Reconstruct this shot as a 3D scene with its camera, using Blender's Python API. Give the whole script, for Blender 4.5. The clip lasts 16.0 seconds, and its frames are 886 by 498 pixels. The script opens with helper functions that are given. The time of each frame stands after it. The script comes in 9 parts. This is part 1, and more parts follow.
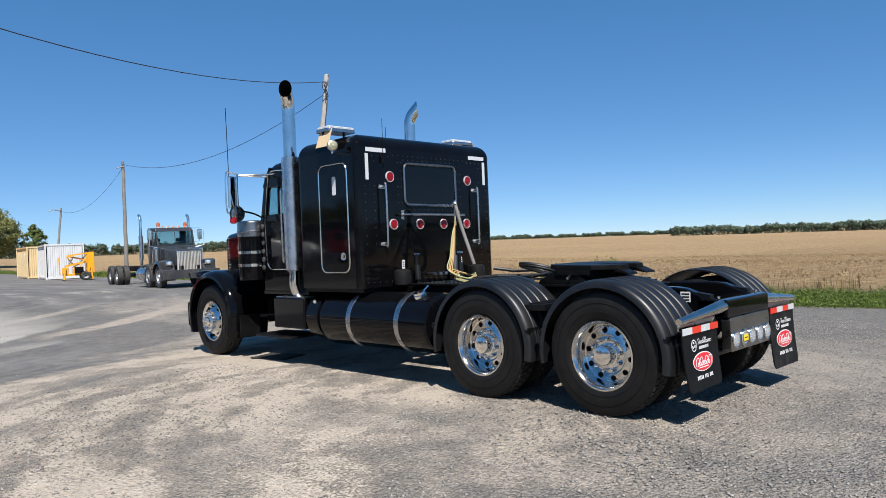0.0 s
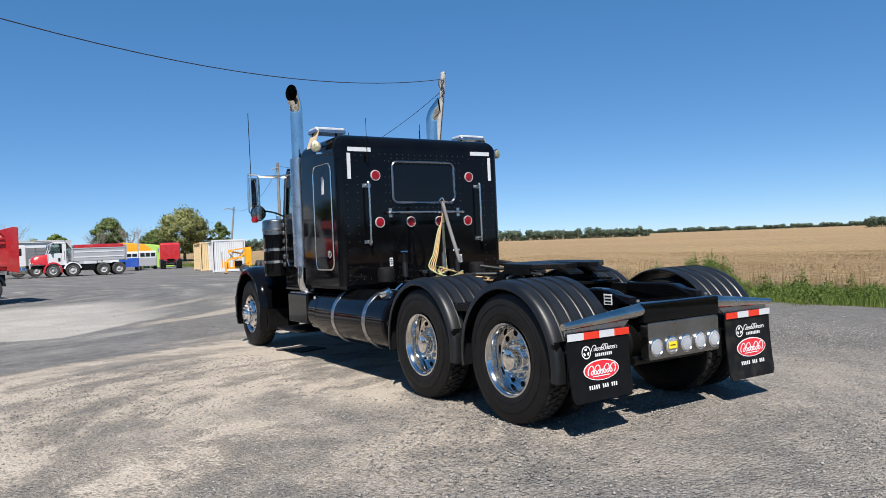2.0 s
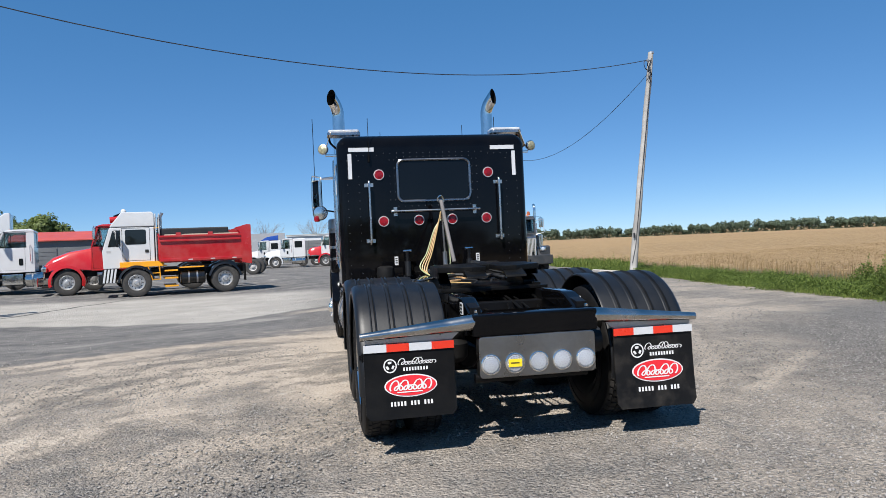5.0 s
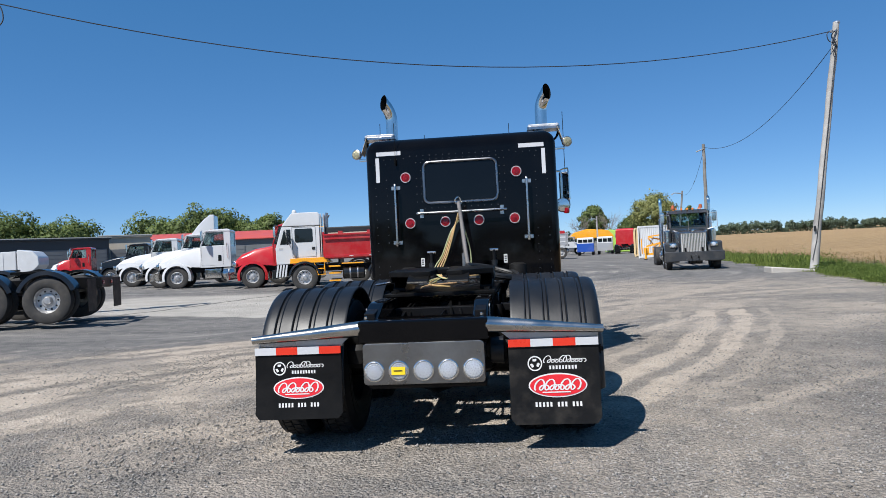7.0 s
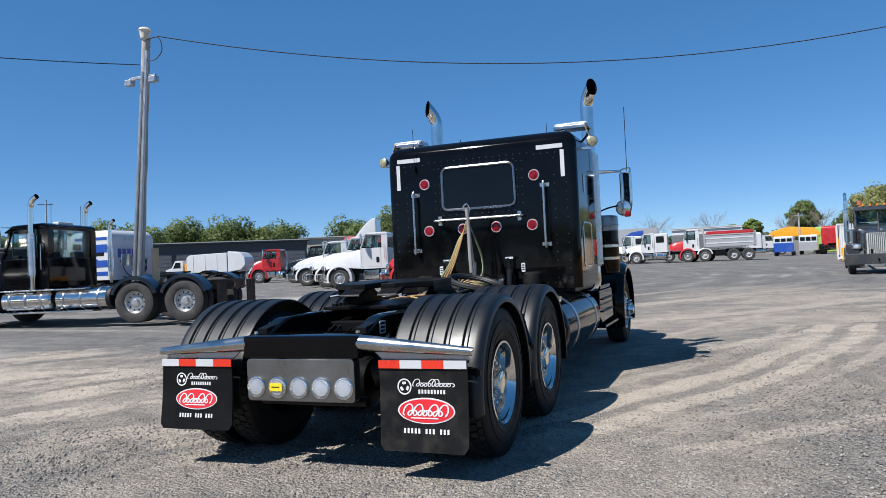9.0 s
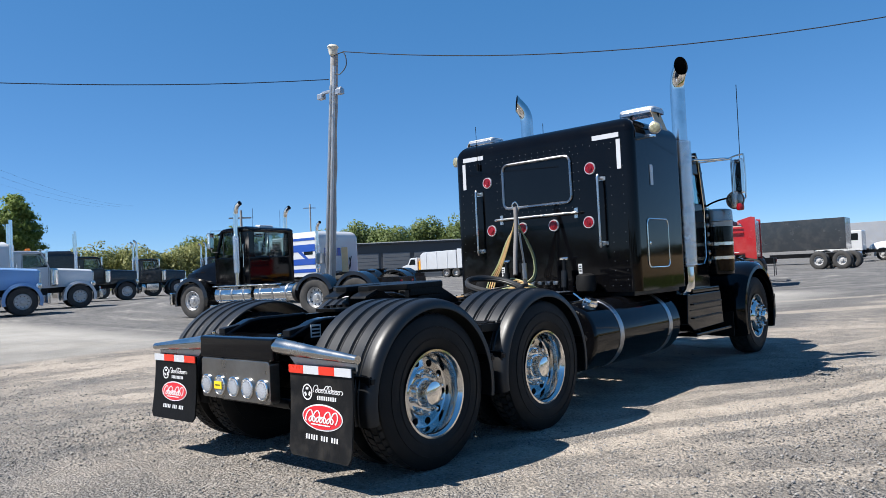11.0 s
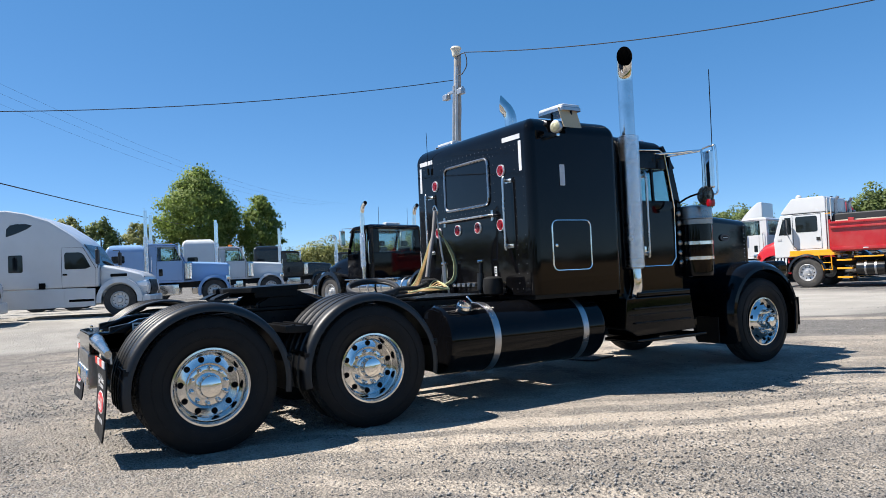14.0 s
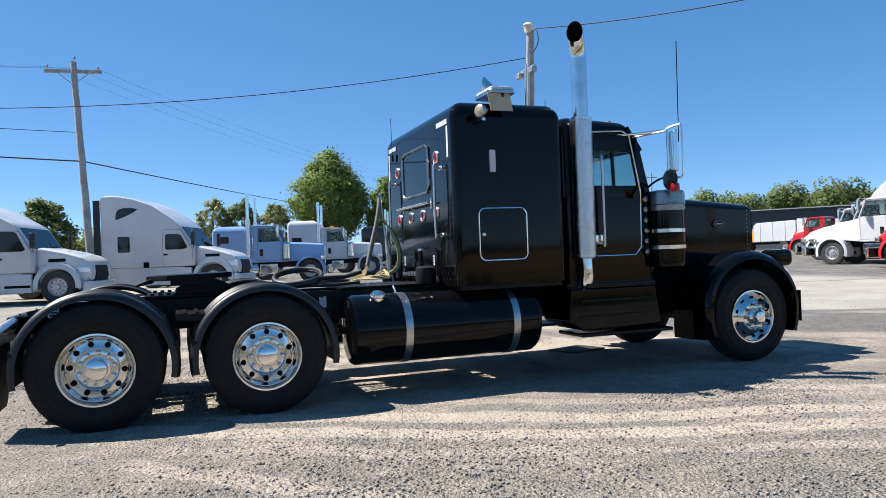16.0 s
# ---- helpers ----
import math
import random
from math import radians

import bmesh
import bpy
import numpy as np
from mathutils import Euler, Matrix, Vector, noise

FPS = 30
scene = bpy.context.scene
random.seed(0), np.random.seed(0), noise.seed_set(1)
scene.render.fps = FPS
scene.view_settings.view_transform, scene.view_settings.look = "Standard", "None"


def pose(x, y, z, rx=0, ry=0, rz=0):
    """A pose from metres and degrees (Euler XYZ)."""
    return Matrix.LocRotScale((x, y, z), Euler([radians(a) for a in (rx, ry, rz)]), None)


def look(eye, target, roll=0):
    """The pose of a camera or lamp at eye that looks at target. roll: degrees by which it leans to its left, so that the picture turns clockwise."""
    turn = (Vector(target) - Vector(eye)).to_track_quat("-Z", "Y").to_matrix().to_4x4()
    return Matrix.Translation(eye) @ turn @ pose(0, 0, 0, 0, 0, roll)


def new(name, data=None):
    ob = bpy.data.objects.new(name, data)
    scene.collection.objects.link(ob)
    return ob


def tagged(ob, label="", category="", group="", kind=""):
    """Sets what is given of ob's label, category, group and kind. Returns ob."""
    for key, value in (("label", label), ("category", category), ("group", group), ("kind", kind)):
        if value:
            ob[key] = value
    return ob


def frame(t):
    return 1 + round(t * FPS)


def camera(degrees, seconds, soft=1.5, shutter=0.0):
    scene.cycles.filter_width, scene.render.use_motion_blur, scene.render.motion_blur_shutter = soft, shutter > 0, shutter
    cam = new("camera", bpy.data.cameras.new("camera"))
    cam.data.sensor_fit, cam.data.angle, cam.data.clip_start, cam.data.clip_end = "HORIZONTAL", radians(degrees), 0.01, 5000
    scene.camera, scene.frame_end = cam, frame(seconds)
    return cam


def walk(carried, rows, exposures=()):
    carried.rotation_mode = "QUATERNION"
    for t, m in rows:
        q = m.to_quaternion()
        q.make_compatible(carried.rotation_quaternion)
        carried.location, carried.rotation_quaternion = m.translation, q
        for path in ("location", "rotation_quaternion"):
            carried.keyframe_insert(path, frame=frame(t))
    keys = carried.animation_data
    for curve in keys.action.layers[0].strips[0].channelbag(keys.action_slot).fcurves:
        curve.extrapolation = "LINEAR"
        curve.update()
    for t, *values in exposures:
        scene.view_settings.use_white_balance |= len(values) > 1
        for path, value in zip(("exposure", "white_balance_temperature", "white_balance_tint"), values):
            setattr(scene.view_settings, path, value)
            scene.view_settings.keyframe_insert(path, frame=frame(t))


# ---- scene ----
cam = camera(63.4, 16.0, soft=0.7)
METRES, EYE, TILT, LEAN, TURN = 17.65, 1.371, -0.8, 0.63, -45.4
ROWS = [
    (0.0, 0.0, 0.0, 0.0, 0.04, 0.83, 2.48),
    (0.5, 0.0313, -0.003, -0.001, 3.37, 0.9, 2.48),
    (1.0, 0.0617, 0.0015, -0.002, 6.66, 0.91, 2.46),
    (1.5, 0.0929, 0.0082, -0.0026, 9.78, 0.89, 2.45),
    (2.0, 0.1221, 0.0178, -0.0026, 13.21, 0.9, 2.41),
    (2.5, 0.152, 0.0305, -0.0031, 16.42, 0.89, 2.41),
    (3.0, 0.1806, 0.0425, -0.003, 20.49, 0.93, 2.35),
    (3.5, 0.2076, 0.0587, -0.0036, 24.43, 0.96, 2.32),
    (4.0, 0.2354, 0.0739, -0.004, 28.35, 0.98, 2.24),
    (6.5, 0.3592, 0.1694, -0.0032, 46.63, 1.07, 2.11),
    (7.0, 0.379, 0.1943, -0.0033, 51.62, 1.12, 2.07),
    (7.5, 0.3971, 0.218, -0.0022, 56.39, 1.15, 2.02),
    (8.0, 0.4103, 0.2463, -0.0016, 60.48, 1.19, 1.97),
    (8.5, 0.4224, 0.2752, -0.0012, 63.81, 1.33, 1.94),
    (9.0, 0.43, 0.3059, -0.0012, 67.06, 1.62, 1.86),
    (9.5, 0.4361, 0.3359, -0.0011, 70.89, 1.76, 1.87),
    (10.0, 0.44, 0.3653, -0.0012, 76.4, 1.81, 1.81),
    (12.5, 0.4561, 0.5274, -0.0014, 96.59, 1.92, 1.62),
    (13.0, 0.4572, 0.5593, -0.0007, 98.91, 1.84, 1.61),
    (13.5, 0.4547, 0.5895, -0.0008, 101.27, 1.77, 1.58),
    (14.0, 0.4478, 0.6179, 0.0001, 104.35, 1.67, 1.54),
    (14.5, 0.4398, 0.6479, 0.002, 107.29, 1.34, 1.44),
    (15.0, 0.4263, 0.6758, 0.0022, 109.56, 0.83, 1.36),
    (15.5, 0.4156, 0.7031, 0.0036, 112.02, 0.38, 1.26),
    (16.0, 0.4007, 0.7284, 0.0032, 115.17, 0.25, 1.2),
]
walk(cam, [(t, pose(0, 0, 0, TILT, LEAN) @ pose(-6.45, -3.35, EYE, 0, 0, TURN) @ pose(METRES * x, METRES * y, METRES * z, 90 + pitch, roll, yaw)) for t, x, y, z, yaw, pitch, roll in ROWS],
     exposures=[(0.0, 0.71, 6450, 10), (4.0, 0.71, 6450, 10), (7.0, 0.61, 6250, 10), (10.0, 0.74, 6250, 10), (12.5, 1.02, 6500, 10), (16.0, 1.06, 6600, 10)])

# ---- world, sun, exposure ----
SUN_FROM = Vector((-0.397, -0.60, 1.0)).normalized()
world = bpy.data.worlds.new("sky")
scene.world = world
world.use_nodes = True
wt = world.node_tree
sky = wt.nodes.new("ShaderNodeTexSky")
sky.sky_type = "NISHITA"
sky.sun_disc = False
sky.sun_elevation = math.asin(SUN_FROM.z)
sky.sun_rotation = math.atan2(SUN_FROM.x, SUN_FROM.y)
sky.altitude = 2600
sky.air_density = 0.85
sky.dust_density = 0.0
sky.ozone_density = 10.0
wt.nodes["Background"].inputs["Strength"].default_value = 0.088
# clear spring air: even blue airlight over the whole dome, so the horizon stays softer than the model gives
tint, haze = wt.nodes.new("ShaderNodeMix"), wt.nodes.new("ShaderNodeMix")
tint.data_type, tint.blend_type = "RGBA", "MULTIPLY"
haze.data_type, haze.blend_type = "RGBA", "ADD"
tint.inputs["Factor"].default_value = haze.inputs["Factor"].default_value = 1.0
tint.inputs["B"].default_value = (0.80, 0.69, 0.58, 1.0)
haze.inputs["B"].default_value = (0.0, 0.62, 1.62, 1.0)
wt.links.new(sky.outputs[0], tint.inputs["A"])
wt.links.new(tint.outputs["Result"], haze.inputs["A"])
wt.links.new(haze.outputs["Result"], wt.nodes["Background"].inputs["Color"])
sun_data = bpy.data.lights.new("sun", "SUN")
sun_data.energy = 5.0
sun_data.angle = radians(0.53)
sun_data.color = (1.0, 0.95, 0.88)
sun = new("sun", sun_data)
sun.matrix_world = look(SUN_FROM * 50, (0, 0, 0))

# ---- materials ----
def mat(name, color, rough=0.5, metal=0.0, coat=0.0, vary=0.12, scale=3.0, fine=60.0, bump=0.0, spec=0.5, alpha=1.0,
        transmission=0.0, emit=None, dirt=0.0, dirt_color=(0.32, 0.28, 0.23), object_random=0.0, rough_vary=0.08):
    """A procedural surface: colour broken up at two scales, uneven gloss, fine relief and dust."""
    m = bpy.data.materials.new(name)
    m.use_nodes = True
    nt = m.node_tree
    b = nt.nodes["Principled BSDF"]
    b.inputs["Metallic"].default_value = metal
    b.inputs["Specular IOR Level"].default_value = spec
    b.inputs["Coat Weight"].default_value = coat
    b.inputs["Coat Roughness"].default_value = 0.04
    b.inputs["Transmission Weight"].default_value = transmission
    b.inputs["Alpha"].default_value = alpha
    tc = nt.nodes.new("ShaderNodeTexCoord")

    def noise_node(s, detail):
        n = nt.nodes.new("ShaderNodeTexNoise")
        n.inputs["Scale"].default_value = s
        n.inputs["Detail"].default_value = detail
        nt.links.new(tc.outputs["Object"], n.inputs["Vector"])
        return n
    big, small = noise_node(scale, 4), noise_node(fine, 3)
    add = nt.nodes.new("ShaderNodeMath")
    add.operation = "MULTIPLY_ADD"
    nt.links.new(small.outputs["Fac"], add.inputs[0])
    add.inputs[1].default_value = 0.45
    nt.links.new(big.outputs["Fac"], add.inputs[2])
    ramp = nt.nodes.new("ShaderNodeMapRange")
    ramp.inputs["From Min"].default_value, ramp.inputs["From Max"].default_value = 0.45, 1.0
    ramp.inputs["To Min"].default_value, ramp.inputs["To Max"].default_value = 1 - vary, 1 + vary
    nt.links.new(add.outputs[0], ramp.inputs["Value"])
    value = ramp.outputs[0]
    if object_random:
        info = nt.nodes.new("ShaderNodeObjectInfo")
        rr = nt.nodes.new("ShaderNodeMapRange")
        rr.inputs["To Min"].default_value, rr.inputs["To Max"].default_value = 1 - object_random, 1 + object_random
        nt.links.new(info.outputs["Random"], rr.inputs["Value"])
        mul = nt.nodes.new("ShaderNodeMath")
        mul.operation = "MULTIPLY"
        nt.links.new(value, mul.inputs[0])
        nt.links.new(rr.outputs[0], mul.inputs[1])
        value = mul.outputs[0]
    tint = nt.nodes.new("ShaderNodeMix")
    tint.data_type = "RGBA"
    tint.blend_type = "MULTIPLY"
    tint.inputs["Factor"].default_value = 1.0
    tint.inputs["A"].default_value = (*color, 1)
    nt.links.new(value, tint.inputs["B"])
    out = tint.outputs["Result"]
    if dirt:
        d = noise_node(scale * 1.7, 6)
        dm = nt.nodes.new("ShaderNodeMapRange")
        dm.inputs["From Min"].default_value, dm.inputs["From Max"].default_value = 0.45, 0.75
        dm.inputs["To Max"].default_value = dirt
        nt.links.new(d.outputs["Fac"], dm.inputs["Value"])
        mx = nt.nodes.new("ShaderNodeMix")
        mx.data_type = "RGBA"
        nt.links.new(dm.outputs[0], mx.inputs["Factor"])
        nt.links.new(out, mx.inputs["A"])
        mx.inputs["B"].default_value = (*dirt_color, 1)
        out = mx.outputs["Result"]
    nt.links.new(out, b.inputs["Base Color"])
    rm = nt.nodes.new("ShaderNodeMapRange")
    rm.inputs["From Min"].default_value, rm.inputs["From Max"].default_value = 0.3, 0.7
    rm.inputs["To Min"].default_value, rm.inputs["To Max"].default_value = max(rough - rough_vary, 0.0), min(rough + rough_vary, 1.0)
    nt.links.new(big.outputs["Fac"], rm.inputs["Value"])
    nt.links.new(rm.outputs[0], b.inputs["Roughness"])
    if bump:
        bp = nt.nodes.new("ShaderNodeBump")
        bp.inputs["Strength"].default_value = bump
        bp.inputs["Distance"].default_value = 0.01
        nt.links.new(small.outputs["Fac"], bp.inputs["Height"])
        nt.links.new(bp.outputs[0], b.inputs["Normal"])
    if emit:
        b.inputs["Emission Color"].default_value = (*emit[0], 1)
        b.inputs["Emission Strength"].default_value = emit[1]
    return m


BLACK = mat("black_paint", (0.0022, 0.0023, 0.0030), 0.05, spec=0.20, vary=0.2, scale=1.3, rough_vary=0.03, dirt=0.006)
BLACK_DULL = mat("black_frame_paint", (0.0035, 0.0035, 0.004), 0.40, spec=0.2, vary=0.3, scale=4, bump=0.06, dirt=0.012)
CHROME = mat("chrome", (0.80, 0.775, 0.73), 0.13, metal=1, vary=0.03, rough_vary=0.05, dirt=0.05)
ALU = mat("polished_aluminium", (0.66, 0.65, 0.63), 0.11, metal=1, vary=0.08, scale=6, rough_vary=0.05, dirt=0.05)
STEEL = mat("brushed_steel", (0.42, 0.42, 0.43), 0.30, metal=1, vary=0.12, scale=5, bump=0.03, dirt=0.12)
RUBBER = mat("tyre_rubber", (0.0055, 0.0053, 0.0053), 0.6, spec=0.25, vary=0.3, scale=5, bump=0.1, dirt=0.014)
RUBBER_TREAD = mat("tyre_tread", (0.011, 0.0105, 0.010), 0.85, vary=0.3, scale=9, bump=0.2, dirt=0.10)
PLASTIC = mat("black_plastic", (0.0052, 0.0057, 0.0068), 0.42, spec=0.50, vary=0.2, scale=3, bump=0.05, dirt=0.012, rough_vary=0.1)
FLAP = mat("mudflap_rubber", (0.003, 0.003, 0.0032), 0.5, spec=0.18, vary=0.3, scale=6, bump=0.08, dirt=0.008)
FLAP_DUSTY = mat("dusty_mudflap_rubber", (0.004, 0.004, 0.0042), 0.55, spec=0.25, vary=0.3, scale=5, bump=0.1, dirt=0.07)
GREASE = mat("greasy_steel", (0.004, 0.004, 0.004), 0.42, spec=0.14, vary=0.4, scale=8, bump=0.2, dirt=0.006)
RED_LENS = mat("red_lens", (0.26, 0.004, 0.010), 0.10, coat=0.4, vary=0.4, scale=30, fine=160, bump=0.4)
PALE_RING = mat("pale_lamp_ring", (0.70, 0.66, 0.66), 0.25, metal=0.5, vary=0.1)
CLEAR_LENS = mat("clear_beacon_lens", (0.62, 0.63, 0.64), 0.18, metal=0.3, vary=0.25, scale=14, fine=90, bump=0.4)
WARM_LENS = mat("warm_lamp_lens", (0.42, 0.39, 0.25), 0.2, metal=0.4, vary=0.4, scale=30, fine=120, bump=0.5)
PANEL_STEEL = mat("worn_panel_steel", (0.30, 0.29, 0.275), 0.30, metal=1, vary=0.15, scale=4, fine=30, bump=0.03, dirt=0.15)
STACK_CHROME = mat("worn_stack_chrome", (0.70, 0.69, 0.67), 0.10, metal=1, vary=0.12, scale=7, fine=40, rough_vary=0.06, dirt=0.06)
HANGER_STEEL = mat("hanger_tube_steel", (0.52, 0.50, 0.47), 0.22, metal=1, vary=0.10, scale=5, fine=30, bump=0.02, rough_vary=0.08, dirt=0.15)
RED_PRINT = mat("red_print", (0.62, 0.02, 0.03), 0.35, vary=0.05)
WHITE_PRINT = mat("white_print", (0.62, 0.62, 0.62), 0.4, vary=0.05)
REFLECT = mat("white_reflective_tape", (0.52, 0.53, 0.55), 0.3, vary=0.08, fine=200, bump=0.1)
HANDLE_STEEL = mat("satin_handle_steel", (0.60, 0.585, 0.56), 0.28, metal=1, vary=0.06)
DIM_RIVET = mat("painted_rivet", (0.045, 0.047, 0.052), 0.3)
RED_TAPE = mat("red_reflective_tape", (0.62, 0.035, 0.015), 0.3, vary=0.1, fine=200)
LED = mat("clear_led_lens", (0.75, 0.77, 0.80), 0.15, metal=0.6, vary=0.3, fine=120, bump=0.5)
YELLOW = mat("yellow_sticker", (0.85, 0.62, 0.02), 0.4)
AMBER = mat("amber_lens", (0.75, 0.20, 0.01), 0.15, coat=0.4)
BEIGE = mat("beige_plate", (0.56, 0.42, 0.25), 0.5, vary=0.06, dirt=0.05)


def pane_material(name, tint):
    """Thin window glass: clear with a Fresnel gloss."""
    m = bpy.data.materials.new(name)
    m.use_nodes = True
    nt = m.node_tree
    tr, gl = nt.nodes.new("ShaderNodeBsdfTransparent"), nt.nodes.new("ShaderNodeBsdfGlossy")
    tr.inputs["Color"].default_value = (*tint, 1)
    gl.inputs["Roughness"].default_value = 0.02
    lw, mx = nt.nodes.new("ShaderNodeLayerWeight"), nt.nodes.new("ShaderNodeMixShader")
    lw.inputs["Blend"].default_value = 0.5
    pw, ad = nt.nodes.new("ShaderNodeMath"), nt.nodes.new("ShaderNodeMath")
    pw.operation, ad.operation = "POWER", "MULTIPLY_ADD"
    pw.inputs[1].default_value = 4.0
    ad.inputs[1].default_value, ad.inputs[2].default_value = 0.6, 0.03
    nt.links.new(lw.outputs["Facing"], pw.inputs[0])
    nt.links.new(pw.outputs[0], ad.inputs[0])
    nt.links.new(ad.outputs[0], mx.inputs[0])
    nt.links.new(tr.outputs[0], mx.inputs[1])
    nt.links.new(gl.outputs[0], mx.inputs[2])
    nt.links.new(mx.outputs[0], nt.nodes["Material Output"].inputs[0])
    return m


GLASS = pane_material("tinted_glass", (0.74, 0.83, 0.82))
DARK_GLASS = mat("dark_window_glass", (0.003, 0.0035, 0.0045), 0.03, spec=0.28, vary=0.1, rough_vary=0.02)
SEAT = mat("dark_upholstery", (0.02, 0.02, 0.022), 0.8, vary=0.2, bump=0.2)
HOSE_Y = mat("yellow_hose", (0.40, 0.27, 0.10), 0.45, vary=0.15, dirt=0.1)
HOSE_G = mat("pale_green_hose", (0.30, 0.33, 0.17), 0.5, vary=0.15, dirt=0.1)
HOSE_T = mat("tan_hose", (0.50, 0.30, 0.14), 0.5, vary=0.15, dirt=0.1)
HOSE_B = mat("black_hose", (0.012, 0.012, 0.012), 0.5, vary=0.2)
CONCRETE = mat("concrete", (0.36, 0.34, 0.31), 0.9, vary=0.2, scale=2, fine=40, bump=0.3, dirt=0.25)
WOOD_POLE = mat("weathered_pole_wood", (0.32, 0.31, 0.295), 0.85, vary=0.3, scale=2, fine=30, bump=0.5, dirt=0.2, dirt_color=(0.15, 0.125, 0.10))
GALV = mat("galvanised_metal", (0.45, 0.46, 0.47), 0.42, metal=0.8, vary=0.15, scale=4)
WIRE = mat("black_cable", (0.02, 0.02, 0.022), 0.6)

# ---- mesh tools ----
def auto_smooth(bm, degrees=38):
    """Smooth shading that keeps flat panels flat: area-weighted normals within a limit angle."""
    bm.normal_update()
    limit = math.cos(radians(degrees))
    out = []
    areas = {f.index: f.calc_area() for f in bm.faces} if not bm.faces.index_update() else {}
    for f in bm.faces:
        f.smooth = True
        nf = f.normal
        for v in f.verts:
            n = Vector((0, 0, 0))
            for g in v.link_faces:
                if g.normal.dot(nf) > limit:
                    n += g.normal * areas[g.index]
            out.append(n.normalized() if n.length > 1e-12 else nf.copy())
    return out


def finish(me, normals):
    """Set the normals worked out for the mesh."""
    if normals and len(normals) == len(me.loops):
        me.normals_split_custom_set(normals)


def part(name, bm, material, parent=None, label="", at=None, smooth=True):
    """Links a bmesh as one mesh object under a thing or a part."""
    normals = auto_smooth(bm) if smooth else None
    me = bpy.data.meshes.new(name)
    bm.to_mesh(me)
    bm.free()
    finish(me, normals)
    for m in (material if isinstance(material, (list, tuple)) else [material]):
        me.materials.append(m)
    ob = new(name, me)
    if parent is not None:
        ob.parent = parent
    if at is not None:
        ob.matrix_basis = at
    if label:
        tagged(ob, label=label)
    return ob


def thing(name, label, category, m=None, group="", kind=""):
    e = new(name)
    e.empty_display_size = 0.3
    if m is not None:
        e.matrix_basis = m
    return tagged(e, label, category, group, kind)


def loft(bm, rings, cap0=True, cap1=True, close=False):
    vr = [[bm.verts.new(p) for p in r] for r in rings]
    n = len(vr[0])
    pairs = list(zip(vr, vr[1:])) + ([(vr[-1], vr[0])] if close else [])
    for a, b in pairs:
        for i in range(n):
            j = (i + 1) % n
            bm.faces.new((a[i], a[j], b[j], b[i]))
    if cap0 and not close:
        bm.faces.new(list(reversed(vr[0])))
    if cap1 and not close:
        bm.faces.new(vr[-1])
    return bm


def fix(bm):
    bmesh.ops.recalc_face_normals(bm, faces=bm.faces)
    return bm


def box(x0, x1, y0, y1, z0, z1, bevel=0.0, seg=2, bm=None):
    b = bmesh.new()
    loft(b, [[(x0, y0, z), (x1, y0, z), (x1, y1, z), (x0, y1, z)] for z in (z0, z1)])
    fix(b)
    if bevel:
        bmesh.ops.bevel(b, geom=list(b.edges), offset=bevel, segments=seg, affect="EDGES", profile=0.5)
    return join(bm, b)


def join(bm, b):
    if bm is None:
        return b
    me = bpy.data.meshes.new("tmp")
    b.to_mesh(me)
    b.free()
    bm.from_mesh(me)
    bpy.data.meshes.remove(me)
    return bm


def rrect(x0, x1, y0, y1, r, n=4):
    """Corner-rounded rectangle, counter-clockwise."""
    r = max(min(r, (x1 - x0) / 2 - 1e-4, (y1 - y0) / 2 - 1e-4), 1e-4)
    pts = []
    for cx, cy, a0 in ((x1 - r, y1 - r, 0), (x0 + r, y1 - r, 90), (x0 + r, y0 + r, 180), (x1 - r, y0 + r, 270)):
        for i in range(n + 1):
            a = radians(a0 + 90 * i / n)
            pts.append((cx + r * math.cos(a), cy + r * math.sin(a)))
    return pts


def rounded_block(x0, x1, y0, y1, z0, z1, rv, rt, rb=0.0, n=5, bm=None, shear=None):
    """A block with upright corners of radius rv and top edges of radius rt. shear(x, y, z) may move its points."""
    b = bmesh.new()
    rings = []
    if rb:
        for i in range(n):
            a = radians(90 * i / n)
            q = rb * (1 - math.sin(a))
            rings.append((q, z0 + rb - rb * math.cos(a)))
    rings.append((0, z0 + rb))
    for i in range(n + 1):
        a = radians(90 * i / n)
        rings.append((rt * (1 - math.cos(a)), z1 - rt + rt * math.sin(a)))
    out = []
    for q, z in rings:
        pts = [(x, y, z) for x, y in rrect(x0 + q, x1 - q, y0 + q, y1 - q, max(rv - q * 0.6, 0.015), 5)]
        out.append([shear(*p) for p in pts] if shear else pts)
    loft(b, out)
    return join(bm, fix(b))


def tube(points, r, seg=10, bm=None, closed=False, radii=None):
    """A round bar along points."""
    b = bmesh.new()
    pts = [Vector(p) for p in points]
    n = len(pts)
    rings = []
    up = None
    for i, p in enumerate(pts):
        if closed:
            d = pts[(i + 1) % n] - pts[i - 1]
        else:
            d = pts[min(i + 1, n - 1)] - pts[max(i - 1, 0)]
        d.normalize()
        if up is None:
            up = d.orthogonal().normalized()
        up = (up - d * up.dot(d)).normalized()
        side = d.cross(up)
        rr = radii[i] if radii else r
        rings.append([p + (up * math.cos(a) + side * math.sin(a)) * rr for a in (2 * math.pi * k / seg for k in range(seg))])
    loft(b, rings, close=closed)
    return join(bm, fix(b))


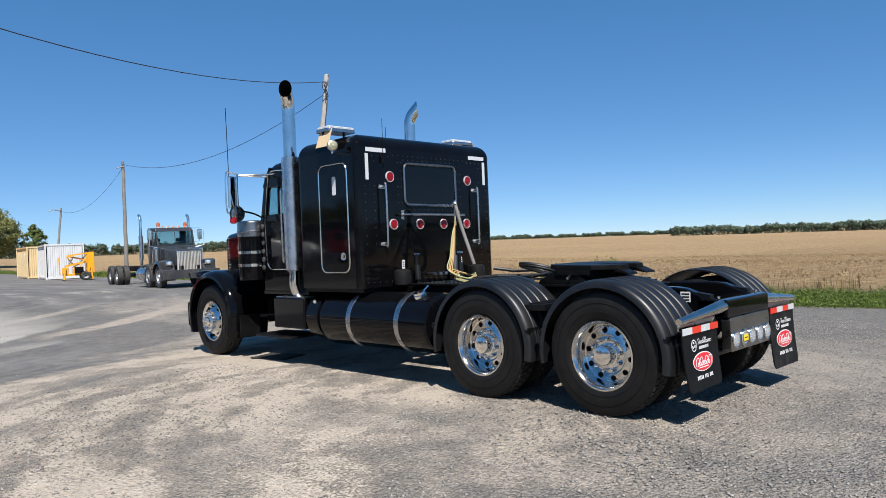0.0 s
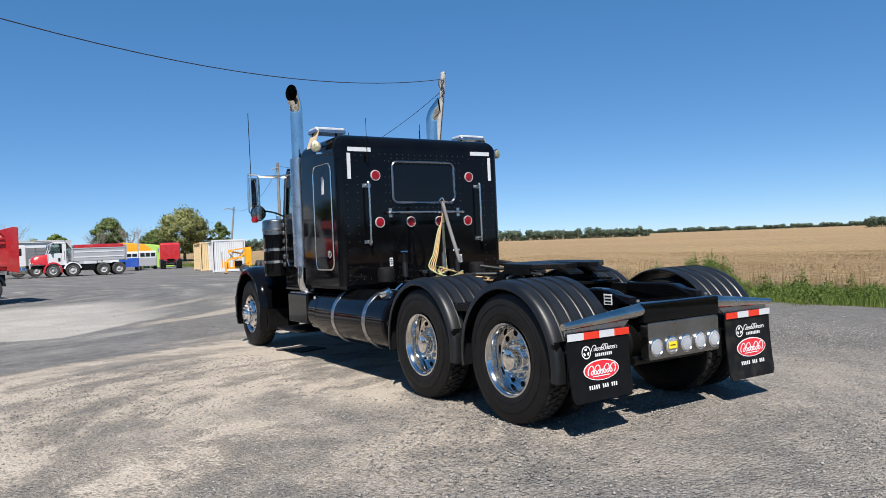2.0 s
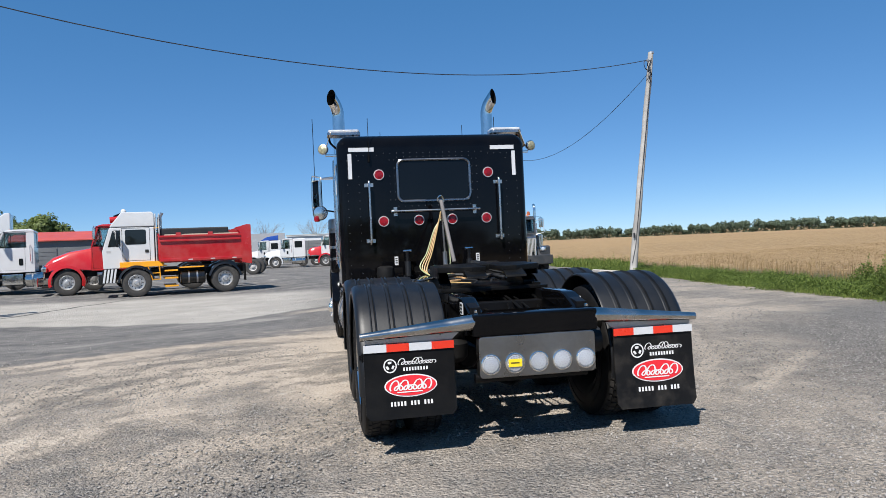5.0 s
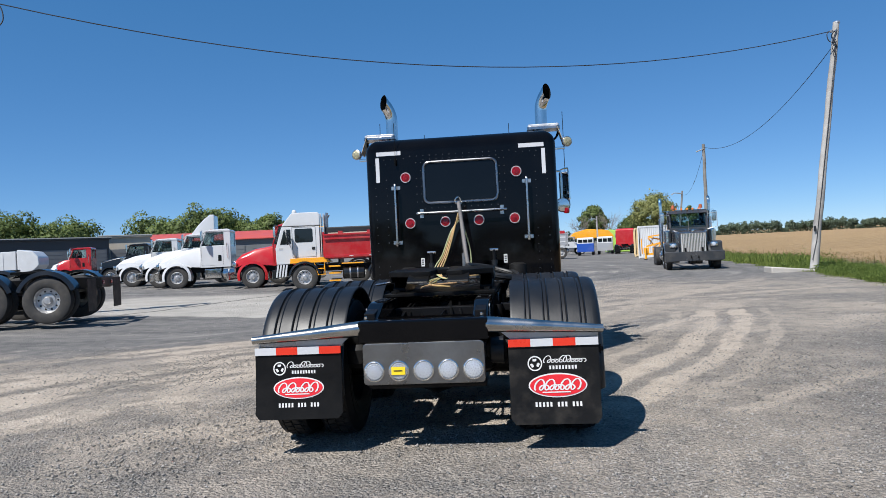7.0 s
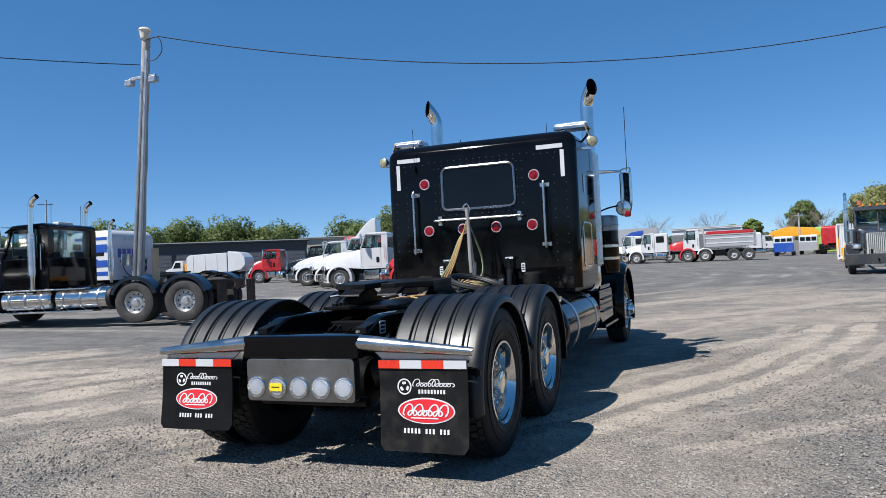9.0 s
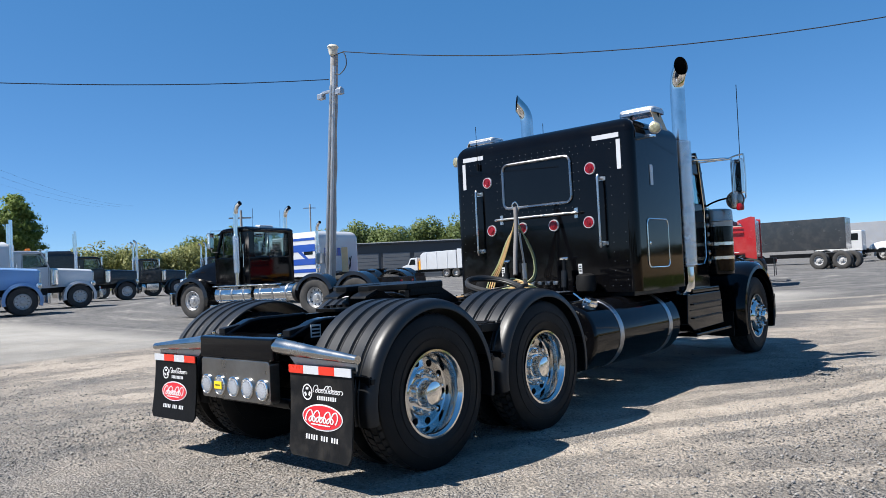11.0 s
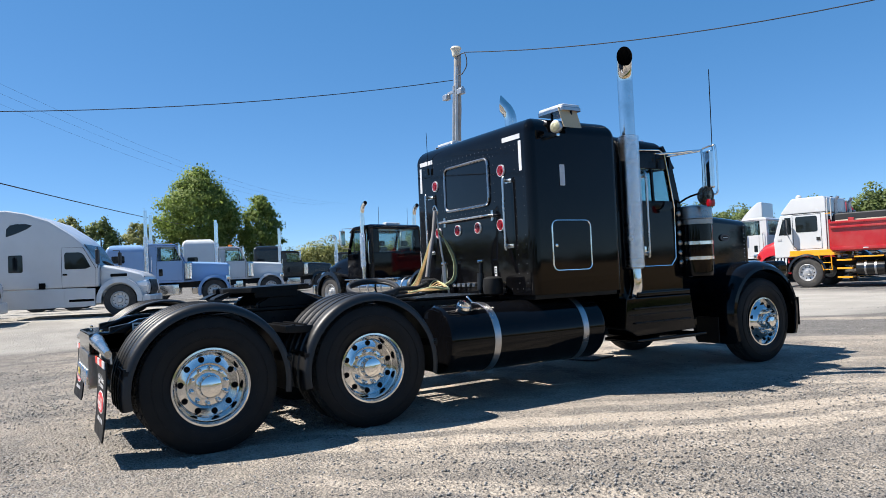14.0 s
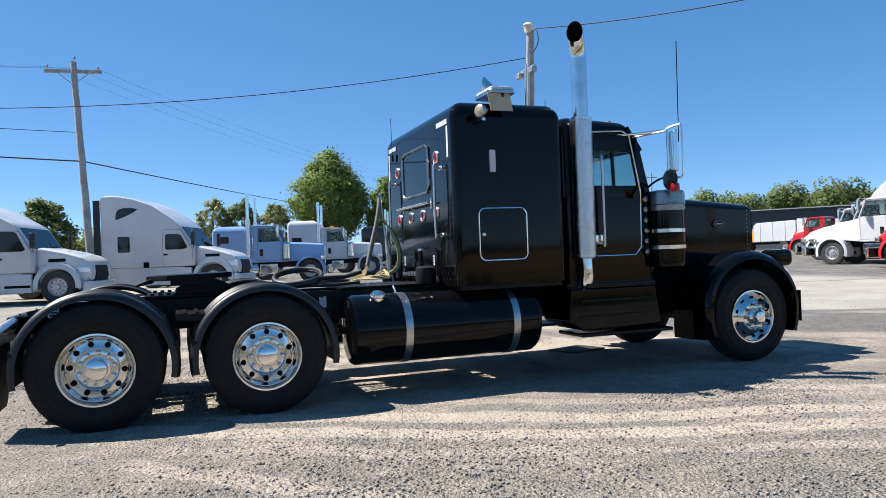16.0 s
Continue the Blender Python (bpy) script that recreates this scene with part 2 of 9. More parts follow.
def smooth_path(points, steps=6):
    """Catmull-Rom through the points."""
    p = [Vector(q) for q in points]
    p = [p[0] * 2 - p[1]] + p + [p[-1] * 2 - p[-2]]
    out = []
    for i in range(1, len(p) - 2):
        for k in range(steps):
            t = k / steps
            a, b, c, d = p[i - 1], p[i], p[i + 1], p[i + 2]
            out.append(0.5 * ((2 * b) + (c - a) * t + (2 * a - 5 * b + 4 * c - d) * t * t + (3 * b - a - 3 * c + d) * t ** 3))
    out.append(p[-2])
    return out


def lathe(profile, axis="x", center=(0, 0, 0), seg=32, bm=None, close=False, cap=False):
    """profile: (along the axis, radius) pairs turned about the axis."""
    b = bmesh.new()
    c = Vector(center)
    rings = []
    for h, r in profile:
        ring = []
        for k in range(seg):
            a = 2 * math.pi * k / seg
            u, v = r * math.cos(a), r * math.sin(a)
            ring.append(c + Vector({"x": (h, u, v), "y": (u, h, v), "z": (u, v, h)}[axis]))
        rings.append(ring)
    loft(b, rings, cap, cap, close)
    return join(bm, fix(b))


def cyl(p0, p1, r, seg=16, bm=None):
    return tube([p0, p1], r, seg, bm)


def prism(pts, axis, a0, a1, bevel=0.0, bm=None, seg=2):
    """A flat outline pushed along an axis. pts are (y, z) for x, (x, z) for y, (x, y) for z."""
    b = bmesh.new()
    put = {"x": lambda a, p: (a, p[0], p[1]), "y": lambda a, p: (p[0], a, p[1]), "z": lambda a, p: (p[0], p[1], a)}[axis]
    loft(b, [[put(a, p) for p in pts] for a in (a0, a1)])
    fix(b)
    if bevel:
        bmesh.ops.bevel(b, geom=[e for e in b.edges if e.calc_face_angle(0) > 0.5], offset=bevel, segments=seg, affect="EDGES", profile=0.5)
    return join(bm, b)


def loop_tube(pts2, axis, a, r, seg=6, bm=None):
    put = {"x": lambda p: (a, p[0], p[1]), "y": lambda p: (p[0], a, p[1]), "z": lambda p: (p[0], p[1], a)}[axis]
    return tube([put(p) for p in pts2], r, seg, bm, closed=True)

# ---- ground: one sheet to the horizon ----
def sstep(v, a, b):
    t = min(max((v - a) / (b - a), 0.0), 1.0)
    return t * t * (3 - 2 * t)


def edge_x(y):
    """The edge between gravel yard and verge."""
    return 8.6 + 0.1 * max(y, 0.0)


def ground_z(x, y):
    dl, dy = max(0.0, -x - 5.5), max(0.0, y - 8.0)
    q = math.sqrt(dl * dl + 0.18 * dy * dy)
    z = 0.55 * (1 - math.exp(-q / 16)) * (1 - 0.3 * sstep(x, 2, 9))
    s = x - edge_x(y)
    z *= 1 - sstep(s, 0.0, 14.0)
    z -= 0.10 * sstep(s, 0.2, 1.2) * (1 - sstep(s, 2.5, 6.0))
    # the land beyond the yard climbs gently away from the road
    return z + 0.0125 * max(0.0, y - 25.0) * max(sstep(s, 3.0, 40.0), sstep(y, 112.0, 170.0))


def axis_steps(near, far, step):
    out, v = [0.0], 0.0
    d = step
    while v < far:
        v += d
        if v > near:
            d *= 1.22
        out.append(v)
    return sorted([-a for a in out[1:]] + out)


xs, ys = axis_steps(16, 2600, 0.5), axis_steps(16, 2600, 0.5)
gv = [(x, y, ground_z(x, y) + 0.012 * noise.noise((x * 0.35, y * 0.35, 0.0)) * (1 - sstep(max(abs(x), abs(y)), 30, 60))) for y in ys for x in xs]
nx = len(xs)
gf = [(j * nx + i, j * nx + i + 1, (j + 1) * nx + i + 1, (j + 1) * nx + i) for j in range(len(ys) - 1) for i in range(nx - 1)]
gme = bpy.data.meshes.new("ground")
gme.from_pydata(gv, [], gf)
for p in gme.polygons:
    p.use_smooth = True
ground = tagged(new("ground", gme), "dusty grey gravel yard with pale tyre tracks beside a field", "ground", kind="structure")


def ground_material():
    m = bpy.data.materials.new("gravel_yard_and_field")
    m.use_nodes = True
    nt = m.node_tree
    L = nt.links.new
    b = nt.nodes["Principled BSDF"]
    tc = nt.nodes.new("ShaderNodeTexCoord")
    sep = nt.nodes.new("ShaderNodeSeparateXYZ")
    L(tc.outputs["Object"], sep.inputs[0])

    def op(kind, a, c=0.0, d=0.0):
        n = nt.nodes.new("ShaderNodeMath")
        n.operation = kind
        for i, v in enumerate((a, c, d)):
            if isinstance(v, (int, float)):
                n.inputs[i].default_value = v
            else:
                L(v, n.inputs[i])
        return n.outputs[0]

    def nz(scale, detail=4, vec=None, rough=0.55):
        n = nt.nodes.new("ShaderNodeTexNoise")
        n.inputs["Scale"].default_value = scale
        n.inputs["Detail"].default_value = detail
        n.inputs["Roughness"].default_value = rough
        L(vec if vec is not None else tc.outputs["Object"], n.inputs["Vector"])
        return n.outputs["Fac"]

    def ramp(v, a, c, lo=0.0, hi=1.0):
        n = nt.nodes.new("ShaderNodeMapRange")
        n.interpolation_type = "SMOOTHSTEP"
        n.inputs["From Min"].default_value, n.inputs["From Max"].default_value = a, c
        n.inputs["To Min"].default_value, n.inputs["To Max"].default_value = lo, hi
        L(v, n.inputs["Value"])
        return n.outputs[0]

    def mix(f, a, c):
        n = nt.nodes.new("ShaderNodeMix")
        n.data_type = "RGBA"
        for key, v in (("Factor", f), ("A", a), ("B", c)):
            if isinstance(v, (int, float)):
                n.inputs[key].default_value = v
            elif isinstance(v, tuple):
                n.inputs[key].default_value = (*v, 1)
            else:
                L(v, n.inputs[key])
        return n.outputs["Result"]
    x, y = sep.outputs["X"], sep.outputs["Y"]
    big = nz(0.16, 5)
    mid = nz(0.9, 5)
    # streaks that follow the curves along which trucks turn
    warp = nz(0.5, 3)

    def around(cx, cy, scale, along, detail=5, swirl=0.0):
        dx, dy = op("SUBTRACT", x, cx), op("SUBTRACT", y, cy)
        r = op("SQRT", op("ADD", op("MULTIPLY", dx, dx), op("MULTIPLY", dy, dy)))
        r2 = op("MULTIPLY_ADD", big, 1.4, r)
        if swirl:
            r2 = op("MULTIPLY_ADD", warp, swirl, r2)
        cmb = nt.nodes.new("ShaderNodeCombineXYZ")
        L(op("MULTIPLY", r2, scale), cmb.inputs[0])
        L(op("MULTIPLY", op("ARCTAN2", dy, dx), along), cmb.inputs[1])
        return nz(1.0, detail, cmb.outputs[0], 0.6), r2, dy

    def band(r, radius, width):
        return ramp(op("ABSOLUTE", op("SUBTRACT", op("MULTIPLY_ADD", mid, 0.35, r), radius)), width, width * 0.35)
    s1 = around(-1.0, 0.3, 1.5, 2.2)[0]
    s2, r2, _ = around(10.0, 1.0, 1.3, 3.0, swirl=3.0)
    s3, r3, _ = around(-14.0, 30.0, 1.1, 5.0)
    _, r4, dy4 = around(3.6, 7.6, 2.4, 1.5)
    pebble = nt.nodes.new("ShaderNodeTexVoronoi")
    pebble.inputs["Scale"].default_value = 60
    L(tc.outputs["Object"], pebble.inputs["Vector"])
    pebble2 = nt.nodes.new("ShaderNodeTexVoronoi")
    pebble2.inputs["Scale"].default_value = 30
    L(tc.outputs["Object"], pebble2.inputs["Vector"])
    fine = nz(38, 6, None, 0.7)
    soft = nz(3.5, 5, None, 0.6)
    # bare crushed stone
    grey = mix(ramp(soft, 0.3, 0.7), (0.140, 0.133, 0.127), (0.235, 0.222, 0.208))
    stone = mix(ramp(pebble.outputs["Color"], 0.15, 0.95), (0.060, 0.061, 0.064), (0.430, 0.424, 0.412))
    grey = mix(0.46, grey, stone)
    # packed dust
    dust = mix(ramp(fine, 0.3, 0.72), (0.400, 0.345, 0.286), (0.600, 0.530, 0.448))
    dust = mix(op("MULTIPLY", ramp(soft, 0.55, 0.75), 0.5), dust, (0.680, 0.615, 0.535))
    dust = mix(op("MULTIPLY", ramp(pebble2.outputs["Color"], 0.72, 0.95), 0.35), dust, (0.184, 0.179, 0.175))
    grit = op("ADD", op("MULTIPLY", op("SUBTRACT", soft, 0.5), 0.34), op("MULTIPLY", op("SUBTRACT", fine, 0.5), 0.42))
    s1, s2 = op("ADD", s1, grit), op("ADD", s2, grit)
    lft = ramp(x, 1.4, 0.2)
    rgt = op("SUBTRACT", 1.0, lft)
    a_left = op("MULTIPLY", ramp(s1, 0.29, 0.58, 0.22, 1.08), lft)
    a_left = op("MULTIPLY", a_left, ramp(op("ADD", y, op("MULTIPLY", op("SUBTRACT", big, 0.5), 2.5)), -2.2, 1.4, 0.34, 1.1))
    a_left = op("MULTIPLY", a_left, ramp(op("ADD", x, op("MULTIPLY", op("SUBTRACT", big, 0.5), 4.0)), -13.0, -6.0, 0.45, 1.0))
    streaky = op("ADD", op("MULTIPLY_ADD", op("SUBTRACT", -4.0, x), 0.50, y), op("MULTIPLY", op("SUBTRACT", 0.5, s1), 5.0))
    a_left = op("MULTIPLY", a_left, ramp(streaky, 8.0, 5.6, 0.06, 1.0))
    inside = ramp(op("ADD", r2, op("MULTIPLY", op("SUBTRACT", mid, 0.5), 1.2)), 7.3, 8.9)
    a_right = op("MULTIPLY", op("MULTIPLY", ramp(s2, 0.34, 0.62, 0.32, 0.88), op("MULTIPLY_ADD", inside, 0.88, 0.06)), rgt)
    a_right = op("MULTIPLY", a_right, ramp(y, -3.5, 0.5, 0.55, 1.0))
    # wheel paths of lorries that swung round beside the truck
    def ring_path(cx, cy, radius, width):
        dx, dy = op("SUBTRACT", x, cx), op("SUBTRACT", y, cy)
        r = op("SQRT", op("ADD", op("MULTIPLY", dx, dx), op("MULTIPLY", dy, dy)))
        r = op("ADD", r, op("MULTIPLY", op("SUBTRACT", mid, 0.5), 0.5))
        return ramp(op("ABSOLUTE", op("SUBTRACT", r, radius)), width, width * 0.45)

    def straight(ax, ay, bx, by, width):
        length = math.hypot(bx - ax, by - ay)
        ux, uy = (bx - ax) / length, (by - ay) / length
        px, py = op("SUBTRACT", x, ax), op("SUBTRACT", y, ay)
        along = op("ADD", op("MULTIPLY", px, ux), op("MULTIPLY", py, uy))
        off = op("SUBTRACT", op("MULTIPLY", px, uy), op("MULTIPLY", py, ux))
        off = op("ADD", off, op("MULTIPLY", op("SUBTRACT", mid, 0.5), 0.5))
        ends = op("MULTIPLY", ramp(along, -0.6, 0.5), ramp(along, length + 0.5, length - 0.6))
        return op("MULTIPLY", ramp(op("ABSOLUTE", off), width, width * 0.4), ends)
    lane = op("MULTIPLY", op("MULTIPLY", ramp(y, -0.5, 0.8), ramp(y, 9.6, 8.8)), rgt)
    swing = op("MULTIPLY", op("MAXIMUM", ring_path(-17.67, 13.15, 22.91, 0.24), ring_path(-17.67, 13.15, 22.36, 0.26)), lane)
    swing2 = op("MULTIPLY", op("MULTIPLY", op("MAXIMUM", ring_path(-17.67, 13.15, 21.81, 0.16), ring_path(-17.67, 13.15, 23.41, 0.14)), 0.75), lane)
    arcs = op("MAXIMUM", swing, swing2)
    arcs = op("MAXIMUM", arcs, straight(2.2, 5.4, 4.6, 9.1, 0.20))
    arcs = op("MAXIMUM", arcs, op("MULTIPLY", straight(1.6, 7.4, 3.6, 11.5, 0.20), 0.8))
    arcs = op("MAXIMUM", arcs, op("MULTIPLY", straight(2.2, 0.2, 4.4, 2.2, 0.20), 0.85))
    arcs = op("MAXIMUM", arcs, op("MULTIPLY", straight(5.2, 12.5, 9.5, 14.2, 0.28), 0.8))
    hook = op("MULTIPLY", op("MULTIPLY", band(r4, 4.4, 0.3), 0.6), ramp(dy4, 0.5, 2.0))
    far_arc = op("MULTIPLY", op("MAXIMUM", band(r3, 22.5, 0.45), op("MAXIMUM", band(r3, 26.0, 0.5), band(r3, 19.5, 0.4))), op("MULTIPLY", ramp(y, 7.0, 10.0), ramp(y, 26.0, 18.0)))
    arcs = op("MAXIMUM", op("MAXIMUM", arcs, hook), op("MULTIPLY", far_arc, 0.8))
    arcs = op("MULTIPLY", arcs, ramp(soft, 0.25, 0.5, 0.55, 1.05))
    amount = op("ADD", a_left, a_right)
    fade = ramp(op("ADD", y, op("MULTIPLY", op("SUBTRACT", big, 0.5), 8.0)), 26.0, 13.0)
    amount = op("MULTIPLY", amount, fade)
    # coarse drifts of bare stone on the dust
    drift = ramp(nz(0.42, 4, None, 0.6), 0.50, 0.62)
    amount = op("MULTIPLY", amount, op("MULTIPLY_ADD", drift, -0.45, 1.0))
    amount = op("MAXIMUM", amount, op("MULTIPLY", arcs, fade))
    amount = op("MULTIPLY", amount, ramp(fine, 0.30, 0.52, 0.62, 1.0))
    amount = op("MINIMUM", amount, 0.94)
    yard = mix(amount, grey, dust)
    # worn asphalt further into the yard, and the pale concrete apron
    asphalt = mix(ramp(s3, 0.3, 0.7), (0.106, 0.106, 0.109), (0.198, 0.193, 0.190))
    asphalt = mix(op("MULTIPLY", ramp(soft, 0.35, 0.7), 0.35), asphalt, (0.304, 0.294, 0.276))
    asphalt = mix(op("MULTIPLY", ramp(s3, 0.56, 0.70), 0.6), asphalt, (0.405, 0.386, 0.354))
    wide = op("MULTIPLY", op("SUBTRACT", big, 0.5), 5.0)
    left = op("MULTIPLY", ramp(streaky, 6.0, 7.8), ramp(op("ADD", x, op("MULTIPLY", wide, 0.3)), -1.2, -2.6))
    bare = op("MAXIMUM", left, op("MULTIPLY", ramp(y, 11.0, 24.0), ramp(amount, 0.5, 0.1)))
    yard = mix(bare, yard, asphalt)
    slab = mix(ramp(mid, 0.3, 0.7), (0.40, 0.385, 0.355), (0.50, 0.48, 0.445))
    slab = mix(op("MULTIPLY", ramp(s3, 0.5, 0.7), 0.4), slab, (0.30, 0.29, 0.275))
    near_apron = op("MULTIPLY", ramp(op("MULTIPLY_ADD", mid, 0.8, x), -8.3, -9.0), ramp(op("MULTIPLY_ADD", mid, 1.0, y), 5.6, 4.0))
    brow = op("MULTIPLY_ADD", op("MAXIMUM", op("SUBTRACT", -3.6, x), 0.0), 0.28, op("MULTIPLY_ADD", op("MAXIMUM", op("ADD", x, 3.6), 0.0), 1.25, 10.7))
    above = op("ADD", op("SUBTRACT", y, brow), op("MULTIPLY", op("SUBTRACT", mid, 0.5), 0.9))
    far_apron = op("MULTIPLY", op("MULTIPLY", ramp(x, -15.5, -13.5), ramp(op("MULTIPLY_ADD", mid, 2.0, x), 1.0, -1.0)), op("MULTIPLY", ramp(above, -0.15, 0.25), ramp(y, 22.0, 19.5)))
    yard = mix(op("MULTIPLY", op("MAXIMUM", near_apron, far_apron), 0.85), yard, slab)
    seam = op("MULTIPLY", ramp(op("ABSOLUTE", op("ADD", op("SUBTRACT", x, op("MULTIPLY", y, 0.25)), op("MULTIPLY_ADD", mid, 0.5, 13.0))), 0.10, 0.05), far_apron)
    yard = mix(op("MULTIPLY", seam, 0.8), yard, (0.05, 0.05, 0.05))
    # verge soil, then the harvested field with straw rows
    e = op("SUBTRACT", x, op("MULTIPLY_ADD", op("MAXIMUM", y, 0.0), 0.1, 8.6))
    e = op("ADD", e, op("MULTIPLY", op("SUBTRACT", mid, 0.5), 1.6))
    verge = mix(ramp(fine, 0.35, 0.65), (0.055, 0.075, 0.022), (0.15, 0.13, 0.06))
    rows = nt.nodes.new("ShaderNodeTexWave")
    rows.inputs["Scale"].default_value = 0.42
    rows.inputs["Distortion"].default_value = 2.2
    rows.inputs["Detail"].default_value = 3
    rows.inputs["Detail Scale"].default_value = 2.0
    L(tc.outputs["Object"], rows.inputs["Vector"])
    field = mix(ramp(nz(1.9, 7, None, 0.8), 0.38, 0.66), (0.190, 0.120, 0.056), (0.500, 0.375, 0.212))
    field = mix(op("MULTIPLY", ramp(rows.outputs["Fac"], 0.3, 0.8), 0.30), field, (0.25, 0.16, 0.085))
    field = mix(op("MULTIPLY", ramp(nz(0.02, 3), 0.4, 0.65), 0.35), field, (0.42, 0.29, 0.15))
    out = mix(ramp(e, -0.05, 0.30), yard, verge)
    out = mix(ramp(e, 4.0, 6.5), out, field)
    worn = nt.nodes.new("ShaderNodeMix")
    worn.data_type, worn.blend_type = "RGBA", "MULTIPLY"
    worn.inputs["Factor"].default_value = 1.0
    worn.inputs["B"].default_value = (0.80, 0.785, 0.76, 1)
    L(out, worn.inputs["A"])
    L(worn.outputs["Result"], b.inputs["Base Color"])
    b.inputs["Roughness"].default_value = 0.92
    b.inputs["Specular IOR Level"].default_value = 0.25
    rocky = op("MULTIPLY", op("MULTIPLY_ADD", amount, -0.75, 1.0), op("MULTIPLY_ADD", bare, -0.6, 1.0))
    h = op("MULTIPLY", op("MULTIPLY_ADD", pebble.outputs["Distance"], -1.1, op("MULTIPLY", pebble2.outputs["Distance"], -1.3)), rocky)
    h = op("MULTIPLY_ADD", fine, 0.5, h)
    h = op("MULTIPLY_ADD", soft, 1.2, h)
    bp = nt.nodes.new("ShaderNodeBump")
    bp.inputs["Strength"].default_value = 0.8
    bp.inputs["Distance"].default_value = 0.036
    L(h, bp.inputs["Height"])
    L(bp.outputs[0], b.inputs["Normal"])
    return m


gme.materials.append(ground_material())

# ---- the black tractor ----
HUB = 0.51
TYRE_R = 0.535


def tyre_mesh(width=0.27, outer=TYRE_R, rim=0.285, lugs=52, chunky=True):
    """Tyre turned about x, from x = -width/2 to width/2."""
    w = width / 2
    tread = outer - 0.012
    prof = [(-w * 0.72, rim - 0.005), (-w * 0.80, rim + 0.012), (-w * 0.97, rim + 0.055), (-w, rim + 0.12), (-w * 0.96, outer - 0.075),
            (-w * 0.88, outer - 0.03), (-w * 0.80, tread - 0.002), (-w * 0.4, tread), (w * 0.4, tread), (w * 0.80, tread - 0.002), (w * 0.88, outer - 0.03),
            (w * 0.96, outer - 0.075), (w, rim + 0.12), (w * 0.97, rim + 0.055), (w * 0.80, rim + 0.012), (w * 0.72, rim - 0.005)]
    bm = lathe(prof, "x", seg=64, close=True)
    for ring in ((w * 0.985, rim + 0.075), (-w * 0.985, rim + 0.075), (w * 0.995, rim + 0.15), (-w * 0.995, rim + 0.15)):
        tube([(ring[0], ring[1] * math.cos(a), ring[1] * math.sin(a)) for a in (2 * math.pi * k / 48 for k in range(48))], 0.0035, 4, bm, closed=True)
    for f in bm.faces:
        f.material_index = 0
    rows = [(-0.84, -0.50, 0.0), (-0.44, -0.04, 0.5), (0.04, 0.44, 0.0), (0.50, 0.84, 0.5)]
    verts = []
    for a, b, shift in rows:
        for k in range(lugs):
            t0 = 2 * math.pi * (k + shift) / lugs
            t1 = t0 + 2 * math.pi / lugs * (0.74 if chunky else 0.9)
            skew = 0.012 * (1 if a < 0 else -1)
            q = []
            for r in (tread - 0.012, outer):
                for x, t, s in ((a * w, t0, -1), (b * w, t0, 1), (b * w, t1, 1), (a * w, t1, -1)):
                    rr = r - (0.022 if abs(x) > w * 0.8 else 0.0)
                    tt = t + skew * s
                    q.append(bm.verts.new((x, rr * math.cos(tt), rr * math.sin(tt))))
            for ids in ((4, 5, 6, 7), (0, 1, 5, 4), (1, 2, 6, 5), (2, 3, 7, 6), (3, 0, 4, 7)):
                f = bm.faces.new([q[i] for i in ids])
                f.material_index = 1
            verts += q
    fix(bm)
    return bm


def drive_rim_mesh():
    """Deep polished dish; the outer lip lies at x = 0, the disc further in."""
    prof = [(-0.235, 0.272), (-0.012, 0.272), (-0.004, 0.300), (0.003, 0.300), (0.004, 0.285), (-0.006, 0.276), (-0.030, 0.262), (-0.080, 0.250),
            (-0.120, 0.244), (-0.128, 0.232), (-0.122, 0.180), (-0.108, 0.165), (-0.100, 0.150), (-0.100, 0.112), (-0.10, 0.02)]
    return lathe(prof, "x", seg=56)


def steer_rim_mesh():
    prof = [(-0.20, 0.272), (-0.012, 0.272), (-0.004, 0.300), (0.003, 0.300), (0.004, 0.285), (-0.006, 0.276), (-0.025, 0.264), (-0.040, 0.258),
            (-0.030, 0.235), (0.000, 0.190), (0.018, 0.168), (0.022, 0.15), (0.024, 0.11), (0.03, 0.02)]
    return lathe(prof, "x", seg=56)


def hole_mesh(r=0.024):
    return lathe([(-0.010, r), (0.003, r), (0.0034, 0.001)], "x", seg=16)


tyre_src = tyre_mesh()
steer_src = tyre_mesh(0.29, 0.532, 0.285, 70, False)


def make_mesh(bm, name, *mats):
    normals = auto_smooth(bm)
    me = bpy.data.meshes.new(name)
    bm.to_mesh(me)
    bm.free()
    finish(me, normals)
    for m in mats:
        me.materials.append(m)
    return me


ME_TYRE = make_mesh(tyre_src, "tyre", RUBBER, RUBBER_TREAD)
ME_STEER_TYRE = make_mesh(steer_src, "steer_tyre", RUBBER, RUBBER_TREAD)
ME_RIM = make_mesh(drive_rim_mesh(), "rim", ALU)
ME_STEER_RIM = make_mesh(steer_rim_mesh(), "steer_rim", ALU)
# near-black paints the shade inside holes, vents and gaps; also seams and soot
HOLE = mat("hand_hole_shadowed_steel", (0.004, 0.004, 0.004), 0.9, spec=0.1)
ME_HOLE = make_mesh(hole_mesh(), "hand_hole", HOLE)
nut = lathe([(0.0, 0.020), (0.010, 0.020), (0.014, 0.017), (0.042, 0.016), (0.050, 0.012), (0.054, 0.001)], "x", seg=12)
ME_NUT = make_mesh(nut, "lug_nut", CHROME)
spike = lathe([(0.0, 0.022), (0.010, 0.022), (0.014, 0.018), (0.055, 0.017), (0.072, 0.010), (0.078, 0.001)], "x", seg=12)
ME_SPIKE = make_mesh(spike, "lug_nut_cover", CHROME)
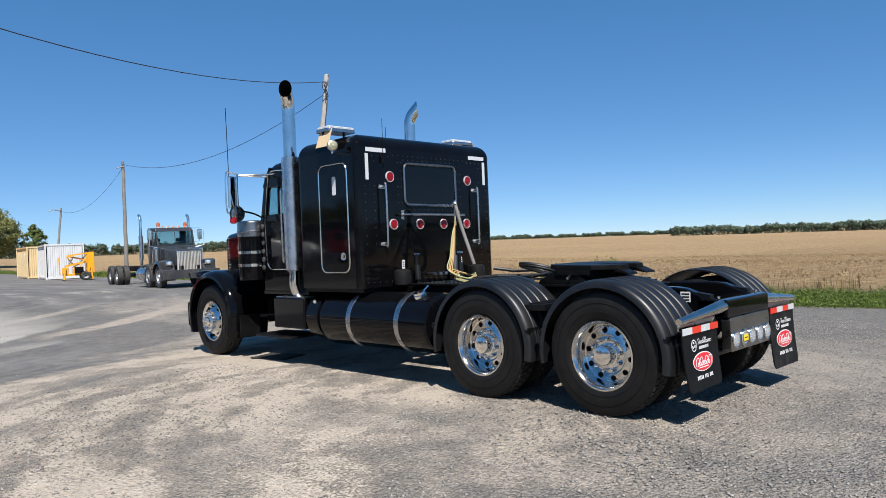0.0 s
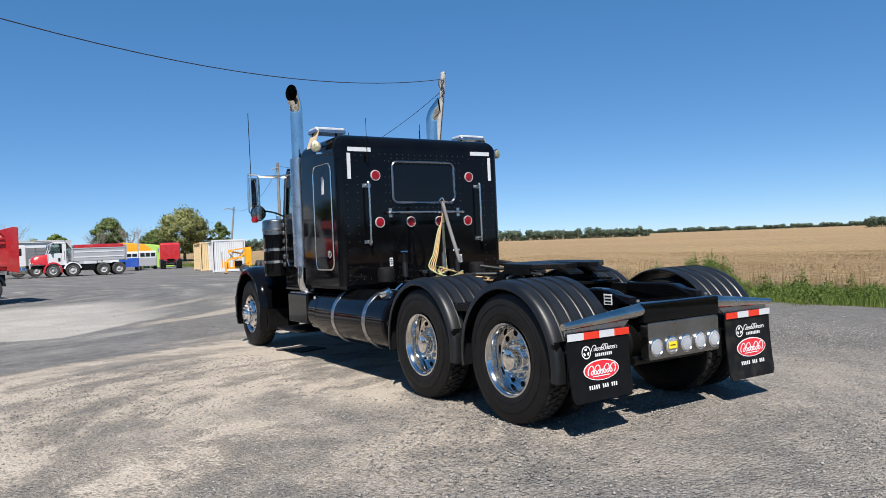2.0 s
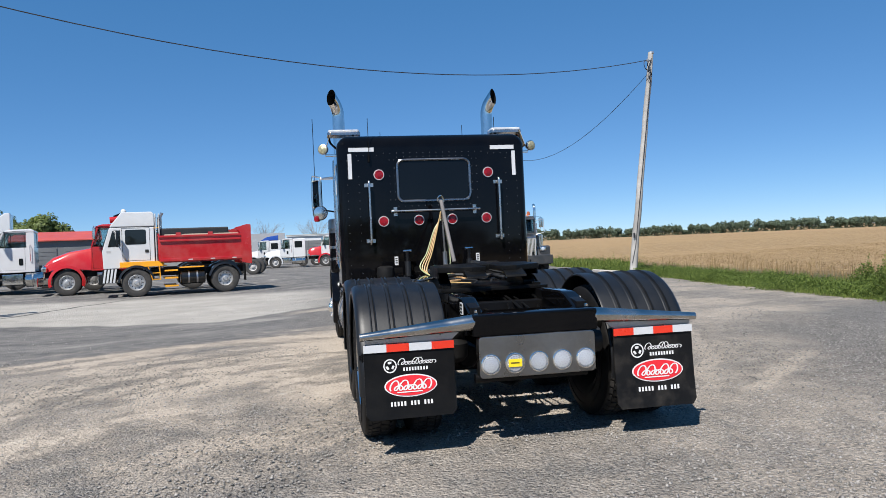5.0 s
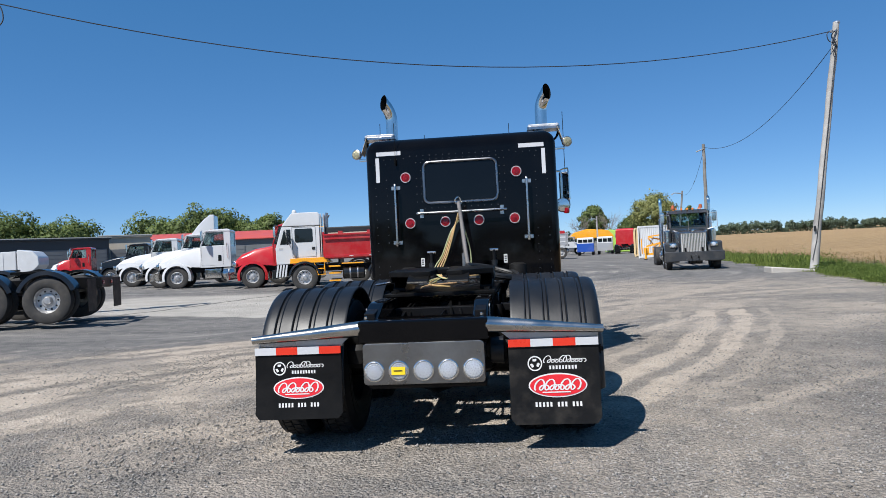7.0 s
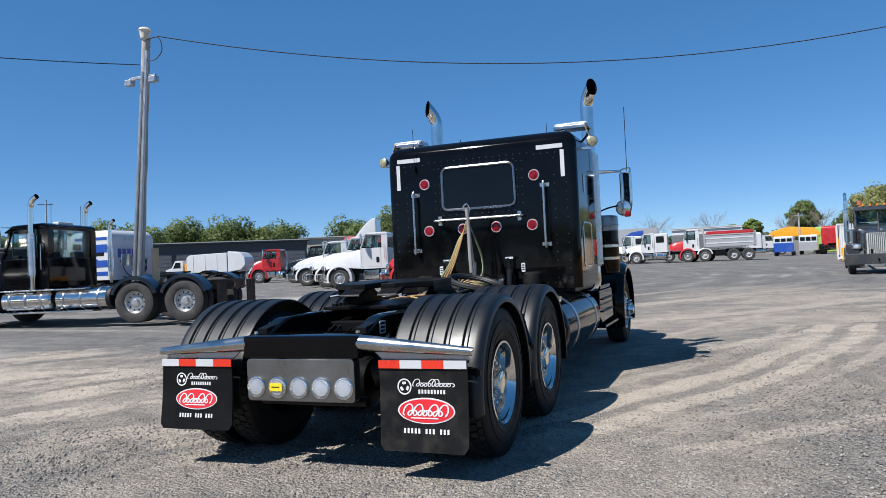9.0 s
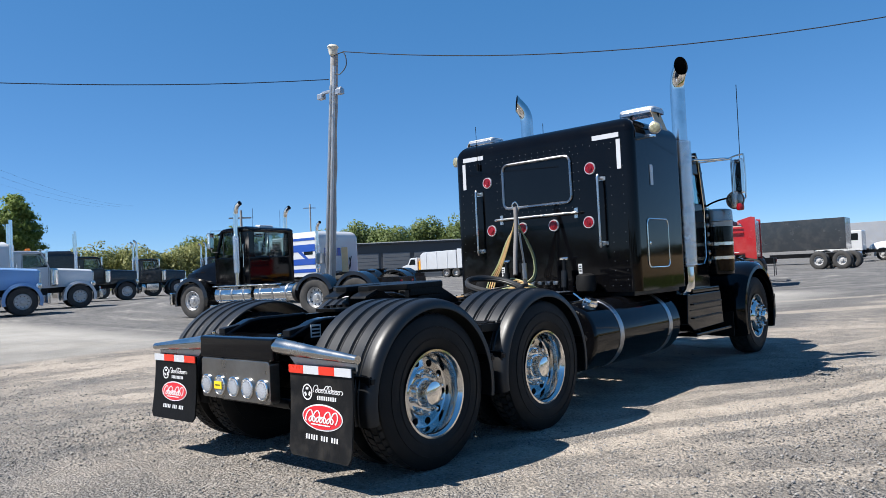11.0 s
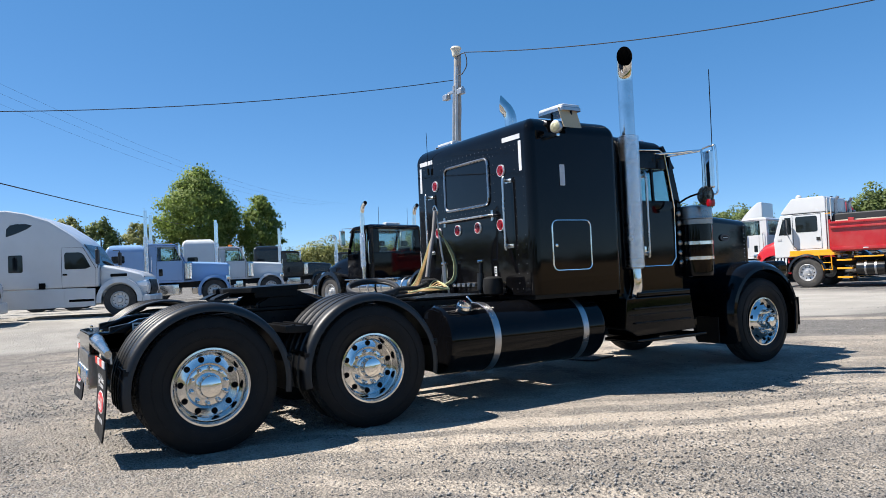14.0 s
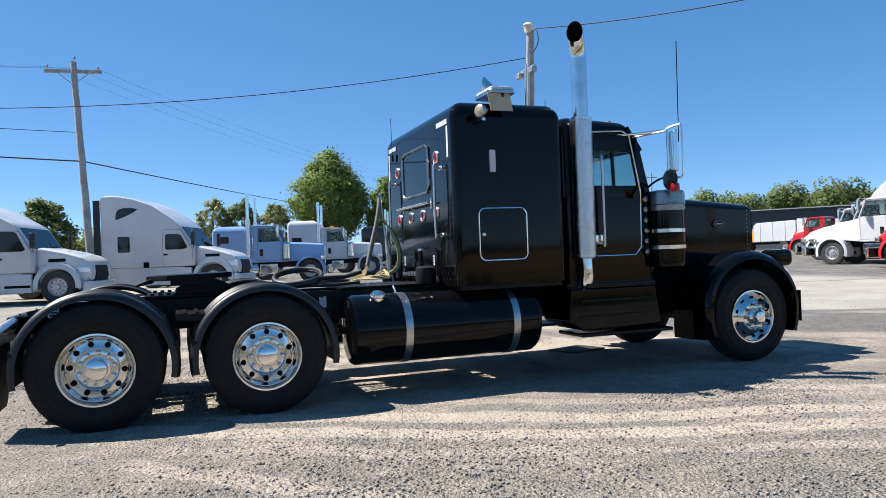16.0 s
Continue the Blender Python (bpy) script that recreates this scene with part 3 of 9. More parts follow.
hubcap = lathe([(0.0, 0.100), (0.012, 0.100), (0.016, 0.088), (0.075, 0.086), (0.090, 0.080), (0.097, 0.060), (0.101, 0.03), (0.102, 0.001)], "x", seg=36)
ME_HUBCAP = make_mesh(hubcap, "hub_cover", CHROME)
steercap = lathe([(0.0, 0.100), (0.03, 0.098), (0.05, 0.075), (0.085, 0.072), (0.100, 0.060), (0.106, 0.03), (0.108, 0.001)], "x", seg=36)
ME_STEERCAP = make_mesh(steercap, "steer_hub_cover", CHROME)


def child(name, me, parent, m=Matrix(), label=""):
    o = new(name, me)
    o.parent = parent
    o.matrix_basis = m
    if label:
        o["label"] = label
    return o


def wheel_set(parent, x, y, side, steer=False):
    """A wheel of the tractor as an Empty at the hub, its outside towards side * x."""
    w = new("steer_wheel" if steer else "dual_drive_wheel")
    w.parent = parent
    w.matrix_basis = pose(x, y, HUB, 0, 0, 0 if side > 0 else 180)
    spin = random.uniform(0, 36)
    if steer:
        child("tyre", ME_STEER_TYRE, w, pose(-0.13, 0, 0.017, spin))
        child("rim", ME_STEER_RIM, w, pose(0.0, 0, 0))
        for k in range(10):
            a = 36 * k + spin
            child("hand_hole", ME_HOLE, w, pose(0, 0, 0, a) @ pose(-0.012, 0.214, 0, 0, 0, -38))
            child("lug_nut_cover", ME_SPIKE, w, pose(0, 0, 0, a + 18) @ pose(0.016, 0.143, 0))
        child("hub_cover", ME_STEERCAP, w, pose(0.02, 0, 0), "chrome hub cover")
    else:
        child("outer_tyre", ME_TYRE, w, pose(-0.118, 0, 0.017, spin))
        child("inner_tyre", ME_TYRE, w, pose(-0.46, 0, 0.017, spin + 3))
        child("rim", ME_RIM, w, pose(0.0, 0, 0))
        for k in range(10):
            a = 36 * k + spin
            child("hand_hole", ME_HOLE, w, pose(0, 0, 0, a) @ pose(-0.1235, 0.207, 0))
            child("lug_nut", ME_NUT, w, pose(0, 0, 0, a + 18) @ pose(-0.100, 0.137, 0))
        child("hub_cover", ME_HUBCAP, w, pose(-0.10, 0, 0), "chrome hub cover")
    return w


def quarter_fender_mesh():
    """Half-round plastic fender over a dual wheel, about the hub; outside towards +x."""
    bm = bmesh.new()
    top = [(-0.60, 0.0), (-0.585, 0.006)]
    for xr in (-0.475, -0.345, -0.215, -0.085):
        top += [(xr - 0.024, 0.006), (xr - 0.017, 0.0115), (xr - 0.009, -0.005), (xr + 0.009, -0.005), (xr + 0.017, 0.0115), (xr + 0.024, 0.006)]
    top += [(-0.02, 0.006), (0.010, 0.000), (0.030, -0.014), (0.040, -0.040), (0.040, -0.062)]
    under = [(0.030, -0.062), (0.028, -0.038), (0.012, -0.020), (-0.02, -0.010), (-0.60, -0.012)]
    prof = top + under
    rings = []
    n = 44
    for i in range(n + 1):
        a = radians(-10 + 200 * i / n)
        r0 = 0.640
        rings.append([(x, (r0 + dr) * math.cos(a), (r0 + dr) * math.sin(a)) for x, dr in prof])
    loft(bm, rings)
    return fix(bm)


ME_BOLT = make_mesh(lathe([(-0.004, 0.011), (0.012, 0.011), (0.015, 0.001)], "z", seg=6), "bolt", GREASE)
ME_CHROME_BOLT = make_mesh(lathe([(-0.004, 0.014), (0.012, 0.014), (0.016, 0.001)], "z", seg=6), "chrome_bolt", CHROME)
ME_TREAD_BAR = make_mesh(box(-0.02, 0.02, -0.0075, 0.0075, -0.002, 0.007), "tread_bar", STEEL)
ME_TOOTH = make_mesh(box(-0.02, 0.02, -0.0175, 0.0175, -0.002, 0.023), "slide_tooth", GREASE)
TRUCK = thing("semi_truck", "glossy black sleeper tractor with chrome stacks parked on gravel", "truck")

# wheels
for sy in (0.0, 1.37):
    for s in (1, -1):
        wheel_set(TRUCK, 1.205 * s, sy, s)
for s in (1, -1):
    wheel_set(TRUCK, 1.185 * s, 6.81, s, True)
ME_FENDER = make_mesh(quarter_fender_mesh(), "rear_fender", PLASTIC)
for sy in (0.0, 1.37):
    for s in (1, -1):
        f = child("rear_fender", ME_FENDER, TRUCK, pose(1.205 * s, sy, HUB, 0, 0, 0 if s > 0 else 180), "ribbed black plastic fender")
        for yy in ((-0.60, 0.615) if s > 0 else (0.60, -0.615)):
            b = box(-0.30, 0.02, yy - 0.025, yy + 0.025, 0.13, 0.20, 0.006)
            box(-0.02, 0.035, yy - 0.02, yy + 0.02, 0.15, 0.185, 0.004, bm=b)
            part("fender_bracket", b, BLACK_DULL, f)

# chassis
for s in (1, -1):
    pts = [(-0.62, 0.78), (-0.62, 0.98), (-0.30, 1.03), (2.0, 1.03), (7.35, 0.98), (7.35, 0.72), (2.0, 0.74), (-0.3, 0.74)]
    bm = prism(pts, "x", 0.36 * s, 0.44 * s, 0.006)
    rail = part("frame_rail", bm, BLACK_DULL, TRUCK)
    for k in range(30):
        for z in (0.80, 0.965):
            child("rail_bolt", ME_BOLT, rail, pose(0.44 * s, -0.2 + k * 0.105, z, 0, 90 * s))
    bm = box(0.441 * s, 0.447 * s, 1.98, 2.05, 0.86, 0.97)
    part("rail_label", bm, WHITE_PRINT, rail)
    bm = box(0.441 * s, 0.447 * s, -0.38, -0.28, 0.87, 0.98)
    box(0.447 * s, 0.449 * s, -0.365, -0.335, 0.89, 0.93, bm=bm)
    part("rail_label", bm, WHITE_PRINT, rail)
for y in (0.25, 0.95, 1.75, 2.4, 3.0, 4.2):
    part("crossmember", box(-0.36, 0.36, y - 0.06, y + 0.06, 0.78, 0.95, 0.01), BLACK_DULL, TRUCK)
# deck plate with holes behind the sleeper
bm = box(-0.50, 0.50, 2.20, 3.10, 1.035, 1.055, 0.004)
deck = part("deck_plate", bm, GREASE, TRUCK, "worn black tread plate deck")
for i in range(14):
    for j in range(12):
        child("tread_bar", ME_TREAD_BAR, deck, pose(-0.42 + i * 0.068, 2.2675 + j * 0.068, 1.055))
# drive axles, air springs and shafts
for sy in (0.0, 1.37):
    bm = cyl((-1.0, sy, HUB), (1.0, sy, HUB), 0.075, 14)
    lathe([(-0.20, 0.05), (-0.16, 0.17), (0.0, 0.23), (0.16, 0.17), (0.20, 0.05)], "x", (0, sy, HUB), 20, bm)
    lathe([(-0.05, 0.10), (0.30, 0.10), (0.36, 0.06)], "y", (0, sy, HUB + 0.03), 16, bm, cap=True)
    part("drive_axle", bm, GREASE, TRUCK)
    for s in (1, -1):
        bm = lathe([(0.56, 0.10), (0.60, 0.14), (0.70, 0.15), (0.74, 0.12), (0.78, 0.14), (0.86, 0.14), (0.88, 0.09)], "z", (0.55 * s, sy - 0.32, 0), 20, cap=True)
        part("air_spring", bm, RUBBER, TRUCK)
        bm = cyl((0.50 * s, sy + 0.16, 0.46), (0.50 * s, sy + 0.22, 0.95), 0.035, 10)
        cyl((0.50 * s, sy + 0.17, 0.50), (0.50 * s, sy + 0.20, 0.75), 0.045, 10, bm)
        part("shock_absorber", bm, BLACK_DULL, TRUCK)
        bm = lathe([(0.0, 0.08), (0.03, 0.10), (0.14, 0.10), (0.17, 0.08)], "y", (0.40 * s, sy - 0.30, HUB + 0.08), 16, cap=True)
        part("brake_chamber", bm, GREASE, TRUCK)
part("drive_shaft", cyl((0, 1.7, 0.56), (0, 4.6, 0.72), 0.055, 12), GREASE, TRUCK)
bm = box(-0.9, 0.9, 6.74, 6.88, 0.40, 0.50, 0.02)
part("steer_axle", bm, GREASE, TRUCK)
bm = rounded_block(-0.30, 0.30, 5.4, 7.2, 0.55, 1.1, 0.1, 0.1)
part("engine_block", bm, GREASE, TRUCK)
rnd = random.Random(5)
for k in range(9):
    x = -0.30 + 0.075 * k
    pts = [(x, -0.1 + rnd.uniform(-0.1, 0.2), 0.84), (x + rnd.uniform(-0.1, 0.1), 0.4, 0.93 + rnd.uniform(-0.03, 0.05)), (x * 0.6, 1.0, 0.95), (x * 0.8 + rnd.uniform(-0.08, 0.08), 1.7, 0.95), (x * 0.5, 2.3, 0.98)]
    part("air_line", tube(smooth_path(pts, 5), rnd.choice((0.009, 0.012, 0.016)), 6), GREASE, TRUCK)
for s in (1, -1):
    part("air_tank", lathe([(0.0, 0.03), (0.03, 0.10), (0.08, 0.125), (0.62, 0.125), (0.67, 0.10), (0.70, 0.03)], "y", (0.17 * s, 2.3, 0.62), 20, cap=True), BLACK_DULL, TRUCK)

# rear end of the frame: sloped plates, closing box and lamp panel
for s in (1, -1):
    pts = [(-0.74, 0.78), (-0.74, 0.930), (-0.62, 0.945), (-0.40, 1.032), (-0.30, 1.045), (0.15, 1.045), (0.15, 0.96), (-0.30, 0.90), (-0.56, 0.78)]
    bm = prism(pts, "x", 0.34 * s, 0.455 * s, 0.018, seg=3)
    part("frame_end", bm, BLACK, TRUCK)
end = bmesh.new()
loft(end, [[(-0.455, y, z0), (0.455, y, z0), (0.455, y, z1), (-0.455, y, z1)] for y, z0, z1 in ((-0.775, 0.785, 0.938), (-0.70, 0.785, 0.944), (-0.50, 0.80, 0.944))])
fix(end)
bmesh.ops.bevel(end, geom=list(end.edges), offset=0.014, segments=2, affect="EDGES", profile=0.5)
part("rear_crossmember", end, BLACK, TRUCK)
for s in (1, -1):
    for yy in (-0.68, -0.60):
        child("frame_bolt", ME_CHROME_BOLT, TRUCK, pose(0.41 * s, yy, 0.952))
ME_DIODE = make_mesh(lathe([(0.004, 0.0058), (-0.0055, 0.005), (-0.0065, 0.0005)], "y", seg=6), "lamp_diode", mat("diode_chip", (0.22, 0.22, 0.23), 0.3))
panel = prism(rrect(-0.425, 0.425, 0.495, 0.785, 0.03), "y", -0.785, -0.70, 0.008)
lamp_panel = part("lamp_panel", panel, PANEL_STEEL, TRUCK, "brushed steel panel for five round lamps")
for k, x in enumerate((-0.345, -0.172, 0.0, 0.172, 0.345)):
    bm = lathe([(-0.783, 0.072), (-0.797, 0.072), (-0.800, 0.066), (-0.793, 0.060), (-0.787, 0.058)], "y", (x, 0, 0.592), 28)
    lamp = part("lamp_ring", bm, CHROME, lamp_panel)
    bm = lathe([(-0.786, 0.060), (-0.798, 0.056), (-0.802, 0.03), (-0.803, 0.001)], "y", (x, 0, 0.592), 28)
    part("lamp_lens", bm, LED, lamp, "clear round lamp lens with chips of light-emitting diodes")
    for ring, cnt in ((0.014, 5), (0.034, 11), (0.050, 16)):
        for j in range(cnt):
            a = 2 * math.pi * j / cnt + ring * 20
            child("lamp_diode", ME_DIODE, lamp, pose(x + ring * math.cos(a), -0.798, 0.592 + ring * math.sin(a)))
    if k == 1:
        part("sticker", box(x - 0.050, x + 0.046, -0.809, -0.807, 0.568, 0.622), YELLOW, lamp, "small yellow sticker")
        part("sticker_bars", box(x - 0.034, x + 0.026, -0.811, -0.8095, 0.592, 0.600), mat("sticker_ink", (0.08, 0.06, 0.01), 0.5), lamp)
part("pintle_bar", cyl((-0.42, -0.60, 0.47), (0.42, -0.60, 0.47), 0.035, 12), BLACK_DULL, TRUCK)
part("tail_air_tank", lathe([(0.43, 0.04), (0.46, 0.09), (0.55, 0.10), (0.57, 0.05)], "x", (0, -0.52, 0.68), 18, cap=True), PLASTIC, TRUCK)

# mudflap hangers, mudflaps and their print
def ellipse(cx, cz, a, b, n=40):
    return [(cx + a * math.cos(2 * math.pi * k / n), cz + b * math.sin(2 * math.pi * k / n)) for k in range(n)]


for s in (1, -1):
    inner, outer = Vector((0.44 * s, -0.72, 0.885)), Vector((1.235 * s, -0.72, 0.828))
    bm = tube([inner, inner.lerp(outer, 0.02), inner.lerp(outer, 0.98), outer], 0.048, 20, radii=[0.056, 0.056, 0.027, 0.027])
    hanger = part("flap_hanger", bm, HANGER_STEEL, TRUCK, "polished tapered steel hanger tube")
    bm = prism([(0.50 * s, 0.86), (1.20 * s, 0.82), (1.20 * s, 0.755), (0.62 * s, 0.755)], "y", -0.705, -0.690)
    part("hanger_plate", bm, STEEL, hanger)
    z1, z0 = 0.770, (0.195 if s > 0 else 0.272)
    x0, x1 = (0.585, 1.195) if s > 0 else (-1.215, -0.590)
    b = bmesh.new()
    rows = 14
    outline = rrect(x0, x1, z0, z1, 0.03, 4)
    def bend(x, z, off):
        u = (z1 - z) / (z1 - z0)
        return (x, -0.735 + off - 0.045 * u * u + 0.012 * math.sin(3.0 * (x - x0) + s) * u, z)
    grid = {}
    nx, nz = 12, 14
    for side_off in (0.0, 0.012):
        for i in range(nx + 1):
            for j in range(nz + 1):
                u, v = i / nx, j / nz
                cut = 0.03 * (1 if j == 0 else 0) * (1 if i in (0, nx) else 0)
                x = x0 + (x1 - x0) * u + (cut if i == 0 else -cut if i == nx else 0)
                grid[side_off, i, j] = b.verts.new(bend(x, z0 + (z1 - z0) * v, side_off))
    for i in range(nx):
        for j in range(nz):
            b.faces.new([grid[0.0, i, j], grid[0.0, i + 1, j], grid[0.0, i + 1, j + 1], grid[0.0, i, j + 1]])
            b.faces.new([grid[0.012, i, j + 1], grid[0.012, i + 1, j + 1], grid[0.012, i + 1, j], grid[0.012, i, j]])
    for j in range(nz):
        b.faces.new([grid[0.0, 0, j + 1], grid[0.012, 0, j + 1], grid[0.012, 0, j], grid[0.0, 0, j]])
        b.faces.new([grid[0.0, nx, j], grid[0.012, nx, j], grid[0.012, nx, j + 1], grid[0.0, nx, j + 1]])
    for i in range(nx):
        b.faces.new([grid[0.0, i, 0], grid[0.012, i, 0], grid[0.012, i + 1, 0], grid[0.0, i + 1, 0]])
    flap = part("mudflap", fix(b), FLAP_DUSTY if s > 0 else FLAP, TRUCK, "black rubber mudflap with red oval emblem")

    def on_flap(pts, off=-0.003):
        bb = bmesh.new()
        vs = [bb.verts.new(bend(x, z, off)) for x, z in pts]
        ws = [bb.verts.new(bend(x, z, off + 0.002)) for x, z in pts]
        bb.faces.new(vs)
        for i in range(len(pts)):
            j = (i + 1) % len(pts)
            bb.faces.new((vs[i], ws[i], ws[j], vs[j]))
        return fix(bb)

    def script(xa, xb, z, rise, tall, loops, width, off):
        """A looping pen stroke from xa to xb; the loops listed in tall stand twice as high."""
        line, count = [], loops * 14
        for i in range(count + 1):
            u = i / count * loops
            k_, ph = int(min(u, loops - 1e-6)), 2 * math.pi * u
            hh = rise * (2.1 if k_ in tall else 1.0)
            zz = hh * 0.5 * (1 - math.cos(ph))
            line.append((xa + (xb - xa) * u / loops - 0.62 * (xb - xa) / loops * math.sin(ph) + 0.3 * zz, z + zz))
        bb = bmesh.new()
        left, right = [], []
        for i, (px_, pz_) in enumerate(line):
            qa, qb = line[max(i - 1, 0)], line[min(i + 1, count)]
            d_ = Vector((qb[0] - qa[0], qb[1] - qa[1]))
            d_ = d_.normalized() if d_.length > 1e-9 else Vector((1, 0))
            ww = width * 0.5 * (0.65 + 0.35 * abs(d_.y))
            left.append(bb.verts.new(bend(px_ - d_.y * ww, pz_ + d_.x * ww, off)))
            right.append(bb.verts.new(bend(px_ + d_.y * ww, pz_ - d_.x * ww, off)))
        for i in range(count):
            bb.faces.new((left[i], left[i + 1], right[i + 1], right[i]))
        return bb

    def bar(cx, cz, w, h):
        return [(cx - w / 2, cz - h / 2), (cx + w / 2, cz - h / 2), (cx + w / 2, cz + h / 2), (cx - w / 2, cz + h / 2)]
    n = 4
    first_red = s > 0
    for k in range(n):
        xa, xb = x0 + (x1 - x0) * k / n, x0 + (x1 - x0) * (k + 1) / n
        bm = prism(bar((xa + xb) / 2, 0.748, (xb - xa), 0.052), "y", -0.745, -0.738)
        red = (k % 2 == 0) == first_red
        part("red_reflective_strip" if red else "white_reflective_strip", bm, RED_TAPE if red else REFLECT, flap)
    cx = (x0 + x1) / 2 + (0.02 if s > 0 else -0.0)
    zc = 0.455 if s > 0 else 0.488
    k = 1.0 if s > 0 else 0.92
    part("emblem_rim", on_flap(ellipse(cx, zc, 0.198 * k, 0.082 * k), -0.003), WHITE_PRINT, flap)
    part("emblem_oval", on_flap(ellipse(cx, zc, 0.188 * k, 0.073 * k), -0.0055), RED_PRINT, flap, "red oval emblem")
    part("emblem_stroke", script(cx - 0.150 * k, cx + 0.130 * k, zc - 0.030 * k, 0.034 * k, (0, 2, 5, 7), 8, 0.011 * k, -0.0085), WHITE_PRINT, flap, "white looping stroke on the emblem")
    part("emblem_underline", on_flap(bar(cx - 0.01 * k, zc - 0.046 * k, 0.19 * k, 0.007 * k), -0.008), WHITE_PRINT, flap)
    zr = zc + 0.150 * k
    ring = bmesh.new()
    outer_e, inner_e = ellipse(cx - 0.148 * k, zr, 0.050 * k, 0.052 * k, 28), ellipse(cx - 0.148 * k, zr, 0.041 * k, 0.043 * k, 28)
    vo, vi = [ring.verts.new(bend(x, z, -0.003)) for x, z in outer_e], [ring.verts.new(bend(x, z, -0.003)) for x, z in inner_e]
    for i in range(28):
        j = (i + 1) % 28
        ring.faces.new((vo[i], vo[j], vi[j], vi[i]))
    for a0 in (90, 210, 330):
        q = []
        for da, r in ((-32, 0.020), (-20, 0.034), (25, 0.034), (45, 0.022), (10, 0.014)):
            a = radians(a0 + da)
            q.append((cx - 0.148 * k + r * k * math.cos(a), zr + r * k * math.sin(a)))
        join(ring, on_flap(q, -0.003))
    part("round_badge", fix(ring), WHITE_PRINT, flap, "white ring badge")
    part("name_stroke", script(cx - 0.082 * k, cx + 0.185 * k, zr + 0.004 * k, 0.022 * k, (0, 4, 5), 10, 0.0065 * k, -0.0035), WHITE_PRINT, flap, "white looping stroke beside the badge")
    for i in range(9):
        part("name_bar", on_flap(bar(cx + (-0.045 + 0.0215 * i) * k, zr - 0.030 * k, 0.0125 * k, 0.025 * k), -0.003), WHITE_PRINT, flap)
    for i in range(13):
        if i in (5, 9):
            continue
        part("number_bar", on_flap(bar(cx + (-0.150 + 0.025 * i) * k, zc - 0.128 * k, 0.0135 * k, 0.031 * k), -0.003), WHITE_PRINT, flap)

# fifth wheel
bm = prism([(-0.46, 0.55), (-0.46, 0.98), (-0.30, 1.15), (0.30, 1.15), (0.46, 0.98), (0.46, 0.55), (0.20, 0.36), (0.07, 0.36), (0.06, 0.78), (-0.06, 0.78), (-0.07, 0.36), (-0.20, 0.36)], "z", 1.205, 1.255, 0.008)
fifth = part("fifth_wheel", bm, GREASE, TRUCK, "greasy black fifth wheel plate")
for v in fifth.data.vertices:
    v.co.z += 0.02 * (v.co.y - 0.9)
for s in (1, -1):
    bm = prism([(0.62, 1.06), (0.62, 1.10), (0.80, 1.20), (1.0, 1.20), (1.2, 1.10), (1.2, 1.06)], "x", 0.33 * s, 0.44 * s, 0.01)
    part("mounting_bracket", bm, GREASE, fifth)
bm = box(-0.47, 0.47, 0.35, 1.75, 1.035, 1.062, 0.004)
part("slide_plate", bm, GREASE, fifth)
for s in (1, -1):
    for k in range(18):
        child("slide_tooth", ME_TOOTH, fifth, pose(0.40 * s, 0.4175 + 0.072 * k, 1.062))
part("release_handle", cyl((-0.45, 0.8, 1.15), (-0.62, 0.72, 1.13), 0.012, 8), STEEL, fifth)

for s in (1, -1):
    # ramps and skirts of the coupling plate
    for xa, xb in ((0.08, 0.26),):
        b = prism([(0.42, 1.175), (0.42, 1.225), (0.27, 1.165), (0.26, 1.145)], "x", xa * s, xb * s, 0.006)
        part("ramp", b, GREASE, fifth)
    part("plate_skirt", box(0.44 * s if s > 0 else -0.46, 0.46 if s > 0 else -0.44, 0.58, 0.98, 1.15, 1.21, 0.006), GREASE, fifth)
    # ribbed brackets that carry the fenders
    for yb in (0.62,):
        br = part("fender_bracket", prism([(yb, 0.865), (yb, 0.925), (yb + 0.30, 0.915), (yb + 0.30, 0.855)], "x", 0.50 * s, 1.14 * s, 0.006), BLACK_DULL, TRUCK, "ribbed black fender bracket")
        for k in range(3):
            y0 = yb + 0.06 + 0.10 * k
            part("bracket_rib", box(min(0.60 * s, 1.135 * s), max(0.60 * s, 1.135 * s), y0, y0 + 0.03, 0.912, 0.934, 0.004), BLACK_DULL, br)
    dec = part("decal_plate", box(min(0.456 * s, 0.459 * s), max(0.456 * s, 0.459 * s), -0.45, -0.36, 0.915, 1.005), WHITE_PRINT, TRUCK, "small printed decal plate")
    for k in range(3):
        part("decal_bar", box(min(0.4592 * s, 0.4605 * s), max(0.4592 * s, 0.4605 * s), -0.44, -0.37, 0.926 + 0.026 * k, 0.940 + 0.026 * k), GREASE, dec)
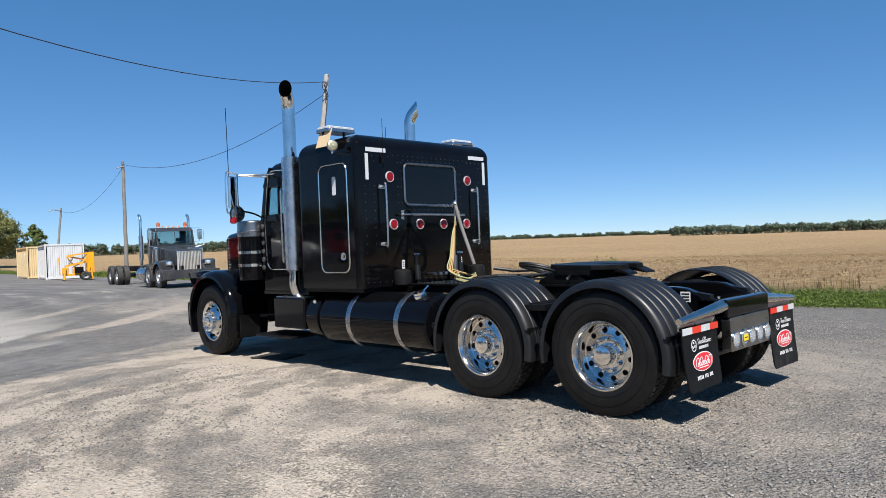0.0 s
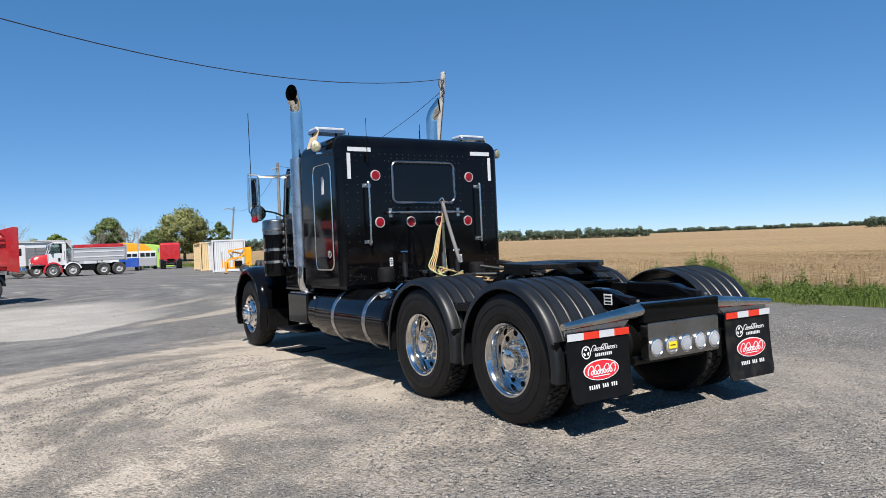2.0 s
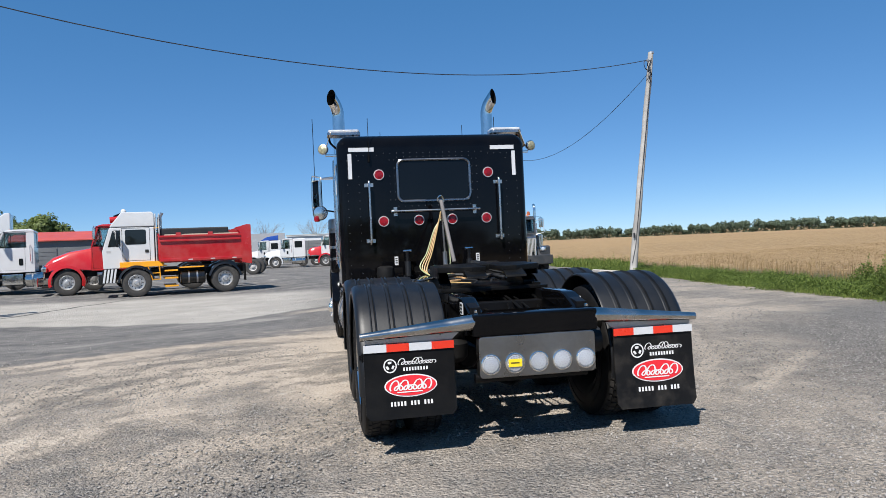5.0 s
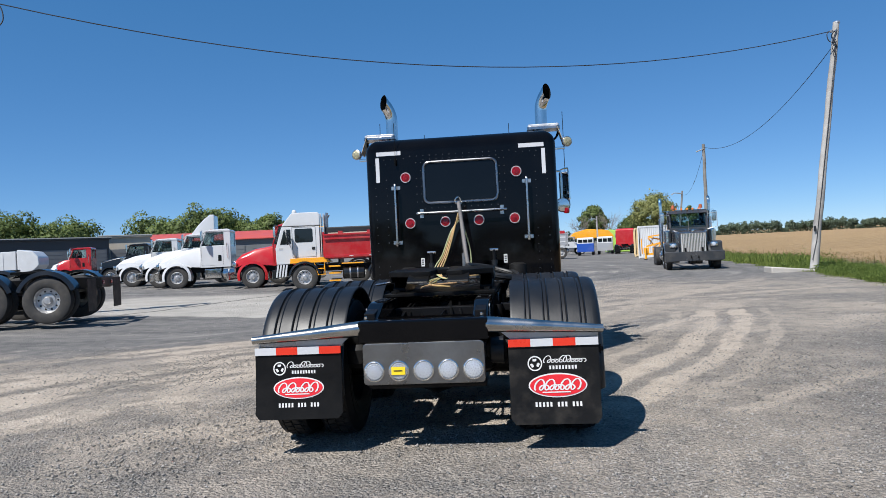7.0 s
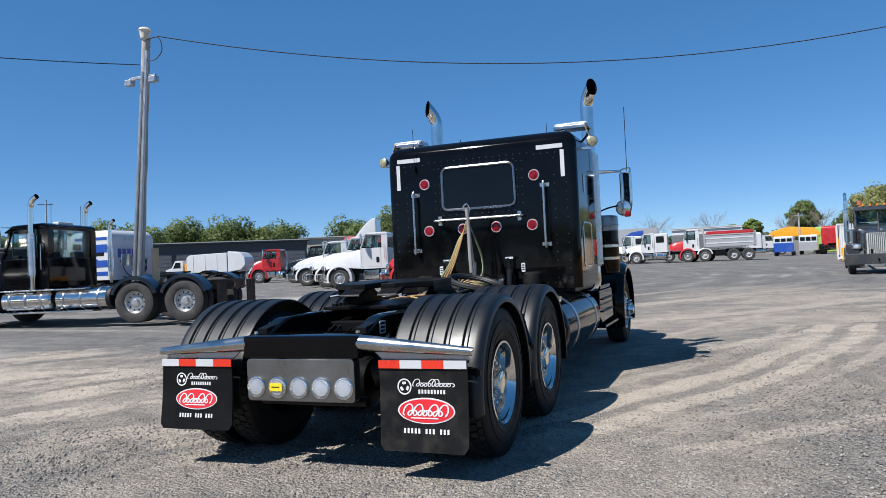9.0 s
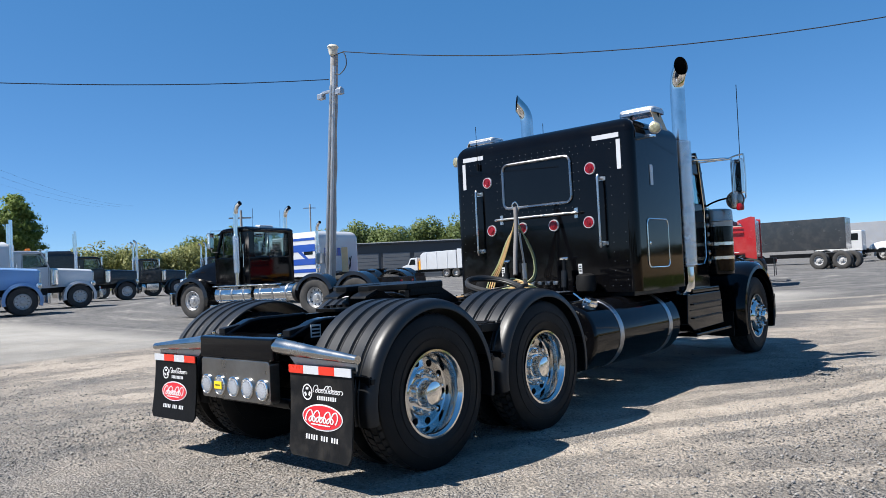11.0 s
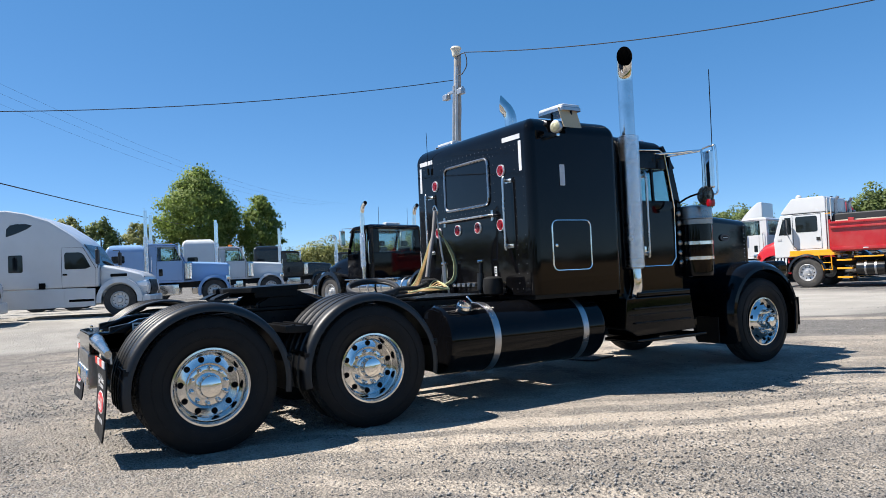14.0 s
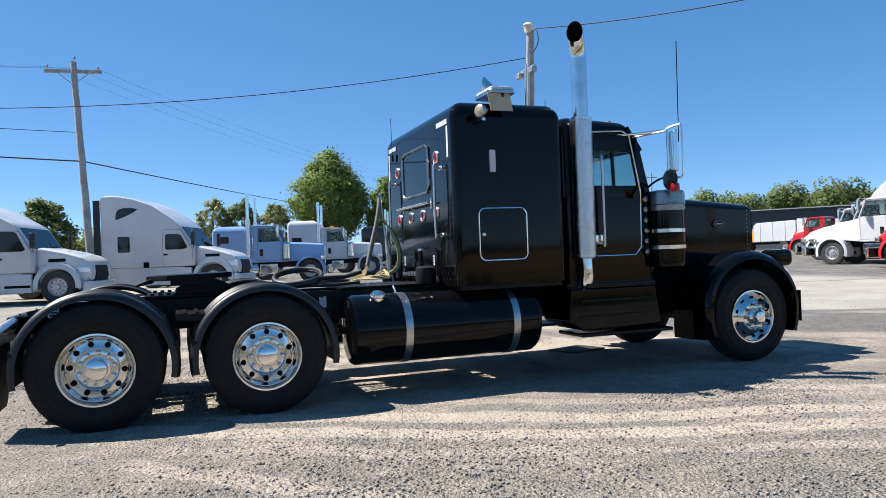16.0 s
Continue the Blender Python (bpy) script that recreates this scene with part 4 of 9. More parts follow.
# thick black hose coiled on the deck, and air lines along it
coil = [(0.40 + (0.26 + 0.012 * math.sin(3 * a)) * math.cos(a), 1.78 + (0.25 + 0.015 * math.cos(2 * a)) * math.sin(a), 1.160 + 0.018 * a / 6.283 - 0.065 * math.cos(a) + 0.03 * math.sin(a)) for a in (2 * math.pi * k / 20 for k in range(43))]
part("hose_coil", tube([(-0.05, 2.40, 1.10), (0.02, 2.15, 1.12)] + coil + [(0.45, 2.25, 1.16), (0.30, 2.45, 1.20)], 0.021, 8), HOSE_B, TRUCK, "thick black hose coiled on the deck")
for k, (xa, xb, m_) in enumerate(((-0.10, 0.12, HOSE_B), (0.05, -0.20, HOSE_T), (0.16, 0.28, HOSE_B))):
    part("air_line", tube(smooth_path([(xa, 2.45, 1.09), (xa + 0.06, 2.05, 1.075), (xb, 1.62, 1.07), (xb - 0.08, 1.28, 1.06), (xb, 0.98, 1.04)], 6), 0.011, 6), m_, TRUCK, "air line lying on the deck")
# dark flat plate lying on the gravel beside the truck
tagged(part("ground_plate", box(-0.24, 0.24, -0.30, 0.30, 0.005, 0.022, 0.004), RUBBER_TREAD, None, at=pose(-0.80, 5.65, 0, 0, 0, 18)), "dark flat plate lying on the gravel", "plate")

# ---- sleeper, cab, hood of the black tractor ----
bm = rounded_block(-1.19, 1.19, 3.20, 4.42, 1.035, 2.865, 0.09, 0.175, n=7)
sleeper = part("sleeper_box", bm, BLACK, TRUCK, "glossy black riveted sleeper box")
part("sleeper_skirt", box(-1.10, 1.10, 3.26, 4.40, 0.985, 1.035, 0.008), BLACK_DULL, sleeper)
Y0 = 3.20
rr = rrect(-0.455, 0.455, 2.025, 2.535, 0.075, 5)
win = part("rear_window", prism(rrect(-0.435, 0.435, 2.045, 2.515, 0.06, 5), "y", Y0 - 0.006, Y0 + 0.01), DARK_GLASS, sleeper, "dark tinted rear window glass")
part("window_frame", loop_tube(rr, "y", Y0 - 0.008, 0.017, 8), mat("window_seal_trim", (0.30, 0.30, 0.31), 0.28, metal=1, vary=0.1), win, "grey window trim")


def handle(pa, pb, out, parent, r=0.014):
    """A chrome grab bar with two feet."""
    pa, pb, out = Vector(pa), Vector(pb), Vector(out)
    bm = tube(smooth_path([pa, pa + out * 0.8, pa + out + (pb - pa) * 0.03, pb + out + (pa - pb) * 0.03, pb + out * 0.8, pb], 5), r, 10)
    h = part("grab_handle", bm, HANDLE_STEEL, parent, "chrome grab handle")
    n = out.normalized()
    for p in (pa, pb):
        t = (pb - pa).normalized()
        u = n.cross(t)
        b = bmesh.new()
        ring = [p + u * a + t * c for a, c in ((-0.055, -0.022), (0.055, -0.022), (0.055, 0.022), (-0.055, 0.022))]
        loft(b, [ring, [q + n * 0.008 for q in ring]])
        part("handle_foot", fix(b), HANDLE_STEEL, h)
    return h


handle((-0.815, Y0, 2.235), (-0.815, Y0, 1.55), (0, -0.075, 0), sleeper)
handle((0.815, Y0, 2.235), (0.815, Y0, 1.55), (0, -0.075, 0), sleeper)
handle((-0.50, Y0, 1.90), (0.50, Y0, 1.90), (0, -0.075, 0), sleeper)
for x, z in ((-0.685, 2.36), (0.695, 2.36), (-0.65, 1.785), (-0.21, 1.785), (0.21, 1.785), (0.65, 1.785)):
    bm = lathe([(Y0 + 0.002, 0.067), (Y0 - 0.012, 0.065), (Y0 - 0.016, 0.062), (Y0 - 0.016, 0.057), (Y0 - 0.010, 0.053)], "y", (x, 0, z), 28)
    ring = part("lamp_ring", bm, PALE_RING, sleeper, "chrome ring round a red marker lamp")
    bm = lathe([(Y0 - 0.010, 0.056), (Y0 - 0.016, 0.054), (Y0 - 0.018, 0.044), (Y0 - 0.012, 0.038), (Y0 - 0.012, 0.030), (Y0 - 0.019, 0.028), (Y0 - 0.020, 0.001)], "y", (x, 0, z), 28)
    for a in range(6):
        t = radians(60 * a)
        box(x + 0.018 * math.cos(t) - 0.004, x + 0.018 * math.cos(t) + 0.004, Y0 - 0.026, Y0 - 0.018, z + 0.018 * math.sin(t) - 0.004, z + 0.018 * math.sin(t) + 0.004, bm=bm)
    part("red_lens", bm, RED_LENS, ring, "red round lamp lens")
for s in (1, -1):
    xa, xb = sorted((0.735 * s, 1.045 * s))
    part("reflective_strip", box(xa, xb, Y0 - 0.004, Y0 + 0.002, 2.648, 2.698), REFLECT, sleeper, "white reflective tape")
    xa, xb = sorted((1.012 * s, 1.058 * s))
    part("reflective_strip", box(xa, xb, Y0 - 0.004, Y0 + 0.002, 2.315, 2.625), REFLECT, sleeper, "white reflective tape")
    part("label", box(0.515 * s - 0.022, 0.515 * s + 0.022, Y0 - 0.003, Y0 + 0.002, 1.24, 1.345), WHITE_PRINT, sleeper)
for s in (1, -1):
    for k in range(3):
        part("label_bar", box(0.515 * s - 0.014, 0.515 * s + 0.014, Y0 - 0.005, Y0 - 0.0032, 1.262 + 0.026 * k, 1.275 + 0.026 * k), GREASE, sleeper)
# rivets: rows along the panel seams
ME_RIVET = make_mesh(lathe([(0.001, 0.0065), (-0.002, 0.0055), (-0.0035, 0.0005)], "y", seg=6), "rivet", DIM_RIVET)


def dome(x, z):
    child("rivet", ME_RIVET, sleeper, pose(x, Y0, z))


for k in range(24):
    dome(-0.95 + 1.90 * k / 23, 2.60 if abs(k - 11.5) > 8 else 2.625)
    if 5 < k < 18:
        dome(-0.95 + 1.90 * k / 23, 2.575)
        dome(-0.95 + 1.90 * k / 23, 1.965)
    dome(-1.08 + 2.16 * k / 23, 1.10)
for x in (-1.07, -0.93, -0.55, -0.49, 0.49, 0.55, 0.93, 1.07):
    for k in range(15):
        z = 1.16 + 1.38 * k / 14
        if 0.48 < abs(x) < 0.56 and not 1.98 < z < 2.56:
            continue
        if rnd.random() < 0.85:
            dome(x, z)
# side hatch, door outline and reflectors
for s in (1, -1):
    X = 1.19 * s
    if s > 0:
        pts = rrect(3.445, 3.965, 1.275, 1.79, 0.065, 5)
        hatch = part("luggage_hatch", prism(rrect(3.455, 3.955, 1.285, 1.78, 0.06, 5), "x", X - 0.004, X + 0.006, 0.002), BLACK, sleeper, "black luggage hatch with chrome edge")
        part("hatch_trim", loop_tube(pts, "x", X + 0.004, 0.008, 6), CHROME, hatch)
        part("hatch_lock", lathe([(X, 0.02), (X + 0.012, 0.018), (X + 0.014, 0.001)], "x", (0, 3.49, 1.53), 14), CHROME, hatch)
        pr = prism(rrect(3.58, 3.645, 2.15, 2.37, 0.01, 3), "x", X - 0.003, X + 0.008)
    else:
        pts = rrect(3.385, 3.94, 1.23, 2.53, 0.10, 5)
        hatch = part("sleeper_door", prism(rrect(3.395, 3.93, 1.24, 2.52, 0.095, 5), "x", X + 0.004, X - 0.006, 0.002), BLACK, sleeper, "tall black sleeper door with chrome edge")
        part("door_trim", loop_tube(pts, "x", X - 0.004, 0.009, 6), CHROME, hatch)
        b = lathe([(X, 0.05), (X - 0.012, 0.046), (X - 0.010, 0.03)], "x", (0, 3.50, 1.42), 20)
        box(X - 0.03, X - 0.006, 3.485, 3.515, 1.39, 1.45, 0.004, bm=b)
        part("door_handle", b, CHROME, hatch)
        pr = prism(rrect(3.60, 3.665, 2.16, 2.38, 0.01, 3), "x", X + 0.003, X - 0.012)
    part("side_reflector", pr, REFLECT, sleeper, "white side reflector")

# roof fixtures: light bars, plates, work lamps, small aerials
for s in (1, -1):
    bar_ = new("roof_beacon")
    bar_.parent = TRUCK
    bar_["label"] = "clear warning light bar on a bracket"
    b = rounded_block(0.86 * s if s > 0 else -1.28, 1.28 if s > 0 else -0.86, 3.58, 3.86, 2.925, 2.965, 0.05, 0.012)
    part("beacon_base", b, STEEL, bar_)
    b = rounded_block(0.87 * s if s > 0 else -1.27, 1.27 if s > 0 else -0.87, 3.59, 3.85, 2.965, 2.992, 0.04, 0.012)
    lens_ = part("beacon_lens", b, CLEAR_LENS, bar_, "clear ribbed beacon lens")
    for k in range(7):
        xa = (0.90 + 0.056 * k) * s
        part("lens_rib", box(xa - 0.006, xa + 0.006, 3.60, 3.84, 2.988, 2.996, 0.002), CHROME, lens_)
    part("beacon_leg", tube(smooth_path([(1.26 * s, 3.72, 2.93), (1.24 * s, 3.72, 2.84), (1.16 * s, 3.72, 2.76)], 4), 0.014, 8), BLACK_DULL, bar_)
    part("beacon_leg", tube([(0.95 * s, 3.72, 2.93), (0.95 * s, 3.72, 2.85)], 0.014, 8), BLACK_DULL, bar_)
    b = bmesh.new()
    pl = [(1.235 * s, 3.56, 2.955), (1.235 * s, 3.80, 2.955), (1.315 * s, 3.80, 2.735), (1.315 * s, 3.56, 2.735)]
    loft(b, [pl, [(x + 0.004 * s, y, z) for x, y, z in pl]])
    part("deflector_plate", fix(b), BEIGE, bar_, "beige deflector plate")
    lamp = new("work_lamp")
    lamp.parent = TRUCK
    lamp["label"] = "small round chrome work lamp"
    dirn = pose(1.335 * s, 3.46, 2.72, 0, 0, 20 * s)
    b = lathe([(-0.055, 0.001), (-0.050, 0.055), (-0.044, 0.064), (-0.030, 0.066), (0.0, 0.060), (0.04, 0.035), (0.05, 0.001)], "y", seg=24)
    part("lamp_shell", b, STEEL, lamp, at=dirn)
    part("lamp_glass", lathe([(-0.048, 0.058), (-0.056, 0.045), (-0.059, 0.001)], "y", seg=20), WARM_LENS, lamp, at=dirn)
    part("lamp_bracket", box(min(1.17 * s, 1.32 * s), max(1.17 * s, 1.32 * s), 3.46, 3.50, 2.635, 2.665, 0.005), CHROME, lamp)
b = tube([(-0.80, 3.17, 2.55), (-0.80, 3.165, 3.05)], 0.0035, 6)
tube([(-0.80, 3.175, 2.52), (-0.80, 3.17, 2.60)], 0.014, 8, b)
part("radio_whip", b, GREASE, TRUCK)
part("radio_whip", tube([(0.62, 4.30, 2.85), (0.62, 4.30, 3.15)], 0.004, 6), GREASE, TRUCK)
part("radio_whip", tube([(-0.55, 4.2, 2.85), (-0.55, 4.2, 3.05)], 0.004, 6), GREASE, TRUCK)

# exhaust stacks
DIR = {1: Vector((0.74, -0.67, 0)), -1: Vector((-0.72, -0.69, 0))}
MESH_METAL = mat("perforated_chrome", (0.74, 0.74, 0.74), 0.20, metal=1, vary=0.1, fine=90, bump=0.3)
for s in (1, -1):
    st = new("exhaust_stack")
    st.parent = TRUCK
    st["label"] = "tall chrome exhaust stack with perforated heat guard"
    c = Vector((1.085 * s, 4.70, 0))
    part("lower_pipe", tube(smooth_path([c + Vector((-0.45 * s, 0.0, 0.86)), c + Vector((-0.12 * s, -0.02, 0.90)), c + Vector((0, 0, 1.02)), c + Vector((0, 0, 1.32))], 6), 0.072, 18), STACK_CHROME, st)
    d = DIR[s]
    path = [c + Vector((0, 0, z)) for z in (2.70, 3.0, 3.25, 3.36)]
    for a in (10, 20, 30, 38, 44):
        t = radians(a)
        path.append(c + Vector((0, 0, 3.36)) + d * 0.30 * (1 - math.cos(t)) + Vector((0, 0, 0.30 * math.sin(t))))
    path.append(path[-1] + (path[-1] - path[-2]).normalized() * 0.07)
    b = bmesh.new()
    seg = 24
    rings, inner = [], []
    up = Vector((-d.y, d.x, 0))
    for i, p in enumerate(path):
        tan = (path[min(i + 1, len(path) - 1)] - path[max(i - 1, 0)]).normalized()
        side = tan.cross(up).normalized()
        shear = 0.0
        ring = [p + (up * math.cos(2 * math.pi * k / seg) + side * math.sin(2 * math.pi * k / seg)) * 0.086 for k in range(seg)]
        if i == len(path) - 1:
            face = (d * 0.97 + Vector((0, 0, 0.10))).normalized()
            ring = [q - tan * ((q - p).dot(face) / tan.dot(face)) for q in ring]
        rings.append(ring)
        if i >= 2:
            rr_ = [p + (q - p) * 0.965 for q in ring]
            inner.append(rr_)
    loft(b, rings, True, False)
    fix(b)
    part("upper_pipe", b, STACK_CHROME, st)
    b = bmesh.new()
    loft(b, [rings[-1]] + list(reversed(inner)), False, False)
    part("sooty_lining", b, HOLE, st, "sooty pipe mouth")
    part("pipe_bore", lathe([(0, 0.080), (0.001, 0.001)], "z", seg=20), HOLE, st, at=Matrix.Translation(path[3]))
    # perforated guard: an open half shell with real holes, round the outside
    b = bmesh.new()
    nr, nz = 40, 104
    z0, z1 = 1.27, 2.74
    R = 0.118
    out_dir = math.atan2(-0.15, s)
    span = radians(250)
    vs = [[b.verts.new((c.x + R * math.cos(out_dir - span / 2 + span * i / nr), c.y + R * math.sin(out_dir - span / 2 + span * i / nr), z0 + (z1 - z0) * j / nz)) for j in range(nz + 1)] for i in range(nr + 1)]
    for i in range(nr):
        for j in range(nz):
            q = [vs[i][j], vs[i + 1][j], vs[i + 1][j + 1], vs[i][j + 1]]
            if j in (0, nz - 1) or i in (0, nr - 1):
                b.faces.new(q)
                continue
            mid = sum((v.co for v in q), Vector()) / 4
            k_ = 0.60 if (i + j) % 2 == 0 else 0.25
            h = [b.verts.new(v.co.lerp(mid, 1 - k_)) for v in q]
            for m_ in range(4):
                n_ = (m_ + 1) % 4
                b.faces.new((q[m_], q[n_], h[n_], h[m_]))
    part("heat_guard", b, MESH_METAL, st, "perforated chrome heat guard")
    part("muffler", cyl(c + Vector((0, 0, 1.25)), c + Vector((0, 0, 2.75)), 0.095, 20), STEEL, st)

# cab: lower shell, floor, pillars, roof, glass
cab = new("cab")
cab.parent = TRUCK
cab["label"] = "black cab with visor and chrome trim"
W = 1.03
b = rounded_block(-W, W, 4.52, 5.58, 0.98, 1.93, 0.05, 0.02)
part("cab_lower", b, BLACK, cab)
b = rounded_block(-W + 0.03, W - 0.03, 4.50, 5.40, 2.50, 2.78, 0.12, 0.14, n=6, shear=lambda x, y, z: (x, y + (0.03 if y > 5 else 0), z - 0.10 * max(0, y - 4.9)))
part("cab_roof", b, BLACK, cab)
part("cab_back", box(-W + 0.02, W - 0.02, 4.50, 4.56, 1.90, 2.56, 0.01), BLACK, cab)
for s in (1, -1):
    part("door_post", prism([(4.53, 1.90), (4.53, 2.56), (4.68, 2.56), (4.68, 1.90)], "x", (W - 0.045) * s, (W + 0.0) * s, 0.008), BLACK, cab)
    part("windscreen_post", prism([(5.34, 2.56), (5.44, 2.56), (5.60, 1.90), (5.47, 1.90)], "x", (W - 0.06) * s, W * s, 0.01), BLACK, cab)
    part("vent_post", prism([(5.10, 2.52), (5.13, 2.52), (5.15, 1.92), (5.12, 1.92)], "x", (W - 0.03) * s, (W - 0.005) * s), BLACK, cab)
    part("door_sill_belt", box((W - 0.05) * s if s > 0 else -W, W if s > 0 else -(W - 0.05), 4.6, 5.52, 1.90, 2.03, 0.01), BLACK, cab)
    part("header", box((W - 0.05) * s if s > 0 else -W, W if s > 0 else -(W - 0.05), 4.6, 5.42, 2.40, 2.58, 0.01), BLACK, cab)
    part("side_window", prism([(4.66, 2.02), (4.66, 2.42), (5.36, 2.42), (5.46, 2.02)], "x", (W - 0.025) * s, (W - 0.020) * s), GLASS, cab, "clear side window")
    # door seam trim, handle, latch, rivet strip
    door_pts = [(4.70, 1.27), (5.36, 1.27), (5.44, 1.36), (5.455, 1.95), (5.33, 2.58), (5.24, 2.625), (4.70, 2.60)]
    door = part("cab_door", prism([(4.72, 1.29), (5.35, 1.29), (5.425, 1.37), (5.44, 1.90), (4.72, 1.90)], "x", (W - 0.01) * s, (W + 0.006) * s, 0.002), BLACK, cab, "black cab door")
    b = bmesh.new()
    tube([(W * s + 0.006 * s, y, z) for y, z in door_pts], 0.009, 6, b)
    part("door_trim", b, CHROME, door)
    handle((W * s, 4.93, 2.30), (W * s, 4.93, 1.42), (0.075 * s, 0, 0), door, 0.015)
    part("door_latch", box(min(W * s, (W + 0.025) * s), max(W * s, (W + 0.025) * s), 4.84, 4.94, 1.42, 1.50, 0.006), CHROME, door)
    part("lower_lamp_strip", box(min((W + 0.0) * s, (W + 0.02) * s), max((W + 0.0) * s, (W + 0.02) * s), 5.49, 5.53, 1.24, 1.93, 0.004), BLACK_DULL, cab)
    for k in range(6):
        part("marker_lamp", lathe([((W + 0.02) * s, 0.034), ((W + 0.035) * s, 0.032), ((W + 0.045) * s, 0.02), ((W + 0.046) * s, 0.001)], "x", (0, 5.50, 1.30 + 0.115 * k), 14), PANEL_STEEL, cab, "small round chrome marker lamp")
part("windscreen", prism([(5.49, 1.95), (5.50, 1.95), (5.385, 2.50), (5.375, 2.50)], "x", -W + 0.05, W - 0.05), GLASS, cab, "two-piece windscreen")
part("windscreen_bar", prism([(5.50, 1.93), (5.52, 1.93), (5.41, 2.52), (5.385, 2.52)], "x", -0.02, 0.02), BLACK, cab)
part("sun_visor", prism([(5.30, 2.665), (5.495, 2.415), (5.515, 2.425), (5.34, 2.685)], "x", -W + 0.01, W - 0.01, 0.004), BLACK, cab, "drop visor over the windscreen")
for s in (1, -1):
    part("visor_cheek", prism([(5.33, 2.66), (5.50, 2.425), (5.44, 2.425), (5.36, 2.57)], "x", (W - 0.028) * s, (W - 0.012) * s), BLACK, cab)
for x in (-0.75, -0.25, 0.0, 0.25, 0.75):
    b = lathe([(0, 0.045), (0.02, 0.042), (0.05, 0.030), (0.055, 0.001)], "z", (x, 5.26, 2.735), 14)
    part("roof_marker", b, AMBER, cab, "amber roof marker lamp")
for s in (1, -1):
    b = rounded_block(0.30 * s - 0.25, 0.30 * s + 0.25, 4.62, 4.74, 1.4, 2.22, 0.05, 0.05) if s > 0 else rounded_block(-0.78, -0.28, 4.62, 4.74, 1.4, 2.22, 0.05, 0.05)
    part("seat_back", b, SEAT, cab)
b = tube([(-0.5 + 0.21 * math.cos(2 * math.pi * k / 24), 5.16 - 0.08 * math.sin(2 * math.pi * k / 24), 1.98 + 0.19 * math.sin(2 * math.pi * k / 24)) for k in range(24)], 0.014, 6, closed=True)
part("steering_wheel", b, SEAT, cab)
part("dashboard", box(-0.95, 0.95, 5.30, 5.52, 1.85, 2.0, 0.03), SEAT, cab)

# hood, grille, emblem, rivet line
def hood_ring(y, hw, zt, zb, r):
    pts = [(-hw, zb), (hw, zb)]
    n = 6
    for k in range(n + 1):
        a = radians(90 * k / n)
        pts.append((hw - r + r * math.cos(a), zt - r * 0.7 + r * 0.7 * math.sin(a)))
    pts.append((0, zt + 0.03))
    for k in range(n + 1):
        a = radians(90 + 90 * k / n)
        pts.append((-hw + r + r * math.cos(a), zt - r * 0.7 + r * 0.7 * math.sin(a)))
    return [(x, y, z) for x, z in pts]


b = bmesh.new()
loft(b, [hood_ring(5.58, 0.76, 1.95, 1.0, 0.15), hood_ring(6.2, 0.70, 1.925, 1.05, 0.15), hood_ring(7.0, 0.60, 1.875, 1.10, 0.14),
         hood_ring(7.40, 0.555, 1.845, 1.12, 0.13), hood_ring(7.46, 0.54, 1.82, 1.14, 0.12)])
fix(b)
hood = part("hood", b, BLACK, TRUCK, "long black engine hood")
b = prism(rrect(-0.50, 0.50, 0.74, 1.80, 0.07), "y", 7.40, 7.50, 0.01)
grille = part("grille", b, CHROME, TRUCK, "chrome grille surround")
for k in range(22):
    x = -0.44 + 0.042 * k
    part("grille_bar", box(x, x + 0.012, 7.50, 7.512, 0.80, 1.74), CHROME, grille)
for s in (1, -1):
    X = 0.632 * s
    b = prism([(y, z) for y, z in ellipse(6.86, 1.60, 0.095, 0.045, 28)], "x", X - 0.02 * s, X + 0.014 * s)
    em = part("hood_emblem", b, DIM_RIVET, hood, "small oval chrome emblem")
    part("hood_emblem_fill", prism([(y, z) for y, z in ellipse(6.86, 1.60, 0.066, 0.027, 28)], "x", X, X + 0.016 * s), GREASE, em)
    part("hood_emblem_bars", prism([(6.81, 1.593), (6.91, 1.593), (6.91, 1.605), (6.81, 1.605)], "x", X, X + 0.0185 * s), STEEL, em)
    b = bmesh.new()
    for k in range(12):
        lathe([(0.55 * s, 0.008), (0.566 * s, 0.007), (0.568 * s, 0.001)], "x", (0, 7.36, 1.18 + 0.053 * k), 6, b)
    part("hood_rivet", b, STEEL, hood)
    # inner fender side below the hood
    part("hood_side", prism([(5.60, 0.85), (5.60, 1.10), (6.2, 1.22), (7.38, 1.20), (7.38, 0.95), (6.9, 1.0), (6.3, 0.8)], "x", 0.55 * s, 0.66 * s, 0.01), BLACK, hood)

# front fenders
def front_fender(s):
    b = bmesh.new()
    rings = []
    n = 28
    for i in range(n + 1):
        u = i / n
        a = radians(-20 + 222 * u)
        r = 0.63 + 0.10 * max(0.0, math.sin(a)) + 0.02 * math.cos(2 * a)
        y, z = 6.80 + r * 1.02 * math.cos(a), 0.53 + r * math.sin(a)
        cy, cz = math.cos(a), math.sin(a)
        prof = [(0.60, -0.05), (0.64, 0.0), (0.95, 0.035), (1.12, 0.030), (1.20, 0.010), (1.245, -0.030), (1.252, -0.075), (1.235, -0.080), (1.228, -0.045), (1.19, -0.014), (1.10, 0.008), (0.66, -0.02), (0.62, -0.065)]
        rings.append([(x * s, y + d * cy, z + d * cz) for x, d in prof])
    loft(b, rings)
    return fix(b)


